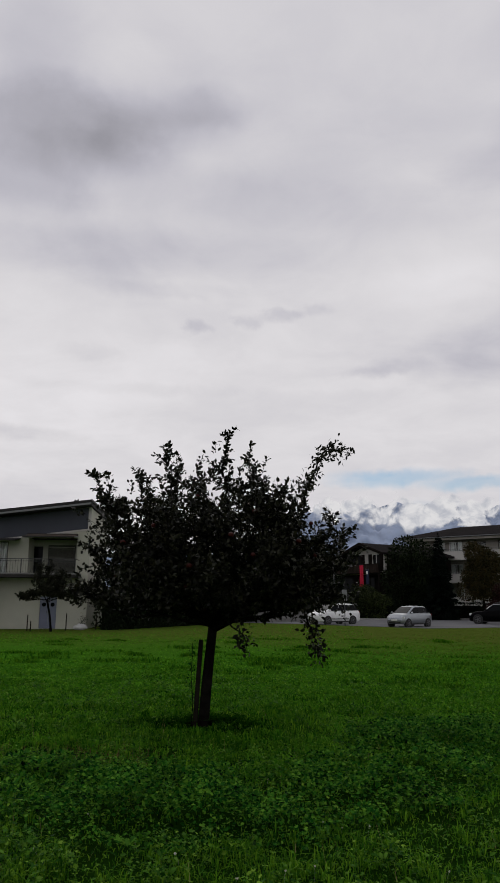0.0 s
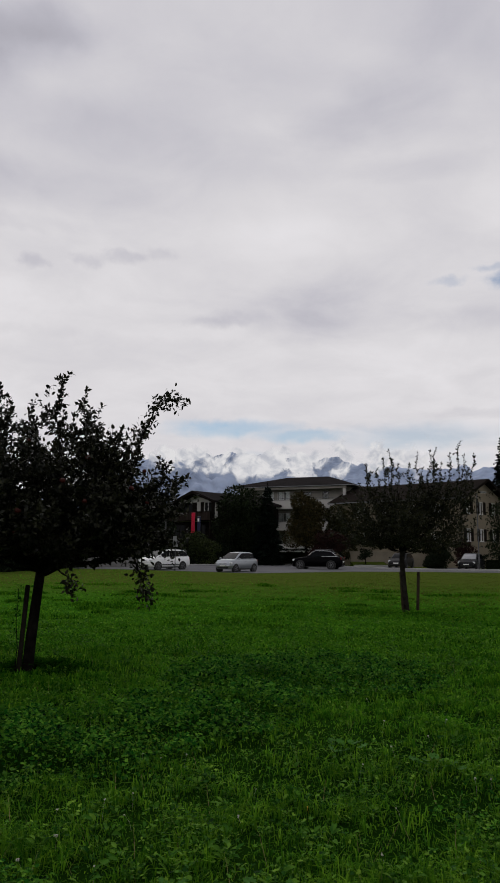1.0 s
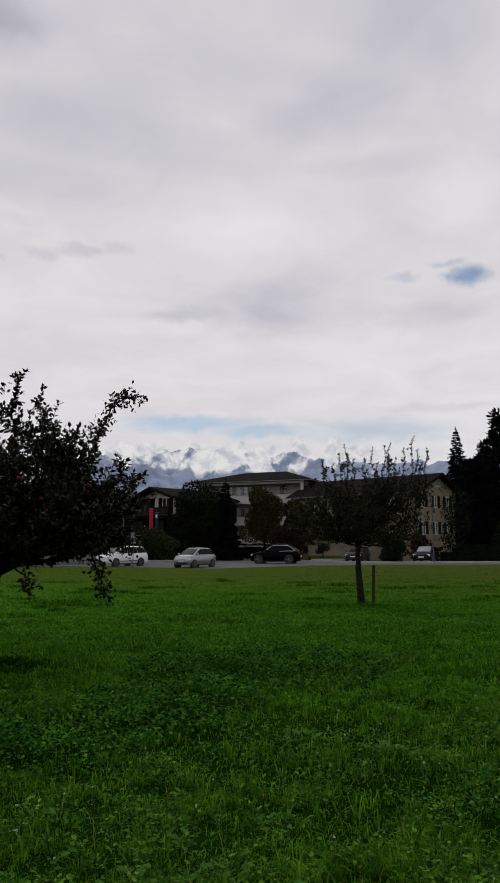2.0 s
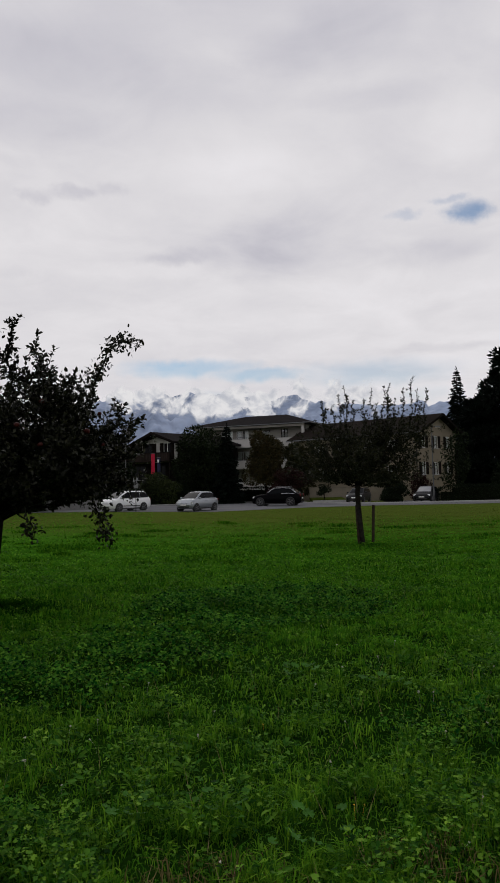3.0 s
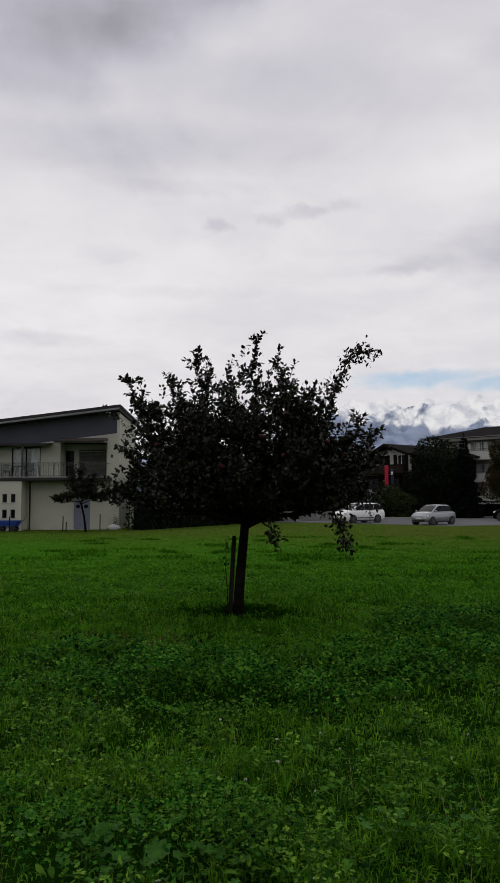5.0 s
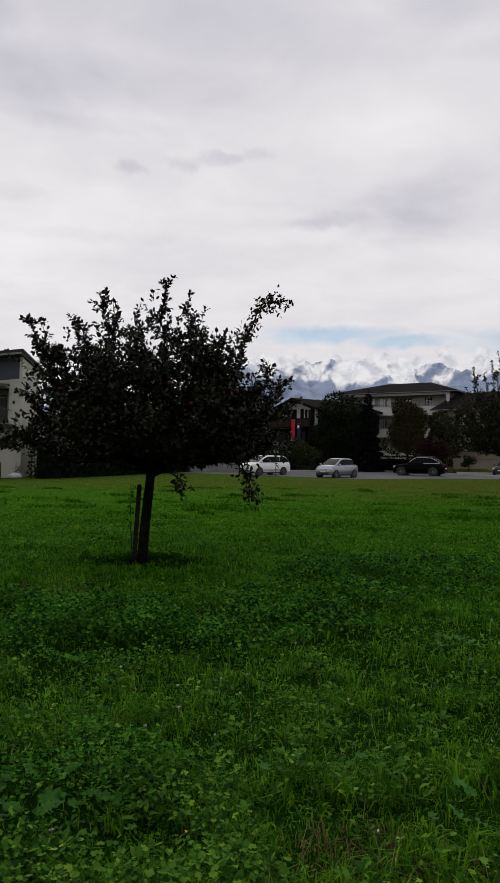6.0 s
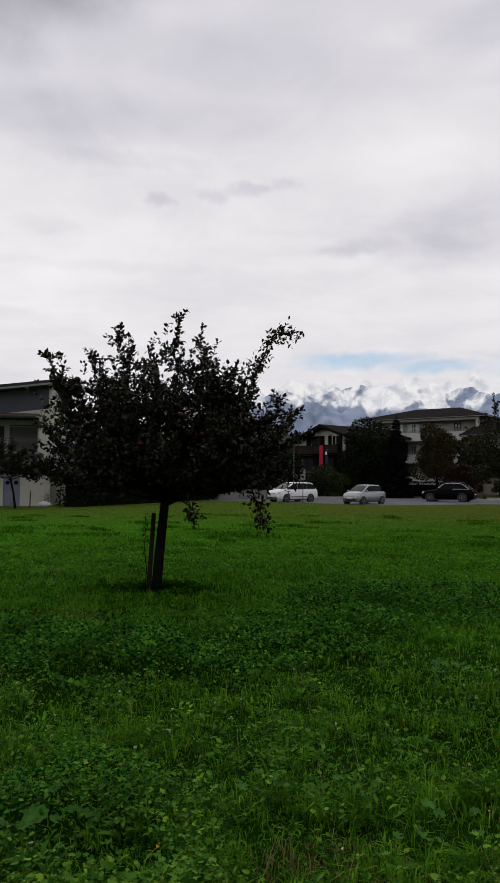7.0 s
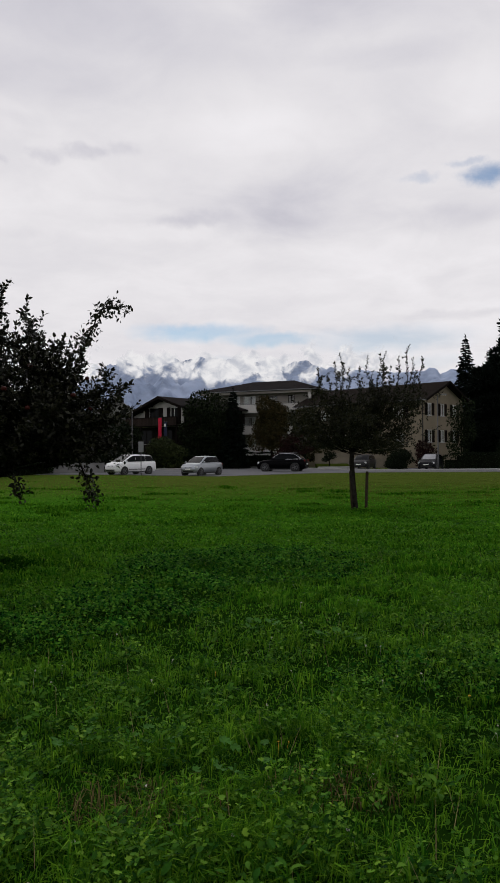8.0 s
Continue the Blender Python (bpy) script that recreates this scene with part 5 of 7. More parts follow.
# ---- cars ----
def car(name, label, place, heading, L, W, H, base, belt, hood, nose, ws0, ws1, rr1, rr0, paint, wheel_r=0.31, pillars=(0.42, 0.75), rails=False, group="parked cars", screen="windscreen", strip_z=0.0, rear="tinted"):
    """x forward from the middle of the wheelbase, y to its left. ws0, ws1: foot and head of the windscreen; rr1, rr0: head and foot of the rear window."""
    c = thing(name, pose(place[0], place[1], 0.02, 0, 0, heading), label, "car", group)
    hw, f, r = W / 2, base / 2 + (L - base) * 0.47, -base / 2 - (L - base) * 0.53
    zs = 0.2
    st = [(f, 0.62, 0.34, nose * 0.72), (f - 0.06, 0.78, 0.24, nose * 0.92), (f - 0.25, 0.93, zs, nose), ((f + ws0) / 2, 0.985, zs, (nose + hood) / 2 + 0.03), (ws0 + 0.05, 1.0, zs, hood), (ws0 - 0.3, 1.0, zs, belt),
          (0.0, 1.0, zs, belt + 0.02), (rr0 + 0.4, 0.99, zs, belt + 0.03), (r + 0.18, 0.955, zs + 0.02, belt + 0.02), (r + 0.05, 0.88, 0.28, belt - 0.04), (r, 0.78, 0.36, belt - 0.2)]
    bm = bmesh.new()
    rings = []
    for x, k, z0, z1 in st:
        w = hw * k
        half = [(0.0, z0), (w * 0.86, z0), (w * 0.97, z0 + 0.1), (w, z0 + (z1 - z0) * 0.45), (w * 0.975, z0 + (z1 - z0) * 0.82), (w * 0.91, z1 - 0.02), (w * 0.7, z1), (0.0, z1 + 0.02)]
        ring = [bm.verts.new((x, y, z)) for y, z in half] + [bm.verts.new((x, -y, z)) for y, z in half[-2:0:-1]]
        rings.append(ring)
    n = len(rings[0])
    for a, b in zip(rings, rings[1:]):
        for k in range(n):
            bm.faces.new((a[k], b[k], b[(k + 1) % n], a[(k + 1) % n]))
    bm.faces.new(rings[0])
    bm.faces.new(rings[-1][::-1])
    bmesh.ops.recalc_face_normals(bm, faces=bm.faces)
    part("body", bm, M[paint], c, smooth=True)
    # cabin: cross-sections along a curved roofline
    yb, yt, zb = hw * 0.93, hw * 0.72, belt - 0.03
    key = lambda x, y, z: Vector((x, y, z))
    knots = [(ws0 + 0.4, hood - 0.12), (ws0, hood - 0.02), (ws1, H - 0.075), ((2 * ws1 + rr1) / 3, H - 0.008), ((ws1 + 2 * rr1) / 3, H - 0.012), (rr1, H - 0.085), (rr0, zb), (rr0 - 0.15, zb - 0.4)]
    prof = []
    for k in range(1, len(knots) - 2):
        p0, p1, p2, p3 = (Vector(knots[k + j]) for j in (-1, 0, 1, 2))
        for j in range(6):
            t = j / 6
            prof.append(0.5 * (2 * p1 + (p2 - p0) * t + (2 * p0 - 5 * p1 + 4 * p2 - p3) * t * t + (3 * p1 - p0 - 3 * p2 + p3) * t ** 3))
    prof.append(Vector(knots[-2]))
    xm = (ws0 + rr0) / 2

    def side_y(x, z):
        return (yb - (yb - yt) * min(1.0, max(0.0, (z - zb) / (H - zb)))) * (1 - 0.06 * ((x - xm) / (ws0 - xm)) ** 2)

    def roof_at(x):
        for p, q in zip(prof, prof[1:]):
            if q.x <= x <= p.x:
                return p.y + (q.y - p.y) * (p.x - x) / max(1e-6, p.x - q.x)
        return zb

    bm = bmesh.new()
    rows = []
    for x, z in prof:
        lo = max(zb, z - 0.07)
        half = [(side_y(x, zb), zb - 0.05), (side_y(x, zb), zb), (side_y(x, lo), lo), (side_y(x, z) - 0.05, max(zb, z - 0.016)), (side_y(x, z) * 0.5, z + 0.004), (0.0, z + 0.012)]
        rows.append([bm.verts.new((x, y, q)) for y, q in half] + [bm.verts.new((x, -y, q)) for y, q in half[-2::-1]])
    for p, q in zip(rows, rows[1:]):
        for k in range(len(p) - 1):
            bm.faces.new((p[k], q[k], q[k + 1], p[k + 1]))
    bmesh.ops.recalc_face_normals(bm, faces=bm.faces)
    part("cabin", bm, M[paint], c, smooth=True)

    def glaze(name2, outer, mat, inward):
        """A thin pane over rows of points, its edge turned in."""
        bm = bmesh.new()
        grid = [[bm.verts.new(p) for p in row] for row in outer]
        for p, q in zip(grid, grid[1:]):
            for k in range(len(p) - 1):
                bm.faces.new((p[k], q[k], q[k + 1], p[k + 1]))
        rim = bmesh.ops.extrude_edge_only(bm, edges=[e for e in bm.edges if e.is_boundary])
        for v in rim["geom"]:
            if isinstance(v, bmesh.types.BMVert):
                v.co += Vector(inward) * 0.025
        bmesh.ops.recalc_face_normals(bm, faces=bm.faces)
        part(name2, bm, M[mat], c, smooth=False)

    def end_pane(name2, pts, mat, sign):
        rows2 = []
        for p, q in zip(pts, pts[1:] + [pts[-1] * 2 - pts[-2]]):
            d2 = (q - p).normalized()
            nx, nz = -d2.y * -1, -d2.x
            w = side_y(p.x, p.y) - 0.10
            o = (p.x + nx * 0.014, p.y + nz * 0.014)
            rows2.append([(o[0], w, o[1]), (o[0], w * 0.5, o[1] + 0.006), (o[0], 0, o[1] + 0.012), (o[0], -w * 0.5, o[1] + 0.006), (o[0], -w, o[1])])
        glaze(name2, rows2, mat, (-sign, 0, -0.4))

    front = [p for p in prof[:7] if hood + 0.03 < p.y < H - 0.06]
    back = [p for p in prof[-7:] if zb + 0.12 < p.y < H - 0.07]
    end_pane("windscreen", front, screen, 1)
    end_pane("rear_window", back, rear, -1)
    for s in (1, -1):
        x0, x1 = ws0 - 0.22, rr0 + 0.16
        cuts = [0.0, *pillars, 1.0]
        for a, b in zip(cuts, cuts[1:]):
            cols = []
            for k in range(9):
                f2 = a + 0.004 + (b - a - 0.008) * k / 8
                x = x0 + (x1 - x0) * f2
                zl, zh = belt + 0.045 + 0.05 * f2, roof_at(x) - 0.085
                if zh - zl > 0.02:
                    cols.append([(x, s * (side_y(x, z) + 0.010), z) for z in (zl, zl + (zh - zl) * 0.5, zh)])
            if len(cols) > 2:
                glaze("side_window", cols, "tinted", (0, -s, 0))
        if strip_z:
            part("side_trim", boxes(((-base / 2 + wheel_r + 0.1, s * hw * 0.995 - 0.012, strip_z), (base / 2 - wheel_r - 0.1, s * hw * 0.995 + 0.012, strip_z + 0.06)), bevel=0.005), M["trim"], c)
        part("sill", boxes(((-base / 2 + wheel_r + 0.05, s * hw * 0.93 - 0.03, 0.17), (base / 2 - wheel_r - 0.05, s * hw * 0.93 + 0.03, 0.26))), M["trim"], c)
        mir = bmesh.new()
        bmesh.ops.create_icosphere(mir, subdivisions=2, radius=0.1, matrix=Matrix.Translation((ws0 - 0.35, s * (hw + 0.07), belt + 0.09)) @ Matrix.Diagonal((0.7, 1.0, 0.75, 1)))
        part("wing_mirror", mir, M[paint], c, smooth=True)
        for x in (-0.15, -1.0):
            part("door_handle", boxes(((x, s * (hw * 0.985) - 0.01, belt - 0.14), (x + 0.16, s * (hw * 0.985) + 0.025, belt - 0.11)), bevel=0.004), M[paint], c)
        # lamps wrapped round the corners
        part("headlight", boxes(((f - 0.34, s * hw * 0.76 - 0.14, nose - 0.2), (f - 0.085, s * hw * 0.76 + 0.12, nose - 0.02)), bevel=0.03), M["lamp"], c, "clear headlight")
        part("tail_lamp", boxes(((r + 0.005, s * hw * 0.78 - 0.09, belt - 0.22), (r + 0.12, s * hw * 0.78 + 0.07, belt + 0.02)), bevel=0.03), M["tail"], c, "red tail lamp")
        for x in (base / 2, -base / 2):
            arch = bmesh.new()
            bmesh.ops.create_cone(arch, cap_ends=True, segments=28, radius1=wheel_r + 0.055, radius2=wheel_r + 0.055, depth=0.2, matrix=Matrix.Translation((x, s * (hw - 0.088), wheel_r)) @ Matrix.Rotation(math.pi / 2, 4, "X"))
            part("wheel_arch", arch, M["trim"], c)
            wheel = new("wheel")
            wheel.parent = c
            wheel.matrix_local = pose(x, s * (hw - 0.075), wheel_r, 90 * s, 0, 0)
            ty = tube(bmesh.new(), [(0, 0, 0.10), (0, 0, 0.07), (0, 0, -0.07), (0, 0, -0.10)], [wheel_r - 0.03, wheel_r, wheel_r, wheel_r - 0.03], 28)
            part("tyre", ty, M["rubber"], wheel)
            rim = bmesh.new()
            k0 = -0.104
            tube(rim, [(0, 0, k0 + 0.04), (0, 0, k0 - 0.004)], [wheel_r * 0.2, wheel_r * 0.17], 12)
            for k in range(5):
                a = 2 * math.pi * k / 5
                tube(rim, [(0, 0, k0), (math.cos(a) * wheel_r * 0.66, math.sin(a) * wheel_r * 0.66, k0)], [0.035, 0.028], 5)
            for k in range(20):
                a, b = 2 * math.pi * k / 20, 2 * math.pi * (k + 1) / 20
                tube(rim, [(math.cos(a) * wheel_r * 0.68, math.sin(a) * wheel_r * 0.68, k0), (math.cos(b) * wheel_r * 0.68, math.sin(b) * wheel_r * 0.68, k0)], [0.018, 0.018], 4)
            part("rim", rim, M["alloy"], wheel)
        if rails:
            arc = [(x, max(roof_at(x) - 0.07, belt + 0.08)) for x in np.linspace(ws0 - 0.3, rr0 + 0.12, 12)]
            lo = [key(x, s * (side_y(x, z) + 0.012), z) for x, z in [*arc, (rr0 + 0.3, belt + 0.075), ((ws0 + rr0) / 2, belt + 0.05)]]
            part("window_trim", tube(bmesh.new(), lo, [0.016] * len(lo), 5), M["lamp"], c, "bright metal window trim")
            part("roof_rail", tube(bmesh.new(), [(ws1 - 0.1, s * yt * 0.93, H - 0.02), (ws1 - 0.25, s * yt * 0.93, H + 0.05), (rr1 + 0.25, s * yt * 0.93, H + 0.04), (rr1 + 0.1, s * yt * 0.93, H - 0.03)], [0.018] * 4, 6), M["alloy"], c)
    part("grille", boxes(((f - 0.1, -hw * 0.42, nose - 0.24), (f - 0.028, hw * 0.42, nose - 0.1)), bevel=0.02), M["trim"], c)
    part("lower_grille", boxes(((f - 0.1, -hw * 0.62, 0.27), (f + 0.008, hw * 0.62, 0.4)), bevel=0.02), M["trim"], c)
    part("bumper", boxes(((f - 0.14, -hw * 0.74, 0.42), (f + 0.03, hw * 0.74, 0.53)), bevel=0.04), M[paint], c)
    part("number_plate", boxes(((f + 0.02, -0.26, 0.44), (f + 0.04, 0.26, 0.54))), M["plate"], c, "plain pale number plate")
    part("rear_bumper", boxes(((r - 0.03, -hw * 0.8, 0.36), (r + 0.14, hw * 0.8, 0.55)), bevel=0.04), M[paint], c)
    part("number_plate", boxes(((r - 0.035, -0.26, 0.62), (r + 0.02, 0.26, 0.73))), M["plate"], c, "plain pale number plate")
    part("roof_aerial", tube(bmesh.new(), [(rr1 + 0.2, 0, H - 0.02), (rr1 - 0.05, 0, H + 0.22)], [0.008, 0.004], 5), M["trim"], c)
    return c


def heading(dx, dy):
    return math.degrees(math.atan2(dy, dx))


def middle(rear_left, dx, dy, base, hw):
    """Middle of the wheelbase from the ground below the rear left wheel and the way ahead."""
    return (rear_left[0] + dx * base / 2 + dy * hw, rear_left[1] + dy * base / 2 - dx * hw)


d = (-0.573, -0.819)
car("hatchback_car", "small silver five-door hatchback parked on the street", middle((0.0, 58.0), *d, 2.37, 0.76), heading(*d), 3.62, 1.66, 1.50, 2.37, 0.92, 0.92, 0.76, 1.22, 0.32, -1.20, -1.66, "car_silver", 0.29)
d = (-0.67, -0.742)
car("minivan", "white compact minivan parked on the street", middle((-5.97, 62.0), *d, 2.65, 0.82), heading(*d), 4.40, 1.80, 1.64, 2.65, 0.99, 1.0, 0.84, 1.52, 0.45, -1.72, -2.16, "car_white", 0.32, (0.38, 0.70), strip_z=0.40)
d = (-0.95, 0.31)
car("suv", "glossy black estate SUV with silver roof rails", middle((6.85, 66.1), *d, 2.82, 0.88), heading(*d), 4.58, 1.88, 1.70, 2.82, 1.06, 1.06, 0.90, 1.0, 0.25, -1.40, -2.1, "car_black", 0.37, (0.38, 0.70), True, rear="skyglass")
d = (-0.5, -0.866)
car("dark_car", "dark grey compact car facing the street by the hedge", (20.6, 70.6), heading(*d), 4.1, 1.75, 1.52, 2.55, 0.93, 0.92, 0.76, 1.15, 0.25, -1.4, -1.8, "car_dark", 0.31, screen="pale_screen")
d = (-0.42, -0.91)
car("estate_car", "grey estate car standing in the driveway beside the bush", (14.7, 74.5), heading(*d), 4.4, 1.76, 1.46, 2.65, 0.92, 0.90, 0.76, 1.15, 0.35, -1.75, -2.1, "car_grey", 0.31)


# ---- trees ----
def bough(p, q, sag, rng, n=6, wob=0.05):
    """Points of a bent branch from p to q."""
    p, q = np.array(p, float), np.array(q, float)
    t = np.linspace(0, 1, n)[:, None]
    pts = p + (q - p) * t
    pts[:, 2] += sag * np.sin(np.pi * t[:, 0])
    k = np.linalg.norm(q - p)
    pts[1:-1] += rng.normal(size=(n - 2, 3)) * wob * k
    return pts


def apple_tree(name, place, deg, label, trunk, tips, dense, n_fill, n_apples, leaf_size, seed, shoots=0, trunk_r=0.088, foliage="leaf", top_out=1.5, gap=0.034, twigs=24, loose=0.17, limb_r=1.0, drop=0.06, bark="bark", upright=0.0):
    """tips: ends of the leading shoots (u, depth, z); dense: centre and radii of the thick middle of the crown."""
    rng = np.random.default_rng(seed)
    t = thing(name, pose(place[0], place[1], 0, 0, 0, deg), label, "tree")
    fork = np.array(trunk[-1])
    rr = np.linspace(trunk_r * 1.0, trunk_r * 0.8, len(trunk))
    rr[0] = trunk_r * 1.12
    bm = tube(bmesh.new(), trunk, rr, 14)
    for v in bm.verts:
        v.co += Vector((v.co.x - fork[0] * v.co.z / fork[2], v.co.y, 0)) * 0.14 * noise.noise(v.co * 7)
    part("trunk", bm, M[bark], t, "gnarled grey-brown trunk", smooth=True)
    places, alongs = [], []

    def clothe(pts, start, spacing, spread, least=2, most=4):
        """Leaves spiralling round a stem, leaning towards its tip."""
        seg = np.diff(pts, axis=0)
        length = np.linalg.norm(seg, axis=1)
        s = np.concatenate([[0], np.cumsum(length)])
        spin = rng.uniform(0, 6.283)
        for d in np.arange(s[-1] * start, s[-1], spacing):
            k = min(np.searchsorted(s, d, "right") - 1, len(seg) - 1)
            c = pts[k] + seg[k] * (d - s[k]) / length[k]
            ax = seg[k] / length[k]
            one = np.cross(ax, (0.3, 0.9, 0.1))
            one /= np.linalg.norm(one)
            two = np.cross(ax, one)
            m = rng.integers(least, most)
            spin += 2.4
            a = spin + 6.283 * np.arange(m) / m + rng.normal(size=m) * 0.35
            out = np.cos(a)[:, None] * one + np.sin(a)[:, None] * two
            places.append(c + rng.normal(size=(m, 3)) * spread)
            alongs.append(out + ax * rng.uniform(0.35, 1.0, (m, 1)) + (0, 0, 0.12))
        places.append(pts[-1:] + rng.normal(size=(2, 3)) * 0.004)
        alongs.append(np.repeat(ax[None], 2, 0) + rng.normal(size=(2, 3)) * 0.35)

    c, rad = np.array(dense[0]), np.array(dense[1])
    shell = []
    while len(shell) < shoots:
        w = random_dirs(rng, 1)[0]
        if w[2] > -0.35:
            shell.append(c + rad * w * (1.12, 1.12, top_out if w[2] > 0 else 1.1) * rng.uniform(0.62, 1.08))
    limbs, weight = [], []
    for k, tip in enumerate([*tips, *shell]):
        tip = np.array(tip, float) - (0, 0, drop if k < len(tips) else 0)
        start = fork + (0, 0, rng.uniform(-0.12, 0.1))
        mid = fork + (tip - fork) * 0.5 + np.array([(tip - fork)[0] * 0.18, (tip - fork)[1] * 0.2, -0.12 * (tip[2] - fork[2])])
        rod = upright and tip[2] > upright + 0.4
        if rod:
            # a water shoot: out along a limb, then straight up
            mid = np.array([fork[0] + (tip[0] - fork[0]) * 0.93, tip[1] * 0.9, upright + rng.uniform(-0.25, 0.15)])
        a = bough(start, mid, 0.04, rng, 5, 0.03)
        b = bough(mid, tip, 0.05, rng, 7, 0.03)
        pts = np.concatenate([a, b[1:]])
        limbs.append((pts, 0.42 if rod else 0.9))
        weight.append(1.25 if tip[2] > c[2] + 1.0 * rad[2] and not rod else 1.0)
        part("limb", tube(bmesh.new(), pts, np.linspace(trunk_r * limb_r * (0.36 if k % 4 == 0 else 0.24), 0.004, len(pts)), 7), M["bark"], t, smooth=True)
        lead = k < len(tips)
        clothe(pts, 0.40, gap, 0.006, 2, 4)
        for j in range(twigs if lead else 14):
            f = rng.uniform(0.62, 0.97) if j % 2 else rng.uniform(0.3, 0.8)
            if rod:
                f = rng.uniform(0.15, 0.44) if j % 2 else rng.uniform(0.5, 0.86)
            k0 = min(int(f * (len(pts) - 1)), len(pts) - 2)
            q = pts[k0] + (pts[k0 + 1] - pts[k0]) * (f * (len(pts) - 1) - k0)
            w = random_dirs(rng, 1)[0] * (1, 1, 0.6) + (0, 0, 0.45)
            e = q + w * rng.uniform(0.16, 0.42) * (1.2 - 0.65 * f) * (0.55 if rod and f > 0.45 else 1.0)
            sp = bough(q, e, 0.02, rng, 4, 0.04)
            part("twig", tube(bmesh.new(), sp, np.linspace(0.008, 0.003, 4), 4), M["bark"], t)
            clothe(sp, 0.25, gap, 0.008, 1, 4)
    # spurs along the limbs that thicken the crown
    spur_bm, pick = bmesh.new(), np.cumsum(weight)
    for k in range(n_fill):
        pts, far = limbs[int(np.searchsorted(pick, rng.uniform(0, pick[-1])))]
        f = rng.uniform(0.28 if far > 0.5 else 0.12, far) * (len(pts) - 1)
        at = pts[int(f)] + (pts[int(f) + 1] - pts[int(f)]) * (f % 1) + rng.normal(size=3) * (loose, loose * 1.2, loose * 0.7)
        at[2] = max(at[2], c[2] - rad[2] * 0.78)
        w = (at - fork) / np.linalg.norm(at - fork)
        e = at + w * 0.14 + rng.normal(size=3) * 0.07 + (0, 0, 0.05)
        sp = bough(at, e, 0.0, rng, 3, 0.05)
        tube(spur_bm, sp, [0.006, 0.004, 0.003], 3)
        clothe(sp, 0.0, 0.045, 0.03)
    tagged(part("spur_wood", spur_bm, M["bark"], t), kind="stuff")
    pl, al = np.concatenate(places), np.concatenate(alongs)
    n = len(pl)
    al = al / np.linalg.norm(al, axis=1, keepdims=True)
    size = rng.uniform(0.62, 1.15, n) * leaf_size
    shape, tris = (OVAL, OVAL_TRIS) if n_apples else (LEAF, LEAF_TRIS)
    v, tr = scatter(shape, tris, pl, al, random_dirs(rng, n) + (0, 0, 0.8), size)
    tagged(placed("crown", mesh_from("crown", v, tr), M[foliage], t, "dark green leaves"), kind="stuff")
    if n_apples:
        me = bpy.data.meshes.new("apple")
        bm = bmesh.new()
        bmesh.ops.create_uvsphere(bm, u_segments=12, v_segments=8, radius=0.036)
        for vt in bm.verts:
            r = math.hypot(vt.co.x, vt.co.y) / 0.036
            vt.co.z -= 0.012 * math.copysign((1 - r) ** 2, vt.co.z) if r < 1 else 0
        bm.to_mesh(me)
        bm.free()
        me.polygons.foreach_set("use_smooth", [True] * len(me.polygons))
        for k in range(n_apples):
            w = random_dirs(rng, 1)[0]
            w[1] = -abs(w[1])
            at = c + rad * w * rng.uniform(0.85, 1.08)
            ob = placed("apple", me, M["apple"], t, "ripe red apple" if k == 0 else "")
            ob.matrix_local = pose(*at, rng.uniform(-30, 30), rng.uniform(-30, 30), 0) @ Matrix.Diagonal((*([rng.uniform(0.8, 1.15)] * 3), 1))
    return t


TREE = (-3.03, 10.97)
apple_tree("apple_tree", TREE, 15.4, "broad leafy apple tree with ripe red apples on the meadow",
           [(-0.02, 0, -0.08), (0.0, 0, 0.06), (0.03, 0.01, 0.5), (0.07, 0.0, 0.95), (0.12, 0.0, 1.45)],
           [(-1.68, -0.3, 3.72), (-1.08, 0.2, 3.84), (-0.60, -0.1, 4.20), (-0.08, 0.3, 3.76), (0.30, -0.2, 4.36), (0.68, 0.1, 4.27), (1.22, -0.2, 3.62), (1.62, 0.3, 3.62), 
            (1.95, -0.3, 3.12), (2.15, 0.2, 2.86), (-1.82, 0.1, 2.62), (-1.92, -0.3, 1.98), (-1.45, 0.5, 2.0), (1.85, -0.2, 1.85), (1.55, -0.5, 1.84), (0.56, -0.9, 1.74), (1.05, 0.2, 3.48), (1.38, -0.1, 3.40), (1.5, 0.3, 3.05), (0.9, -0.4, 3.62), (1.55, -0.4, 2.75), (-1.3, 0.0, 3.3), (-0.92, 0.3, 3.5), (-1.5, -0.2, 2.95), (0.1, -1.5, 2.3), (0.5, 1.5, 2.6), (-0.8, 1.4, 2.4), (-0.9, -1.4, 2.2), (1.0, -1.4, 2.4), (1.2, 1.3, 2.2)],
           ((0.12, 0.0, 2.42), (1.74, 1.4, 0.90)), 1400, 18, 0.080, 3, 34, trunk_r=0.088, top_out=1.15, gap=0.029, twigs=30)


def small_leafy(n, rng, pts, spread, size):
    seg = np.diff(pts, axis=0)
    k = rng.integers(0, len(seg), n)
    at = pts[k] + seg[k] * rng.uniform(0, 1, (n, 1)) + rng.normal(size=(n, 3)) * spread
    return scatter(OVAL, OVAL_TRIS, at, random_dirs(rng, n) + (0, 0, -0.4), random_dirs(rng, n) + (0, 0, 0.7), rng.uniform(0.6, 1.15, n) * size)


def drooping_bough(tree, pts, n, seed, spread=0.075, first=2):
    rng = np.random.default_rng(seed)
    limb = part("drooping_bough", tube(bmesh.new(), pts, np.linspace(0.016, 0.004, len(pts)), 6), M["bark"], tree, smooth=True)
    v, t = small_leafy(n, rng, np.array(pts[first:]), spread, 0.085)
    placed("leaves", mesh_from("leaves", v, t), M["leaf"], limb)


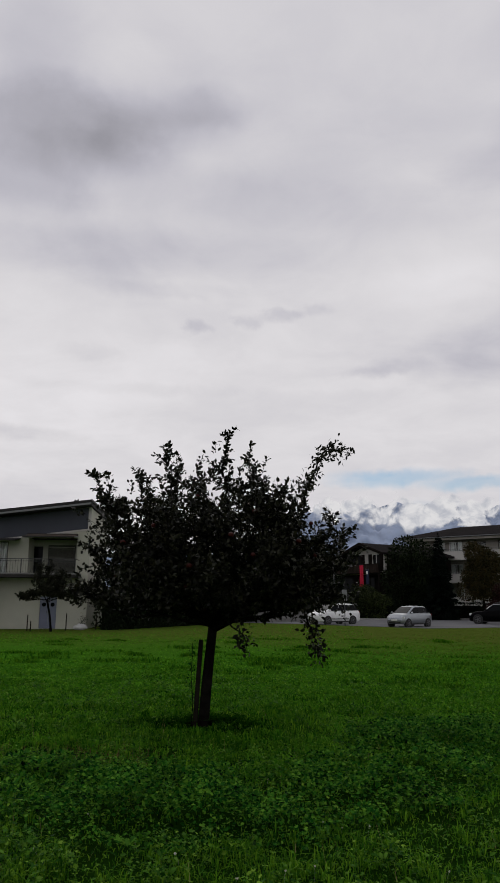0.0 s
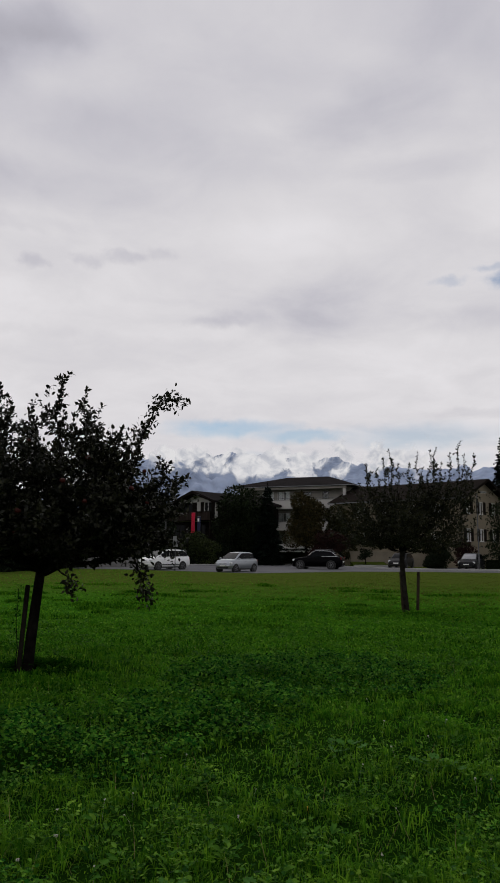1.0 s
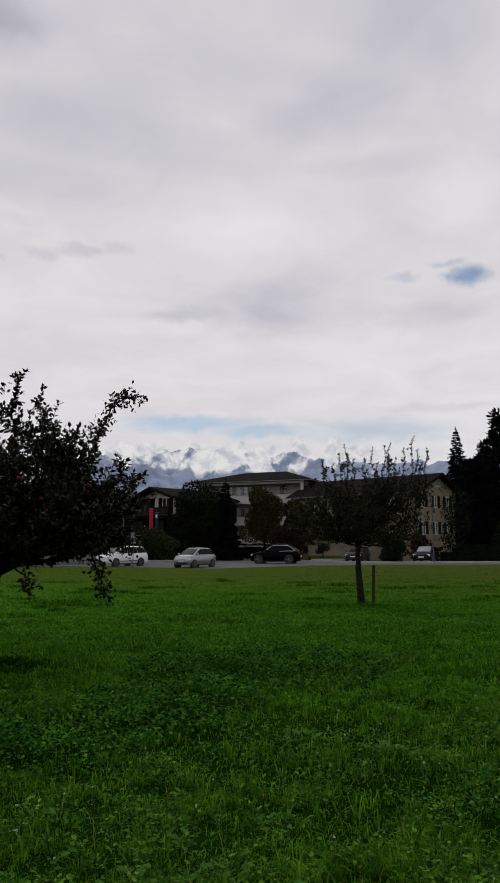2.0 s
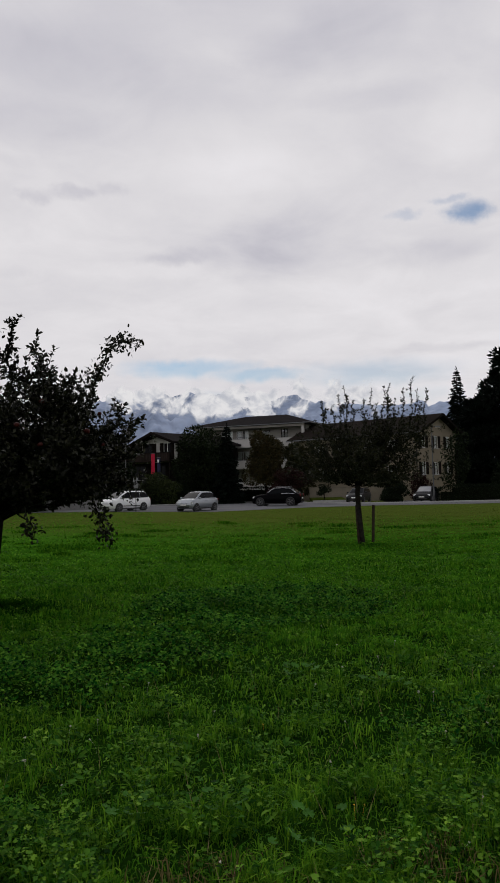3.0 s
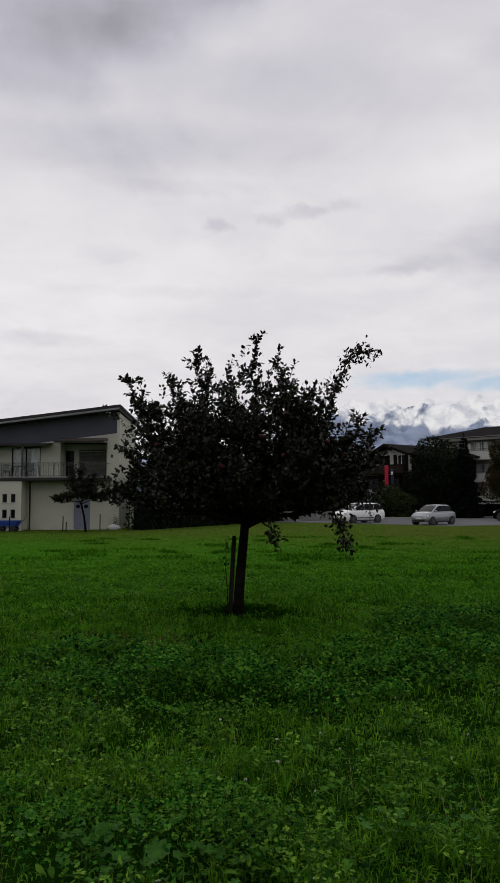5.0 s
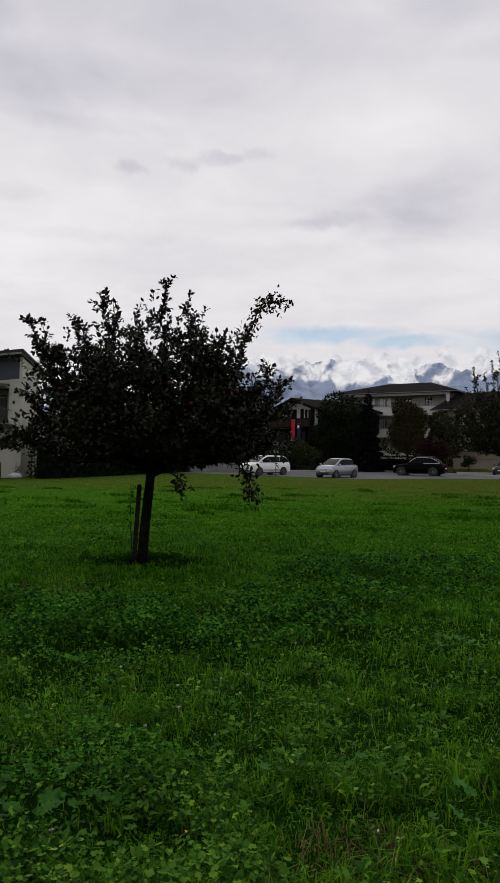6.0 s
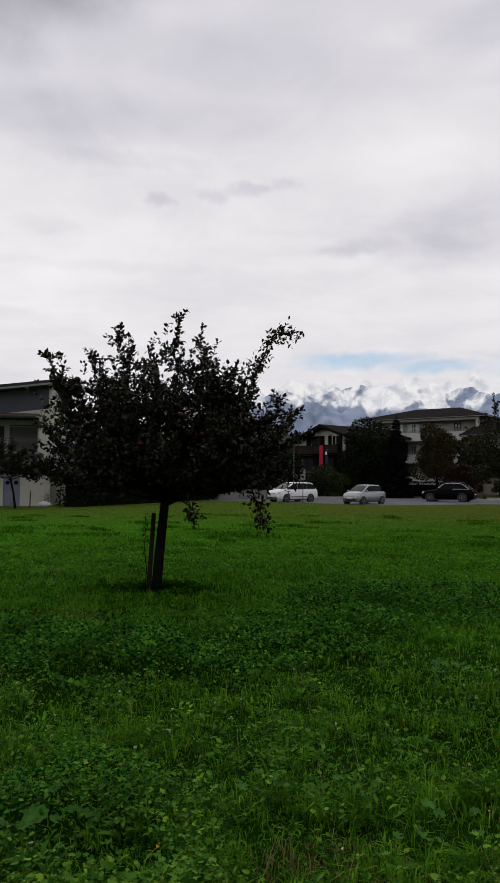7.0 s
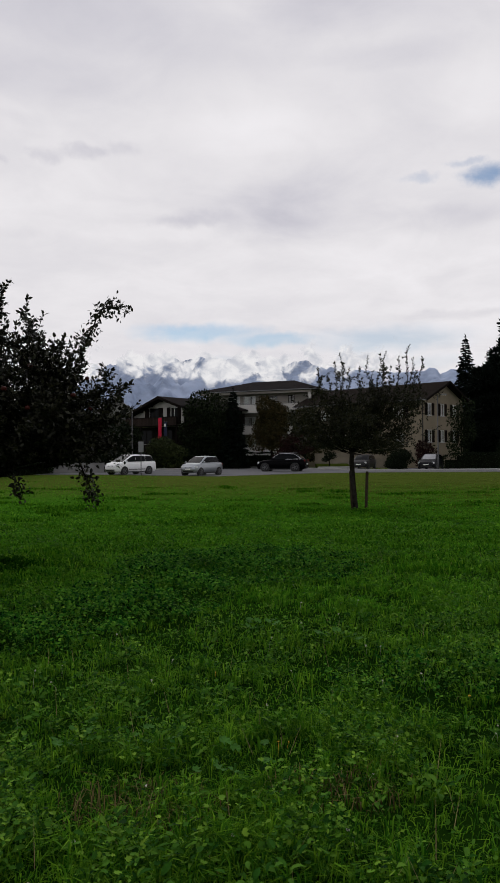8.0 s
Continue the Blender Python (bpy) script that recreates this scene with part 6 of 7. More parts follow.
tree_ob = bpy.data.objects["apple_tree"]
drooping_bough(tree_ob, [(1.55, 0.3, 3.5), (1.70, 0.3, 3.8), (1.78, 0.3, 4.04), (1.90, 0.3, 4.17), (2.08, 0.3, 4.20), (2.20, 0.3, 4.12)], 290, 23, 0.075, 0)
drooping_bough(tree_ob, [(1.0, -0.5, 2.1), (1.35, -0.6, 1.75), (1.50, -0.62, 1.4), (1.58, -0.62, 1.22), (1.63, -0.6, 1.0)], 150, 21, 0.065, 2)
drooping_bough(tree_ob, [(1.0, -0.5, 2.1), (1.3, -0.5, 1.8), (1.42, -0.55, 1.6), (1.5, -0.6, 1.48)], 90, 24, 0.09, 1)
drooping_bough(tree_ob, [(1.5, 0.2, 2.2), (1.8, 0.1, 1.95), (1.98, 0.1, 1.78), (2.06, 0.1, 1.66)], 90, 25, 0.09, 1)
drooping_bough(tree_ob, [(0.2, -0.4, 1.6), (0.4, -0.7, 1.42), (0.5, -0.78, 1.36), (0.58, -0.8, 1.25), (0.6, -0.8, 1.12)], 80, 22)


def stake(name, base, top, r, label, mat="stake"):
    b, q = Vector(base), Vector(top)
    s = thing(name, Matrix.Translation(b), label, "tree stake", "tree stakes")
    d = q - b
    bm = tube(bmesh.new(), [-0.08 * d, 0.3 * d, 0.97 * d, d], [r * 1.05, r, r * 0.98, r * 0.8], 12)
    part("post", bm, M[mat], s, smooth=False)
    return s


def at_tree(place, deg, u, v, z):
    x, y = turn((u, v), deg)
    return (place[0] + x, place[1] + y, z)


stake("tree_stake", at_tree(TREE, 15.4, -0.125, -0.02, 0), at_tree(TREE, 15.4, -0.055, -0.02, 1.22), 0.036, "round weathered wooden stake beside the apple trunk")


def climbing_shoot():
    rng = np.random.default_rng(4)
    s = thing("young_shoot", pose(*at_tree(TREE, 15.4, -0.175, -0.06, 0)), "thin leafy shoot growing up beside the stake", "plant")
    pts = np.array([(0, 0, -0.03), (0.02, 0, 0.35), (-0.02, 0.01, 0.7), (0.0, 0.0, 1.02), (-0.01, 0, 1.2)])
    part("stem", tube(bmesh.new(), pts, [0.008, 0.007, 0.006, 0.005, 0.003], 5), M["bark"], s)
    v, t = small_leafy(70, rng, pts[1:], 0.025, 0.05)
    placed("leaves", mesh_from("leaves", v, t), M["clover"], s)


climbing_shoot()

TREE2 = (4.50, 21.5)
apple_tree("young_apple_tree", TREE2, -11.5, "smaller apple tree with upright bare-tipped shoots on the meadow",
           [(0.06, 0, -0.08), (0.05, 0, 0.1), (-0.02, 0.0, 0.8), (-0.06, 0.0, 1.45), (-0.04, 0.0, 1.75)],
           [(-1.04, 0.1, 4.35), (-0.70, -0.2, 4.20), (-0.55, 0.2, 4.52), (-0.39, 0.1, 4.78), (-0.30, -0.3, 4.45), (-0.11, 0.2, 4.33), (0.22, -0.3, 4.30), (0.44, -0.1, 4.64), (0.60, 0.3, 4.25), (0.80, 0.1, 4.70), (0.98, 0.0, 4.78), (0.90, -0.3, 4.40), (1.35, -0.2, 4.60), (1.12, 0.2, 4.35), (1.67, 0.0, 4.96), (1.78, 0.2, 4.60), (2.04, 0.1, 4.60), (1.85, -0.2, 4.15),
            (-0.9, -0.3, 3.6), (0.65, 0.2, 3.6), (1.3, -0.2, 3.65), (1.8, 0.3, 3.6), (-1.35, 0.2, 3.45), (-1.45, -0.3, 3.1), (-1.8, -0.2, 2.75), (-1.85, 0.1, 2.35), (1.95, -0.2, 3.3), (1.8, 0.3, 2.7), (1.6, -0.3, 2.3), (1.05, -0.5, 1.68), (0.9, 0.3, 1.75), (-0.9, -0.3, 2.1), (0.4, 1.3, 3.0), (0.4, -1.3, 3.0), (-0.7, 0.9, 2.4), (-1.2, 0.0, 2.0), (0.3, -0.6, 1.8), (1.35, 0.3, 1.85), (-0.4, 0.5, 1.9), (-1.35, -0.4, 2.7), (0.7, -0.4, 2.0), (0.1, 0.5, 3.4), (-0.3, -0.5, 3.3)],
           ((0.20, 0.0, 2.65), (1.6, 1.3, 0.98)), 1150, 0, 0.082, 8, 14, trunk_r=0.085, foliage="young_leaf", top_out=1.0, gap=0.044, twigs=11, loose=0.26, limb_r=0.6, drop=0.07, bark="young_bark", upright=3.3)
for u, lean, r in ((-0.06, -0.05, 0.035), (0.35, 0.045, 0.045)):
    stake("tree_stake", at_tree(TREE2, -11.5, u, 0.03, 0), at_tree(TREE2, -11.5, u + lean, 0.03, 1.16), r, "round brown wooden stake beside the young apple tree", "brown_stake")

apple_tree("small_fruit_tree", (-21.4, 40.3), 28, "small crooked fruit tree in front of the cream house",
           [(0.1, 0, -0.08), (0.08, 0, 0.2), (0.0, 0, 0.9), (-0.2, 0.0, 1.75)],
           [(-0.9, 0.0, 3.9), (-0.1, 0.2, 4.1), (0.6, -0.1, 3.6), (1.5, 0.1, 2.6), (-1.75, 0.0, 1.9), (-1.2, -0.3, 2.2), (1.4, -0.2, 2.0), (0.2, -0.8, 2.6), (0.9, 0.2, 2.2)],
           ((-0.1, 0, 2.7), (1.15, 1.0, 0.85)), 420, 0, 0.12, 12, 6, trunk_r=0.07)


def leafy_tree(name, label, x, y, height, crown_low, rx, ry, mat, seed, n=2600, leaf=0.26, trunk_r=0.14, category="tree", lumps=9, taper=0.0, drop=0.25):
    """A tree or shrub: trunk, limbs and an uneven crown of lumps of leaves."""
    rng = np.random.default_rng(seed)
    n = int(n * 1.6)
    leaf *= 1.13
    t = thing(name, pose(x, y, 0, 0, 0, rng.uniform(0, 360)), label, category)
    cz, rz = (height + crown_low) / 2, (height - crown_low) / 2
    part("trunk", tube(bmesh.new(), [(0, 0, -0.1), (0.05, 0, crown_low * 0.7 + 0.2), (0, 0.05, cz), (0, 0, height - 0.3 * rz)], [trunk_r, trunk_r * 0.8, trunk_r * 0.5, 0.02], 9), M["bark"], t, smooth=True)
    centres = []
    for k in range(lumps):
        w = random_dirs(rng, 1)[0] * rng.uniform(0.35, 0.72)
        w[2] = -0.75 + 1.45 * (k + 0.5) / lumps
        s = 1 - taper * (w[2] + 1) / 2
        centres.append((w[0] * rx * s, w[1] * ry * s, cz + w[2] * rz))
    for cpt in centres:
        b = np.array([0, 0, max(0.25, min(cpt[2] - 0.4 * rz, cz))])
        part("limb", tube(bmesh.new(), bough(b, cpt, 0.0, rng, 4, 0.04), [trunk_r * 0.4, trunk_r * 0.3, trunk_r * 0.2, 0.01], 5), M["bark"], t)
    cc = np.array(centres)
    pick = rng.integers(0, lumps, n)
    s = 1 - taper * (cc[pick, 2] - cz + rz) / (2 * rz)
    w = random_dirs(rng, n) * rng.uniform(0.45, 1.0, (n, 1)) ** 0.5
    at = cc[pick] + w * np.stack([0.52 * rx * s, 0.52 * ry * s, np.full(n, 0.36 * rz)], -1)
    at[:, 2] = np.maximum(at[:, 2], crown_low + 0.08)
    v, tr = scatter(LEAF, LEAF_TRIS, at, w + random_dirs(rng, n) * 0.8 + (0, 0, -drop), random_dirs(rng, n) + (0, 0, 0.8), rng.uniform(0.6, 1.2, n) * leaf)
    tagged(placed("crown", mesh_from("crown", v, tr), M[mat], t), kind="stuff")
    return t


leafy_tree("garden_tree", "dark dense broadleaf tree between the two houses", -1.3, 83, 8.8, 0.3, 3.6, 2.6, "garden", 31, 6000, 0.3, lumps=14)
leafy_tree("round_tree", "rounded yellowish-green tree with a clipped crown", 5.7, 82, 8.1, 2.0, 2.9, 2.4, "ochre", 32, 11000, 0.22, lumps=30, taper=0.35)
leafy_tree("garden_tree", "olive-green garden tree beside the white house", 9.6, 84, 6.8, 0.8, 2.3, 2.1, "olive", 33, 5200, 0.26)
leafy_tree("red_shrub", "dark red-leaved shrub at the garden edge", 8.2, 79.0, 3.8, 0.1, 2.9, 1.6, "redleaf", 34, 3000, 0.22, 0.06, "shrub")
leafy_tree("red_shrub", "dark red-leaved shrub at the garden edge", 21.6, 76.0, 3.0, 0.1, 1.5, 1.2, "redleaf", 35, 1500, 0.2, 0.05, "shrub")
leafy_tree("garden_shrub", "small crooked shrub on the front lawn", 11.6, 77.6, 1.9, 0.75, 1.0, 0.8, "shrub", 47, 500, 0.16, 0.06, "shrub", lumps=7)
leafy_tree("round_bush", "dense rounded green bush beside the street", 17.0, 69.3, 2.0, 0.02, 1.65, 1.25, "shrub", 36, 2600, 0.16, 0.05, "bush", lumps=12)
leafy_tree("round_bush", "rounded dark bush behind the parked car", 18.5, 73, 2.1, 0.02, 1.5, 1.2, "shrub", 37, 2000, 0.18, 0.05, "bush", lumps=10)
leafy_tree("garden_tree", "thin-crowned tree in front of the beige gable", 24.6, 73.6, 7.4, 0.9, 1.7, 1.5, "garden", 38, 1500, 0.22, 0.09)
leafy_tree("garden_tree", "dark broadleaf tree behind the garden wall", -12.4, 79, 5.6, 0.4, 2.6, 2.2, "shrub", 39, 3200, 0.28, lumps=12)
leafy_tree("garden_tree", "dark broadleaf tree behind the garden wall", -16.5, 76, 6.4, 0.3, 2.9, 2.4, "shrub", 40, 3600, 0.28, lumps=12)
leafy_tree("garden_tree", "dark dense tree behind the tall hedge", -19.6, 53.5, 6.6, 0.4, 2.3, 2.2, "shrub", 46, 3600, 0.24, lumps=12)
leafy_tree("garden_tree", "dark spreading tree beside the chalet", -10.9, 83, 5.6, 0.2, 2.7, 2.2, "shrub", 45, 3600, 0.26, lumps=12)
leafy_tree("garden_shrub", "bushy green shrub in front of the chalet", -6.3, 80.5, 3.6, 0.05, 2.7, 1.7, "hedgeleaf", 41, 2600, 0.2, 0.06, "shrub", lumps=10)
leafy_tree("garden_shrub", "bushy green shrub in front of the chalet", -4.0, 81.5, 2.6, 0.05, 1.6, 1.4, "shrub", 42, 2000, 0.2, 0.06, "shrub", lumps=10)
leafy_tree("garden_shrub", "low dark shrub below the gable house", 31.0, 75.5, 4.2, 0.05, 3.2, 2.0, "shrub", 43, 2600, 0.24, 0.06, "shrub", lumps=12)
leafy_tree("garden_shrub", "low dark shrub behind the clipped hedge", 37.0, 76.5, 4.5, 0.05, 3.4, 2.0, "shrub", 44, 2600, 0.24, 0.06, "shrub", lumps=12)


def hedge(name, label, p, q, height, thick, mat, seed, density=95, leaf=0.15, wild=0.12):
    """A hedge: solid near-black boxes added for the shade inside, and a skin of leaves on every face."""
    rng = np.random.default_rng(seed)
    p, q = Vector((*p, 0)), Vector((*q, 0))
    d = q - p
    t = thing(name, pose(p.x, p.y, 0, 0, 0, math.degrees(math.atan2(d.y, d.x))), label, "hedge")
    ln = d.length
    bm = bmesh.new()
    nx = max(2, int(ln / 1.5))
    for k in range(nx):
        a, b = ln * k / nx, ln * (k + 1) / nx
        end = 0.3 if k in (0, nx - 1) else 0.0
        box(bm, (a + 0.001 + (end if k == 0 else 0), -thick / 2 + 0.12 + end, -0.1), (b - 0.001 - (end if k == nx - 1 else 0), thick / 2 - 0.12 - end, (height - 0.16 - wild * rng.uniform(0, 1)) * (1 - end)))
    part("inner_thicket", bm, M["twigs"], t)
    area = ln * height * 2 + ln * thick + 2 * thick * height
    n = int(area * density)
    x, z = rng.uniform(0, ln, n), rng.uniform(0, 1, n) * height
    y = np.where(rng.uniform(size=n) < 0.75, -thick / 2, thick / 2)
    topm = rng.uniform(size=n) < (ln * thick / area * 1.6)
    z = np.where(topm, height, z)
    y = np.where(topm, rng.uniform(-thick / 2, thick / 2, n), y)
    tail = rng.uniform(size=n) < 1.5 * thick / (ln + thick)
    x = np.where(tail, np.where(rng.uniform(size=n) < 0.5, 0.12, ln - 0.12) + rng.normal(size=n) * 0.15, x)
    y = np.where(tail, rng.uniform(-thick / 2, thick / 2, n), y)
    fall = np.clip(np.minimum(x, ln - x) / (0.55 * height), 0, 1)
    z = np.minimum(z, height * (0.62 + 0.38 * np.sqrt(fall)))
    at = np.stack([x, y, z], -1)
    lump = np.sin(x * 1.7 + seed) * np.sin(x * 0.63 + 1.0) * wild
    at[:, 2] = np.maximum(0.03, at[:, 2] * (1 + lump / height))
    at += rng.normal(size=(n, 3)) * (0.06, 0.07, 0.05)
    at[:, 2] = np.maximum(at[:, 2], 0.03)
    v, tr = scatter(LEAF, LEAF_TRIS, at, random_dirs(rng, n) + np.stack([np.zeros(n), np.sign(y) * 0.4, topm * 0.7], -1), random_dirs(rng, n) + (0, 0, 0.5), rng.uniform(0.6, 1.25, n) * leaf)
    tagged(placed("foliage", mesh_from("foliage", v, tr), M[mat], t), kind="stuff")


hedge("tall_hedge", "tall dark hedge between the cream house and the street", (-19.6, 43.9), (-15.8, 67.5), 4.2, 1.6, "shrub", 51, 60, 0.24, 0.5)
hedge("tall_hedge", "tall dark hedge behind the grey garden wall", (-22, 69), (-9.6, 69.3), 2.5, 1.4, "shrub", 52, 60, 0.22, 0.4)
hedge("clipped_hedge", "clipped dark green hedge in front of the white house", (1.2, 87.6), (9.5, 81.6), 1.65, 1.0, "shrub", 53, 80, 0.17, 0.1)
hedge("clipped_hedge", "clipped dark green hedge along the street", (21.8, 71.0), (48, 70.2), 1.5, 0.9, "shrub", 54, 90, 0.15, 0.05)
hedge("clipped_hedge", "dark hedge in front of the chalet garden", (-12.5, 78.0), (-2.2, 82.0), 1.7, 1.0, "shrub", 55, 70, 0.18, 0.2)


def conifer(name, label, x, y, height, base_r, seed, low=0.6, tip=0.9, tiers=34, droop=0.30):
    """A spruce: whorls of drooping branches, each a spray of needle tufts."""
    rng = np.random.default_rng(seed)
    t = thing(name, pose(x, y, 0), label, "conifer")
    part("trunk", tube(bmesh.new(), [(0, 0, -0.1), (0, 0, height * 0.5), (0, 0, height)], [0.22, 0.13, 0.015], 9), M["bark"], t, smooth=True)
    at, al, sz = [], [], []
    wood = bmesh.new()
    for k in range(tiers):
        f = (k + 0.3) / tiers
        z = low + (height - low - 0.3) * f
        r0 = base_r * (1 - f) ** tip * rng.uniform(0.8, 1.12) + 0.1
        nb = max(4, int(9 - 4 * f))
        off = rng.uniform(0, 6.28)
        for j in range(nb):
            a = off + 6.283 * j / nb + rng.uniform(-0.25, 0.25)
            r = r0 * rng.uniform(0.65, 1.12)
            d = np.array([math.cos(a), math.sin(a), 0])
            end = d * r + (0, 0, z - droop * r + rng.uniform(-0.1, 0.1))
            tube(wood, [(0, 0, z), tuple(d * r * 0.6 + (0, 0, z - droop * r * 0.75)), tuple(end)], [0.03, 0.02, 0.006], 3)
            m = max(8, int(r * 30))
            s = rng.uniform(0.18, 1.0, m)
            c = np.stack([d[0] * r * s, d[1] * r * s, z - droop * r * s * (1.3 - 0.4 * s)], -1)
            side = np.array([-d[1], d[0], 0])
            c += side * rng.normal(size=(m, 1)) * 0.16 * r * (1.1 - s[:, None]) + rng.normal(size=(m, 3)) * 0.05
            at.append(c)
            al.append(d + side * rng.normal(size=(m, 1)) * 0.8 + np.array([0, 0, -0.45]) + rng.normal(size=(m, 3)) * 0.2)
            sz.append(rng.uniform(0.30, 0.55, m) * (0.55 + 0.45 * (1 - f)))
    tip_n = 14
    at.append(np.stack([rng.normal(size=tip_n) * 0.03, rng.normal(size=tip_n) * 0.03, np.linspace(height - 0.9, height, tip_n)], -1))
    al.append(random_dirs(rng, tip_n) * 0.7 + (0, 0, 1.0))
    sz.append(np.full(tip_n, 0.2))
    part("branches", wood, M["bark"], t)
    at, al, sz = np.concatenate(at), np.concatenate(al), np.concatenate(sz)
    v, tr = scatter(LEAF * (0.8, 1, 1), LEAF_TRIS, at, al, random_dirs(rng, len(at)), sz * 1.5)
    tagged(placed("needles", mesh_from("needles", v, tr), M["needle"], t), kind="stuff")


conifer("spruce", "tall slender dark spruce behind the houses", 30.5, 90, 16.2, 3.9, 61, 0.6, 1.0, 48, 0.35)
conifer("slim_conifer", "slim dark conifer beside the garden tree", 1.4, 81, 8.9, 1.5, 62, 0.3, 0.8, 32)


def pine(name, label, x, y, height, spread, seed, clumps=120, low=0.2):
    """A broad dark pine: bent limbs ending in rounded clumps of needles."""
    rng = np.random.default_rng(seed)
    t = thing(name, pose(x, y, 0), label, "conifer")
    part("trunk", tube(bmesh.new(), [(0, 0, -0.1), (0.1, 0, height * 0.4), (0, 0.1, height * 0.92)], [0.36, 0.26, 0.05], 10), M["bark"], t, smooth=True)
    wood = bmesh.new()
    at, al = [], []
    for k in range(clumps):
        f = rng.uniform(0.0, 1.0)
        z = height * (low + (1 - low) * f)
        prof = math.sin(math.pi * min(1, (f * 0.82 + 0.30))) ** 0.7 if f < 0.98 else 0.2
        a = rng.uniform(0, 6.283)
        r = spread * prof * rng.uniform(0.55, 1.05)
        c = np.array([math.cos(a) * r, math.sin(a) * r, z])
        tube(wood, bough((0, 0, max(1.0, z - 0.25 * r - 0.4)), c, -0.1, rng, 4, 0.02), [0.09, 0.06, 0.04, 0.015], 4)
        m = 190
        w = random_dirs(rng, m)
        rad = rng.uniform(0.7, 1.25)
        at.append(c + w * rng.uniform(0.4, 1, (m, 1)) * np.array([rad * 1.25, rad * 1.25, rad * 0.62]))
        al.append(w + (0, 0, 0.5))
    part("limbs", wood, M["bark"], t)
    at, al = np.concatenate(at), np.concatenate(al)
    v, tr = scatter(LEAF * (0.8, 1, 1), LEAF_TRIS, at, al, random_dirs(rng, len(at)), rng.uniform(0.38, 0.7, len(at)))
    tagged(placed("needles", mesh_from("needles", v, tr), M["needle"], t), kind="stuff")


pine("pine", "huge dark spreading pine behind the hedge", 37.2, 85.0, 21.5, 7.4, 71, 190, 0.10)
pine("pine", "dark bushy conifer beside the spruce", 33.2, 88, 11.8, 3.4, 72, 80, 0.06)


# ---- meadow plants ----
rng = np.random.default_rng(77)


def field(n, r0, r1, az0=-46.0, az1=42.0):
    """Places over the meadow, thickest where one stands."""
    r = np.exp(rng.uniform(math.log(r0), math.log(r1), n))
    a = rng.uniform(az0, az1, n)
    # the thick growth thins out to both sides
    a = np.radians(np.where(rng.uniform(size=n) < 0.16, a + rng.normal(size=n) * 26, a))
    return 0.3 + r * np.sin(a), r * np.cos(a) - 0.4, r


def edge_y(x):
    xs, ys = zip(*NEAR_EDGE)
    return np.interp(x, xs, ys)


def patchiness(x, y):
    """How much clover grows at a place: one long patch below the apple tree, and smaller ones."""
    def spot(cx, cy, lx, ly, deg):
        c, s = math.cos(radians(deg)), math.sin(radians(deg))
        u, v = (x - cx) * c + (y - cy) * s, -(x - cx) * s + (y - cy) * c
        return np.clip(2.0 * (1.2 - np.hypot(u / lx, v / ly)), 0, 1)
    wav = 0.25 * np.sin(1.9 * x + 0.7 * y) * np.sin(1.3 * y - 0.8 * x)
    k = np.maximum.reduce([spot(-2.2, 6.9, 2.6, 1.3, 12), spot(0.9, 10.4, 2.0, 1.5, 20), spot(-0.6, 8.2, 1.7, 1.1, 40), spot(-1.6, 3.6, 1.2, 0.6, 10), spot(2.3, 5.2, 0.9, 0.6, -10)])
    holes = 0.75 + 0.55 * np.sin(1.4 * x + 1.1 * np.sin(1.1 * y)) * np.sin(1.7 * y + 0.9 * np.sin(1.3 * x))
    return np.clip((k + wav * (k > 0.02)) * np.clip(holes, 0.35, 1.1), 0, 1)


def off_trunks(x, y):
    keep = y < edge_y(x) - 0.25
    for px, py in (TREE, TREE2):
        keep &= np.hypot(x - px, y - py + 0.12) > 0.26
    # the cream house and its apron
    c, s = math.cos(radians(17.5)), math.sin(radians(17.5))
    u, v = (x + 21.17) * c + (y - 44.6) * s, -(x + 21.17) * s + (y - 44.6) * c
    keep &= ~((u < 0.6) & (v > -2.4))
    return keep


def lattice(x, y, size, seed):
    """Smooth random heights, 0 to 1, on a grid of that size in metres."""
    def corner(i, j):
        n = (i * 374761393 + j * 668265263 + seed * 974634777) & 0xFFFFFFFF
        n = ((n ^ (n >> 13)) * 1274126177) & 0xFFFFFFFF
        return ((n ^ (n >> 16)) & 0xFFFF) / 65535.0
    u, v = x / size + 0.37 * y / size, y / size - 0.37 * x / size
    i, j = np.floor(u).astype(np.int64), np.floor(v).astype(np.int64)
    f, g = u - i, v - j
    f, g = f * f * (3 - 2 * f), g * g * (3 - 2 * g)
    return (corner(i, j) * (1 - f) + corner(i + 1, j) * f) * (1 - g) + (corner(i, j + 1) * (1 - f) + corner(i + 1, j + 1) * f) * g


def rough_field(x, y, size, seed, lo=0.3, hi=0.7):
    k = (lattice(x, y, size, seed) + 0.55 * lattice(x, y, size * 0.45, seed + 1) + 0.3 * lattice(x, y, size * 0.2, seed + 2)) / 1.85
    k = np.clip((k - lo) / (hi - lo), 0, 1)
    return k * k * (3 - 2 * k)


def canopy(x, y):
    """How high the growth stands, 0 in the dark hollows to 1 on the mounds."""
    r = np.hypot(x, y)
    even = np.clip((r - 8) / 12, 0, 0.62)
    return rough_field(x, y, 0.42, 11, 0.36, 0.66) * (1 - even) + 0.72 * even


def clumps(x, y):
    """Where broad weeds crowd together, 0 to 1, in patches of half a metre to two metres."""
    return rough_field(x, y, 0.75, 31, 0.3, 0.7)


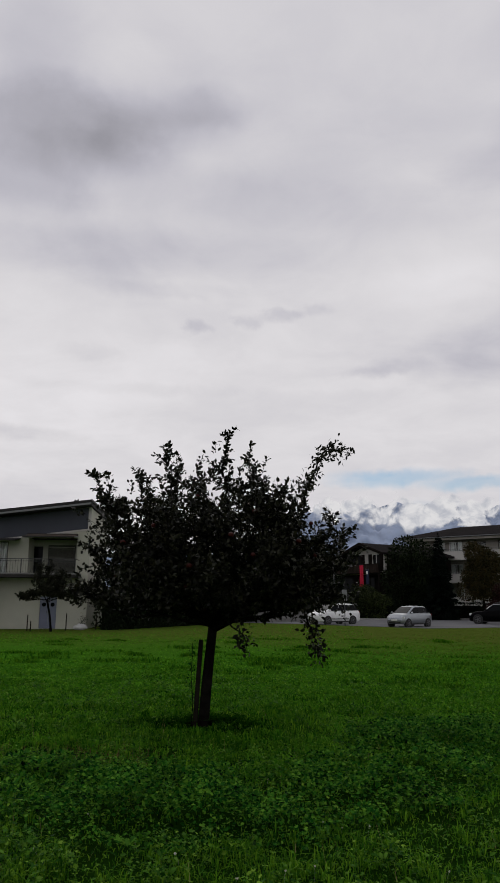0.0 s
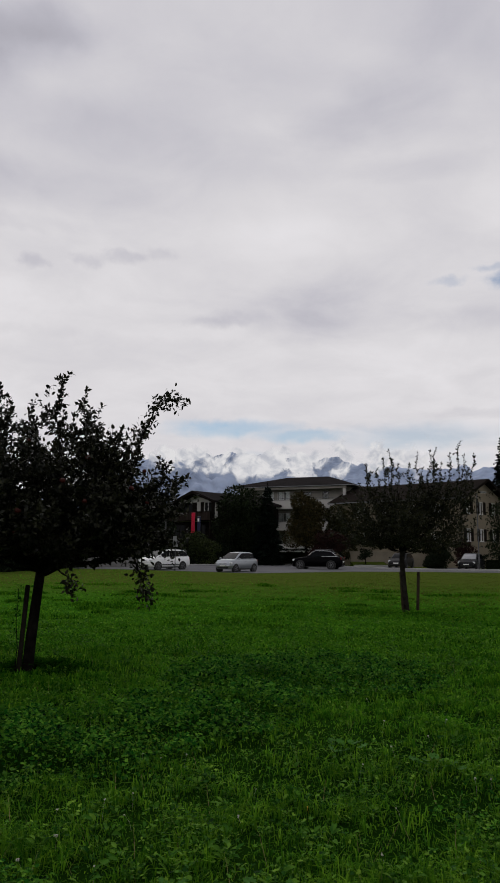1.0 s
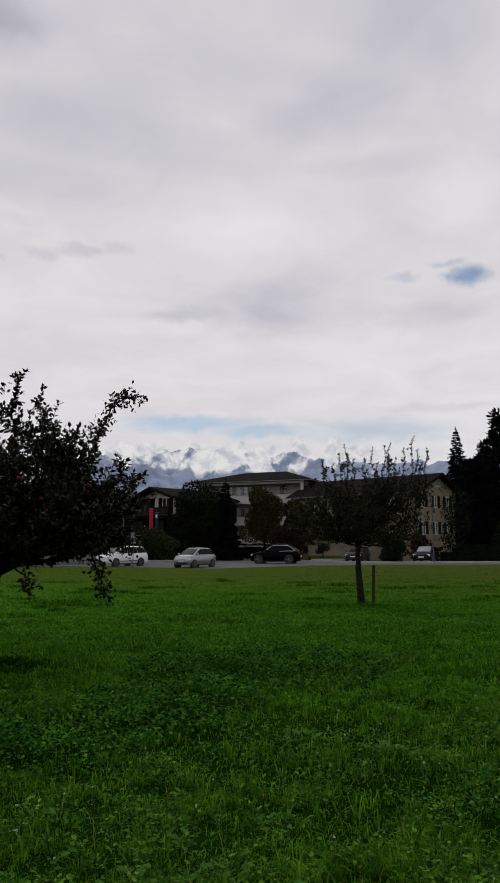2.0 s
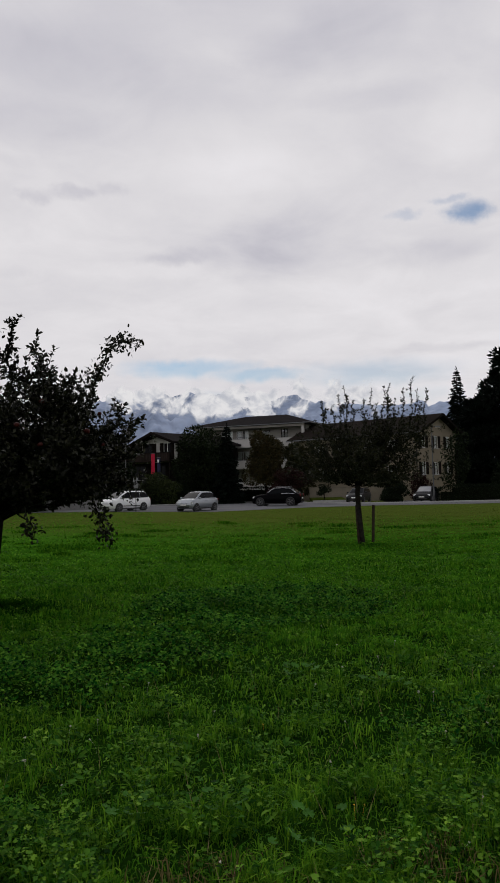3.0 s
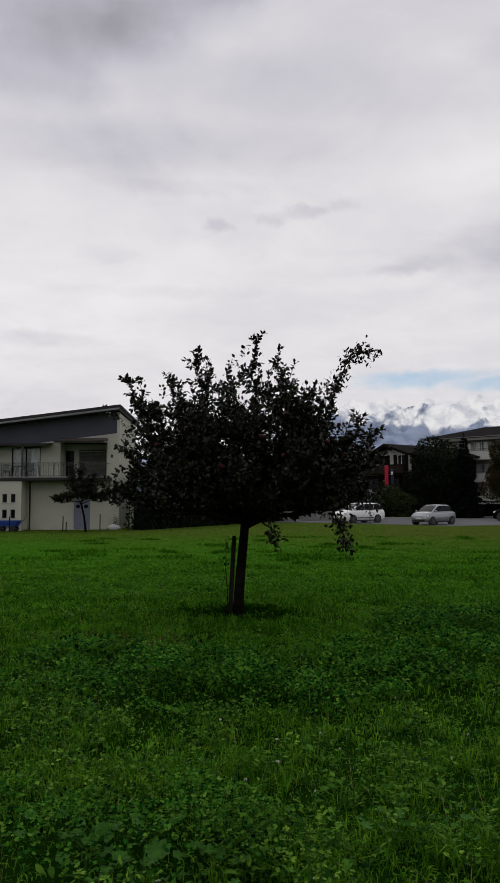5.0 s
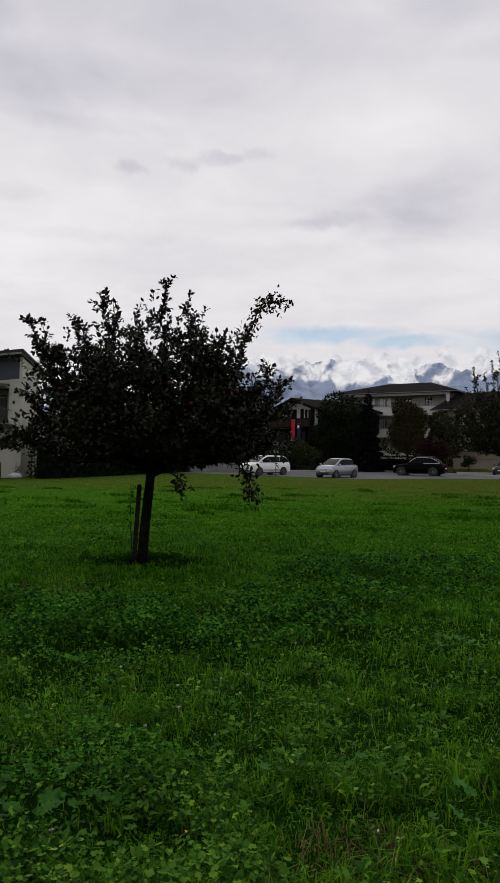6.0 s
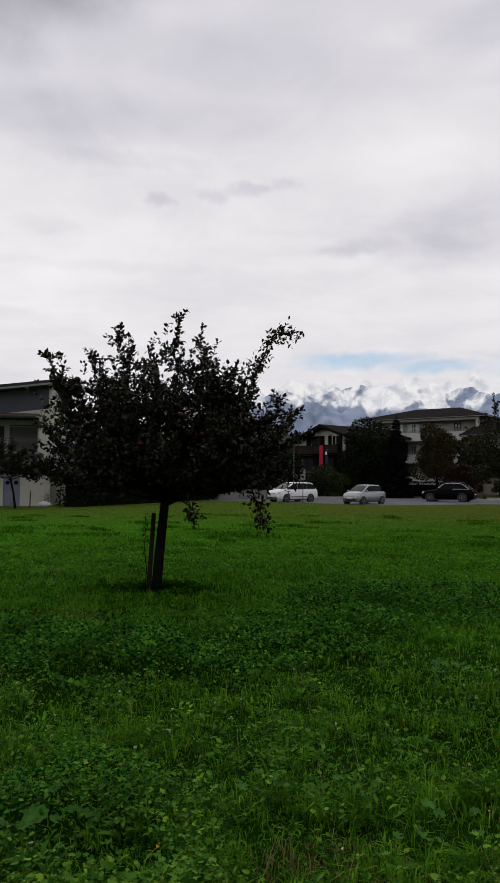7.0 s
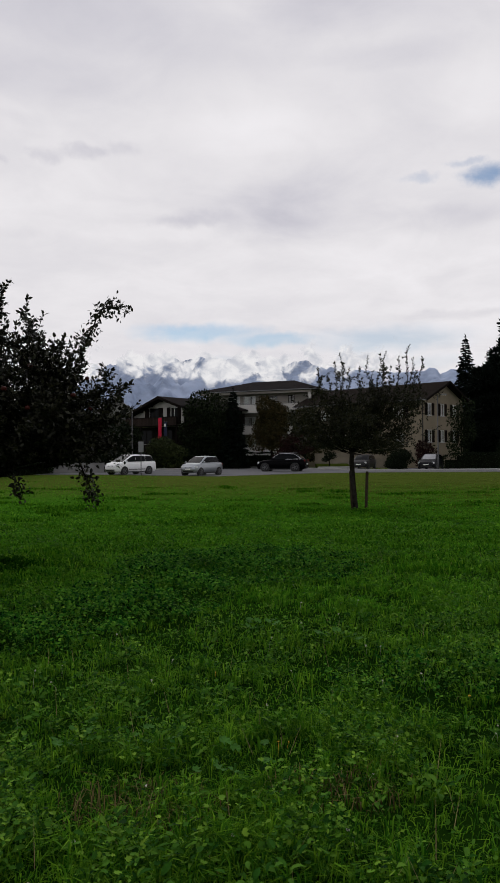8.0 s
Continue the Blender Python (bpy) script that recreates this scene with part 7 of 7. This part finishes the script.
def grass(name, label, n, r0, r1, mat, h0, h1, w, tuft=None, around=False, west=-46.0, east=42.0, low=False, soft=0.0):
    x, y, r = field(n, r0, r1, *((42.0, 314.0) if around else (west, east)))
    if tuft:
        a, d = rng.uniform(0, 6.283, n), np.abs(rng.normal(size=n)) * tuft[2] + 0.16
        x, y = tuft[0] + d * np.cos(a) * 1.25, tuft[1] + d * np.sin(a)
        r = np.hypot(x, y)
    high = np.full(n, 0.6) if low else canopy(x, y)
    keep = off_trunks(x, y) & (rng.uniform(size=n) > (0.45 if low else 0.96) * patchiness(x, y)) & (rng.uniform(size=n) > 0.8 * (1 - high) ** 2 * (r < 16))
    # the stand thins out over its last and first metres
    keep &= rng.uniform(size=n) < np.clip((r1 - r) / (soft * r1 + 1e-6), 0, 1)
    if west > -40:
        keep &= rng.uniform(size=n) < np.clip((x + 7) / 16, 0.04, 1) * np.clip((r - r0) / 9, 0, 1)
    if not tuft and not low:
        keep &= rng.uniform(size=n) > 0.45 * clumps(x, y) * (r < 14)
    x, y, r, high = x[keep], y[keep], r[keep], high[keep]
    n = len(x)
    h = rng.uniform(h0, h1, n) * (0.35 + 1.15 * high) * np.clip(1.15 - r / 40, 0.6, 1.0)
    wide = w * rng.uniform(0.6, 1.3, n) * np.clip(r / 5, 1, 4)
    a = rng.uniform(0, 6.283, n)
    side = np.stack([np.cos(a), np.sin(a), np.zeros(n)], -1)
    b = a + 1.57 + rng.normal(size=n) * 0.5
    lean = np.stack([np.cos(b), np.sin(b), np.zeros(n)], -1) * (h * rng.uniform(0.2, 1.5, n) * (1 + np.clip((r - 6) / 9, 0, 1.3)))[:, None]
    root = np.stack([x, y, ground_z(x, y) - 0.01], -1)
    up = np.array([0, 0, 1.0])
    mid = root + 0.45 * lean * 0.6 + up * (0.62 * h)[:, None]
    tip = root + lean + up * (h * rng.uniform(0.5, 1.0, n))[:, None]
    s2 = side * (wide / 2)[:, None]
    v = np.stack([root - s2 * 0.7, root + s2 * 0.7, mid - s2, mid + s2, tip], 1).reshape(-1, 3)
    t = np.array([(0, 1, 3), (0, 3, 2), (2, 3, 4)])[None] + (np.arange(n) * 5)[:, None, None]
    ob = placed(name, mesh_from(name, v, t.reshape(-1, 3)), M[mat])
    tagged(ob, label, "grass", kind="stuff")


def tufts(name, label, count, per, r0, r1, mat, h0, h1, w):
    """Grass growing in tufts, each fanning out from its root."""
    x, y, r = field(count, r0, r1)
    high = canopy(x, y)
    keep = off_trunks(x, y) & (rng.uniform(size=count) > 0.97 * patchiness(x, y)) & (rng.uniform(size=count) > 0.55 * clumps(x, y)) & (rng.uniform(size=count) > 0.85 * (1 - high))
    x, y, r = x[keep], y[keep], r[keep]
    k = np.repeat(np.arange(len(x)), per)
    n = len(k)
    tall = rng.uniform(0.6, 1.5, len(x))[k]
    a = rng.uniform(0, 6.283, n)
    d = np.abs(rng.normal(size=n)) * 0.028 * np.clip(r[k] / 6, 1, 2.5)
    px, py = x[k] + d * np.cos(a), y[k] + d * np.sin(a)
    h = rng.uniform(h0, h1, n) * tall * np.clip(1.15 - r[k] / 40, 0.6, 1.0)
    out = np.stack([np.cos(a), np.sin(a), np.zeros(n)], -1)
    side = np.stack([-np.sin(a), np.cos(a), np.zeros(n)], -1) * (w * rng.uniform(0.6, 1.4, n) * np.clip(r[k] / 5, 1, 4) / 2)[:, None]
    up = np.array([0, 0, 1.0])
    root = np.stack([px, py, ground_z(px, py) - 0.01], -1)
    bend = rng.uniform(0.2, 1.3, n)
    mid = root + out * (0.25 * bend * h)[:, None] + up * (0.7 * h)[:, None]
    tip = root + out * (0.95 * bend * h)[:, None] + up * (h * (1.0 - 0.35 * np.clip(bend, 0, 1.2)))[:, None]
    v = np.stack([root - side * 0.7, root + side * 0.7, mid - side, mid + side, tip], 1).reshape(-1, 3)
    t = np.array([(0, 1, 3), (0, 3, 2), (2, 3, 4)])[None] + (np.arange(n) * 5)[:, None, None]
    ob = placed(name, mesh_from(name, v, t.reshape(-1, 3)), M[mat])
    tagged(ob, label, "grass", kind="stuff")


def leaves(name, label, n, r0, r1, mat, s0, s1, shape, tris, z0, z1, in_patch, category="plant", span=(-46.0, 42.0)):
    x, y, r = field(n, r0, r1, *span)
    p = patchiness(x, y)
    high = canopy(x, y)
    chance = (p * in_patch + (1 - in_patch) * (0.16 + 0.46 * clumps(x, y))) * (0.04 + 0.96 * high)
    keep = off_trunks(x, y) & (rng.uniform(size=n) < chance)
    x, y, r, p, high = x[keep], y[keep], r[keep], p[keep], high[keep]
    n = len(x)
    at = np.stack([x, y, ground_z(x, y) + rng.uniform(z0, z1, n) * (0.2 + 1.25 * high)], -1)
    a = rng.uniform(0, 6.283, n)
    along = np.stack([np.cos(a), np.sin(a), rng.normal(size=n) * 0.28], -1)
    v, t = scatter(shape, tris, at, along, rng.normal(size=(n, 3)) * 0.42 + (0, 0, 1), rng.uniform(s0, s1, n) * np.clip(r / 12, 1, 1.6))
    ob = placed(name, mesh_from(name, v, t), M[mat])
    tagged(ob, label, category, kind="stuff")


def lobed_leaf(points=7, deep=0.8):
    """A broad palmate leaf, deeply cut between its points and slightly cupped."""
    pts = [(0, 0.34, 0)]
    n = 2 * points - 1
    for k in range(n):
        a = radians(-150 + 300 * k / (n - 1))
        r = (0.66 if k % 2 == 0 else 0.66 * deep) * (1.0 if 1 < k < n - 2 else 0.8)
        pts.append((math.sin(a) * r * 0.92, 0.38 + math.cos(a) * r, 0.07 if k % 2 == 0 else 0.02))
    return np.array(pts), np.array([(0, k, k + 1) for k in range(1, n)])


def clover_bed():
    """The thick clover below the apple tree: leaves at all heights over bare dark ground."""
    n = 420000
    x, y = rng.uniform(-7, 6.5, n), rng.uniform(3.0, 17.5, n)
    p = patchiness(x, y)
    keep = (p > 0.22) & (rng.uniform(size=n) < (0.30 + 0.7 * p) * (0.3 + 0.7 * rough_field(x, y, 0.45, 51, 0.34, 0.66))) & off_trunks(x, y)
    x, y, p = x[keep], y[keep], p[keep]
    n = len(x)
    bumps = 0.15 + 1.1 * rough_field(x, y, 0.45, 51, 0.32, 0.68)
    top = (0.06 + 0.17 * p) * bumps + 0.03
    at = np.stack([x, y, ground_z(x, y) + top * rng.uniform(0.25, 1.0, n) ** 0.5], -1)
    a = rng.uniform(0, 6.283, n)
    along = np.stack([np.cos(a), np.sin(a), rng.normal(size=n) * 0.3], -1)
    v, t = scatter(LOBED, LOBED_TRIS, at, along, rng.normal(size=(n, 3)) * 0.5 + (0, 0, 1), rng.uniform(0.016, 0.032, n) * np.clip(np.hypot(x, y) / 6, 0.75, 1.25))
    tagged(placed("clover_bed", mesh_from("clover_bed", v, t), M["clover"]), "thick dark clover patch below the apple tree", "clover", kind="stuff")


def ruffled_leaf():
    """A large round leaf with scalloped lobes and a wavy blade."""
    pts, tris = [(0, 0.42, -0.03)], []
    n = 22
    for ring, r0 in ((1, 0.32), (2, 0.6)):
        for k in range(n):
            a = radians(-158 + 316 * k / (n - 1))
            r = r0 * (1.0 if ring == 1 else 1.0 + 0.10 * math.cos(a * 7.5))
            pts.append((math.sin(a) * r, 0.42 + math.cos(a) * r, (0.02 if ring == 1 else 0.07) + 0.045 * ring * math.sin(a * 7.5 + 0.6)))
    for k in range(n - 1):
        a, b = 1 + k, 1 + n + k
        tris += [(0, a, a + 1), (a, b, b + 1), (a, b + 1, a + 1)]
    return np.array(pts), np.array(tris)


LOBED, LOBED_TRIS = lobed_leaf()
RUFFLED, RUFFLED_TRIS = ruffled_leaf()
grass("meadow_grass", "dense fresh green meadow grass", 180000, 2.2, 24, "blade", 0.04, 0.105, 0.0062)
grass("meadow_grass", "short grass filling the ground between the weeds", 70000, 2.2, 13, "blade", 0.03, 0.065, 0.0062, low=True)
tufts("meadow_grass", "dense fresh green meadow grass in tufts", 10500, 14, 2.2, 14, "blade", 0.055, 0.13, 0.0066)
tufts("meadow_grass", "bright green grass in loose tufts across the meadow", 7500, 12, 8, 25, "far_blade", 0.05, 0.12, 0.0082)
grass("mown_grass", "green grass towards the street, colour brightened for the distance", 165000, 8, 44, "far_blade", 0.05, 0.11, 0.009, soft=0.55)
grass("meadow_grass", "green meadow grass all round the standpoint", 70000, 0.4, 16, "blade", 0.04, 0.12, 0.010, None, True)
grass("meadow_grass", "green meadow grass close to the standpoint", 16000, 0.3, 2.4, "blade", 0.04, 0.12, 0.009)
grass("verge_grass", "short olive-green grass verge along the street", 90000, 19, 68, "verge", 0.04, 0.09, 0.010, west=-12.0)
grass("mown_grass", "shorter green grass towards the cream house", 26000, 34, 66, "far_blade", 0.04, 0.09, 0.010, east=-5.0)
grass("grass_tuft", "tall uncut grass round the apple trunk, its shade painted in", 3600, 3, 20, "shade_tuft", 0.07, 0.17, 0.010, (TREE[0] + 0.05, TREE[1] - 0.05, 0.36))
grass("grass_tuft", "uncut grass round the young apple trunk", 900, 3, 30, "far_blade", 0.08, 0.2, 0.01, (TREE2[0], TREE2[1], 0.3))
leaves("clover_leaves", "low green clover among the grass", 52000, 2.2, 17, "weed", 0.015, 0.029, TREFOIL, TREFOIL_TRIS, 0.03, 0.13, 0.1)
clover_bed()
leaves("broad_weeds", "broad toothed weed leaves among the grass", 105000, 2.2, 19, "weed", 0.014, 0.033, LOBED, LOBED_TRIS, 0.03, 0.16, 0.15)
leaves("broad_weeds", "broad toothed weed leaves all round the standpoint", 24000, 0.4, 12, "weed", 0.016, 0.034, LOBED, LOBED_TRIS, 0.05, 0.13, 0.15, span=(30.0, 326.0))
leaves("broad_weeds", "broad toothed weed leaves close to the standpoint", 7000, 0.3, 2.6, "weed", 0.014, 0.032, LOBED, LOBED_TRIS, 0.05, 0.13, 0.15)


def rosettes(count, per):
    """Leafy weeds in clumps: each a fan of longer leaves arching out over dark gaps."""
    x, y, r = field(count, 2.3, 18)
    keep = off_trunks(x, y) & (rng.uniform(size=count) < (0.2 + 0.8 * clumps(x, y)) * (0.2 + 0.8 * canopy(x, y)))
    x, y, r = x[keep], y[keep], r[keep]
    k = np.repeat(np.arange(len(x)), per)
    n = len(k)
    grow = rng.uniform(0.6, 1.35, len(x))[k] * np.clip(r[k] / 9, 1, 1.5)
    a = rng.uniform(0, 6.283, n)
    d = np.abs(rng.normal(size=n)) * 0.05 * grow
    px, py = x[k] + d * np.cos(a), y[k] + d * np.sin(a)
    at = np.stack([px, py, ground_z(px, py) + rng.uniform(0.02, 0.10, n) * grow], -1)
    along = np.stack([np.cos(a), np.sin(a), rng.uniform(0.1, 1.1, n)], -1)
    v, t = scatter(OVAL * (0.85, 1, 1.4), OVAL_TRIS, at, along, rng.normal(size=(n, 3)) * 0.25 + (0, 0, 1), rng.uniform(0.025, 0.06, n) * grow)
    tagged(placed("leafy_weeds", mesh_from("leafy_weeds", v, t), M["rosette"]), "leafy clumps of broad-leaved weeds in the grass", "plant", kind="stuff")


rosettes(2600, 16)


def far_clumps():
    """Darker, longer grass standing in low clumps across the far part."""
    cx, cy, cr = field(190, 9, 38, -32, 30)
    per = 130
    k = np.repeat(np.arange(len(cx)), per)
    n = len(k)
    wide = rng.uniform(0.14, 0.6, len(cx))[k]
    x, y = cx[k] + rng.normal(size=n) * wide, cy[k] + rng.normal(size=n) * wide * 0.6
    keep = off_trunks(x, y)
    x, y, k = x[keep], y[keep], k[keep]
    n = len(x)
    h = rng.uniform(0.05, 0.13, n) * rng.uniform(0.6, 1.2, len(cx))[k]
    a = rng.uniform(0, 6.283, n)
    out = np.stack([np.cos(a), np.sin(a), np.zeros(n)], -1)
    side = np.stack([-np.sin(a), np.cos(a), np.zeros(n)], -1) * (0.007 * np.clip(cr[k] / 9, 1, 3))[:, None]
    root = np.stack([x, y, ground_z(x, y) - 0.01], -1)
    tip = root + out * (0.6 * h)[:, None] + np.stack([np.zeros(n), np.zeros(n), h], -1)
    mid = (root + tip) / 2 + np.stack([np.zeros(n), np.zeros(n), 0.2 * h], -1)
    v = np.stack([root - side, root + side, mid - side, mid + side, tip], 1).reshape(-1, 3)
    t = np.array([(0, 1, 3), (0, 3, 2), (2, 3, 4)])[None] + (np.arange(n) * 5)[:, None, None]
    tagged(placed("grass_clumps", mesh_from("grass_clumps", v, t.reshape(-1, 3)), M["tuft"]), "dark green clumps of longer grass on the meadow", "grass", kind="stuff")


far_clumps()


def big_weed(x, y, seed, n=9, size=0.14):
    g = np.random.default_rng(seed)
    w = thing("big_leaved_weed", pose(x, y, 0), "low rosette of large lobed green leaves", "plant", "large weeds")
    for k in range(n):
        a, tilt, d = 6.283 * k / n + g.uniform(-0.3, 0.3), g.uniform(0.12, 0.45), g.uniform(0.04, 0.2)
        along = np.array([[math.cos(a), math.sin(a), tilt]])
        v, t = scatter(RUFFLED, RUFFLED_TRIS, np.array([[math.cos(a) * d, math.sin(a) * d, 0.06 + g.uniform(0, 0.07)]]), along, np.array([[g.normal() * 0.25, g.normal() * 0.25, 1.0]]), np.array([size * g.uniform(0.7, 1.2)]))
        placed("leaf", mesh_from("leaf", v, t), M["dock"], w, smooth=True)
    part("stem", tube(bmesh.new(), [(0, 0, -0.03), (0, 0, 0.08)], [0.012, 0.006], 5), M["dock"], w)


for k, (x, y, s) in enumerate(((-1.2, 3.1, 0.085), (-0.95, 3.3, 0.065), (-1.5, 3.25, 0.075), (-1.3, 3.6, 0.065), (-1.75, 3.45, 0.06), (0.25, 10.9, 0.08), (-0.25, 10.2, 0.07), (1.0, 6.75, 0.08), (0.35, 3.95, 0.05), (0.75, 3.6, 0.055), (1.68, 6.2, 0.065), (-0.13, 3.9, 0.055))):
    big_weed(x, y, 100 + k, 9, s)


def flowers(name, label, places, mat, r, stem):
    bm = bmesh.new()
    for x, y in places:
        h = stem * rng.uniform(0.5, 1.2)
        z = float(ground_z(np.array(x), np.array(y)))
        bx, by = rng.normal(size=2) * 0.25 * h
        tube(bm, [(x, y, z), (x + 0.3 * bx, y + 0.3 * by, z + 0.6 * h), (x + bx, y + by, z + h)], [0.0007, 0.0007, 0.0007], 3)
        size = r * rng.uniform(0.55, 1.2)
        for w in random_dirs(rng, 7) * (0.75, 0.75, 0.6) + (0, 0, 0.2):
            bmesh.ops.create_icosphere(bm, subdivisions=1, radius=size * 0.42, matrix=Matrix.Translation(Vector((x + bx, y + by, z + h)) + Vector(w * size)))
    tagged(part(name, bm, M[mat]), label, "flowers", kind="stuff")


fx, fy, fr = field(70, 2.6, 10, -26, 26)
flowers("white_clover_flowers", "small white clover heads scattered in the grass", list(zip(fx, fy)), "petal", 0.009, 0.105)
flowers("yellow_flowers", "a few small yellow meadow flowers", [(1.05, 3.9), (0.62, 5.35), (-0.55, 3.2), (2.35, 4.6), (1.0, 3.85)], "yellow", 0.008, 0.09)
sx, sy, sr = field(420, 2.6, 14, -36, 24)


def dry_stalks():
    n = len(sx)
    a = rng.uniform(0, 6.283, n)
    h = rng.uniform(0.1, 0.24, n)
    root = np.stack([sx, sy, ground_z(sx, sy)], -1)
    tip = root + np.stack([np.cos(a) * h * 0.6, np.sin(a) * h * 0.6, h], -1)
    side = np.stack([-np.sin(a), np.cos(a), np.zeros(n)], -1) * 0.0022
    v = np.stack([root - side, root + side, tip], 1).reshape(-1, 3)
    t = np.arange(3 * n).reshape(-1, 3)
    tagged(placed("dry_stalks", mesh_from("dry_stalks", v, t), M["dry"]), "thin straw-coloured dry grass stalks", "grass", kind="stuff")


dry_stalks()


def dry_patch(cx, cy, rx, ry, n, h0, h1, seed):
    """Withered reddish-brown blades and seed heads standing in the green."""
    g = np.random.default_rng(seed)
    a, d = g.uniform(0, 6.283, n), np.sqrt(g.uniform(0, 1, n))
    x, y = cx + rx * d * np.cos(a) + g.normal(size=n) * 0.05, cy + ry * d * np.sin(a) + g.normal(size=n) * 0.05
    b = g.uniform(0, 6.283, n)
    h = g.uniform(h0, h1, n)
    out = np.stack([np.cos(b), np.sin(b), np.zeros(n)], -1)
    side = np.stack([-np.sin(b), np.cos(b), np.zeros(n)], -1) * 0.003
    root = np.stack([x, y, ground_z(x, y)], -1)
    up = np.array([0, 0, 1.0])
    mid = root + out * (0.2 * h)[:, None] + up * (0.7 * h)[:, None]
    tip = root + out * (h * g.uniform(0.4, 1.2, n))[:, None] + up * (h * g.uniform(0.5, 1.0, n))[:, None]
    v = np.stack([root - side, root + side, mid - side * 0.8, mid + side * 0.8, tip], 1).reshape(-1, 3)
    t = np.array([(0, 1, 3), (0, 3, 2), (2, 3, 4)])[None] + (np.arange(n) * 5)[:, None, None]
    tagged(placed("withered_grass", mesh_from("withered_grass", v, t.reshape(-1, 3)), M["withered"]), "withered reddish-brown grass among the green", "grass", kind="stuff")


dry_patch(-3.7, 8.4, 1.1, 0.6, 420, 0.06, 0.16, 61)
dry_patch(0.3, 3.2, 0.4, 0.3, 260, 0.05, 0.12, 62)
dry_patch(1.25, 3.35, 0.35, 0.25, 160, 0.05, 0.12, 63)
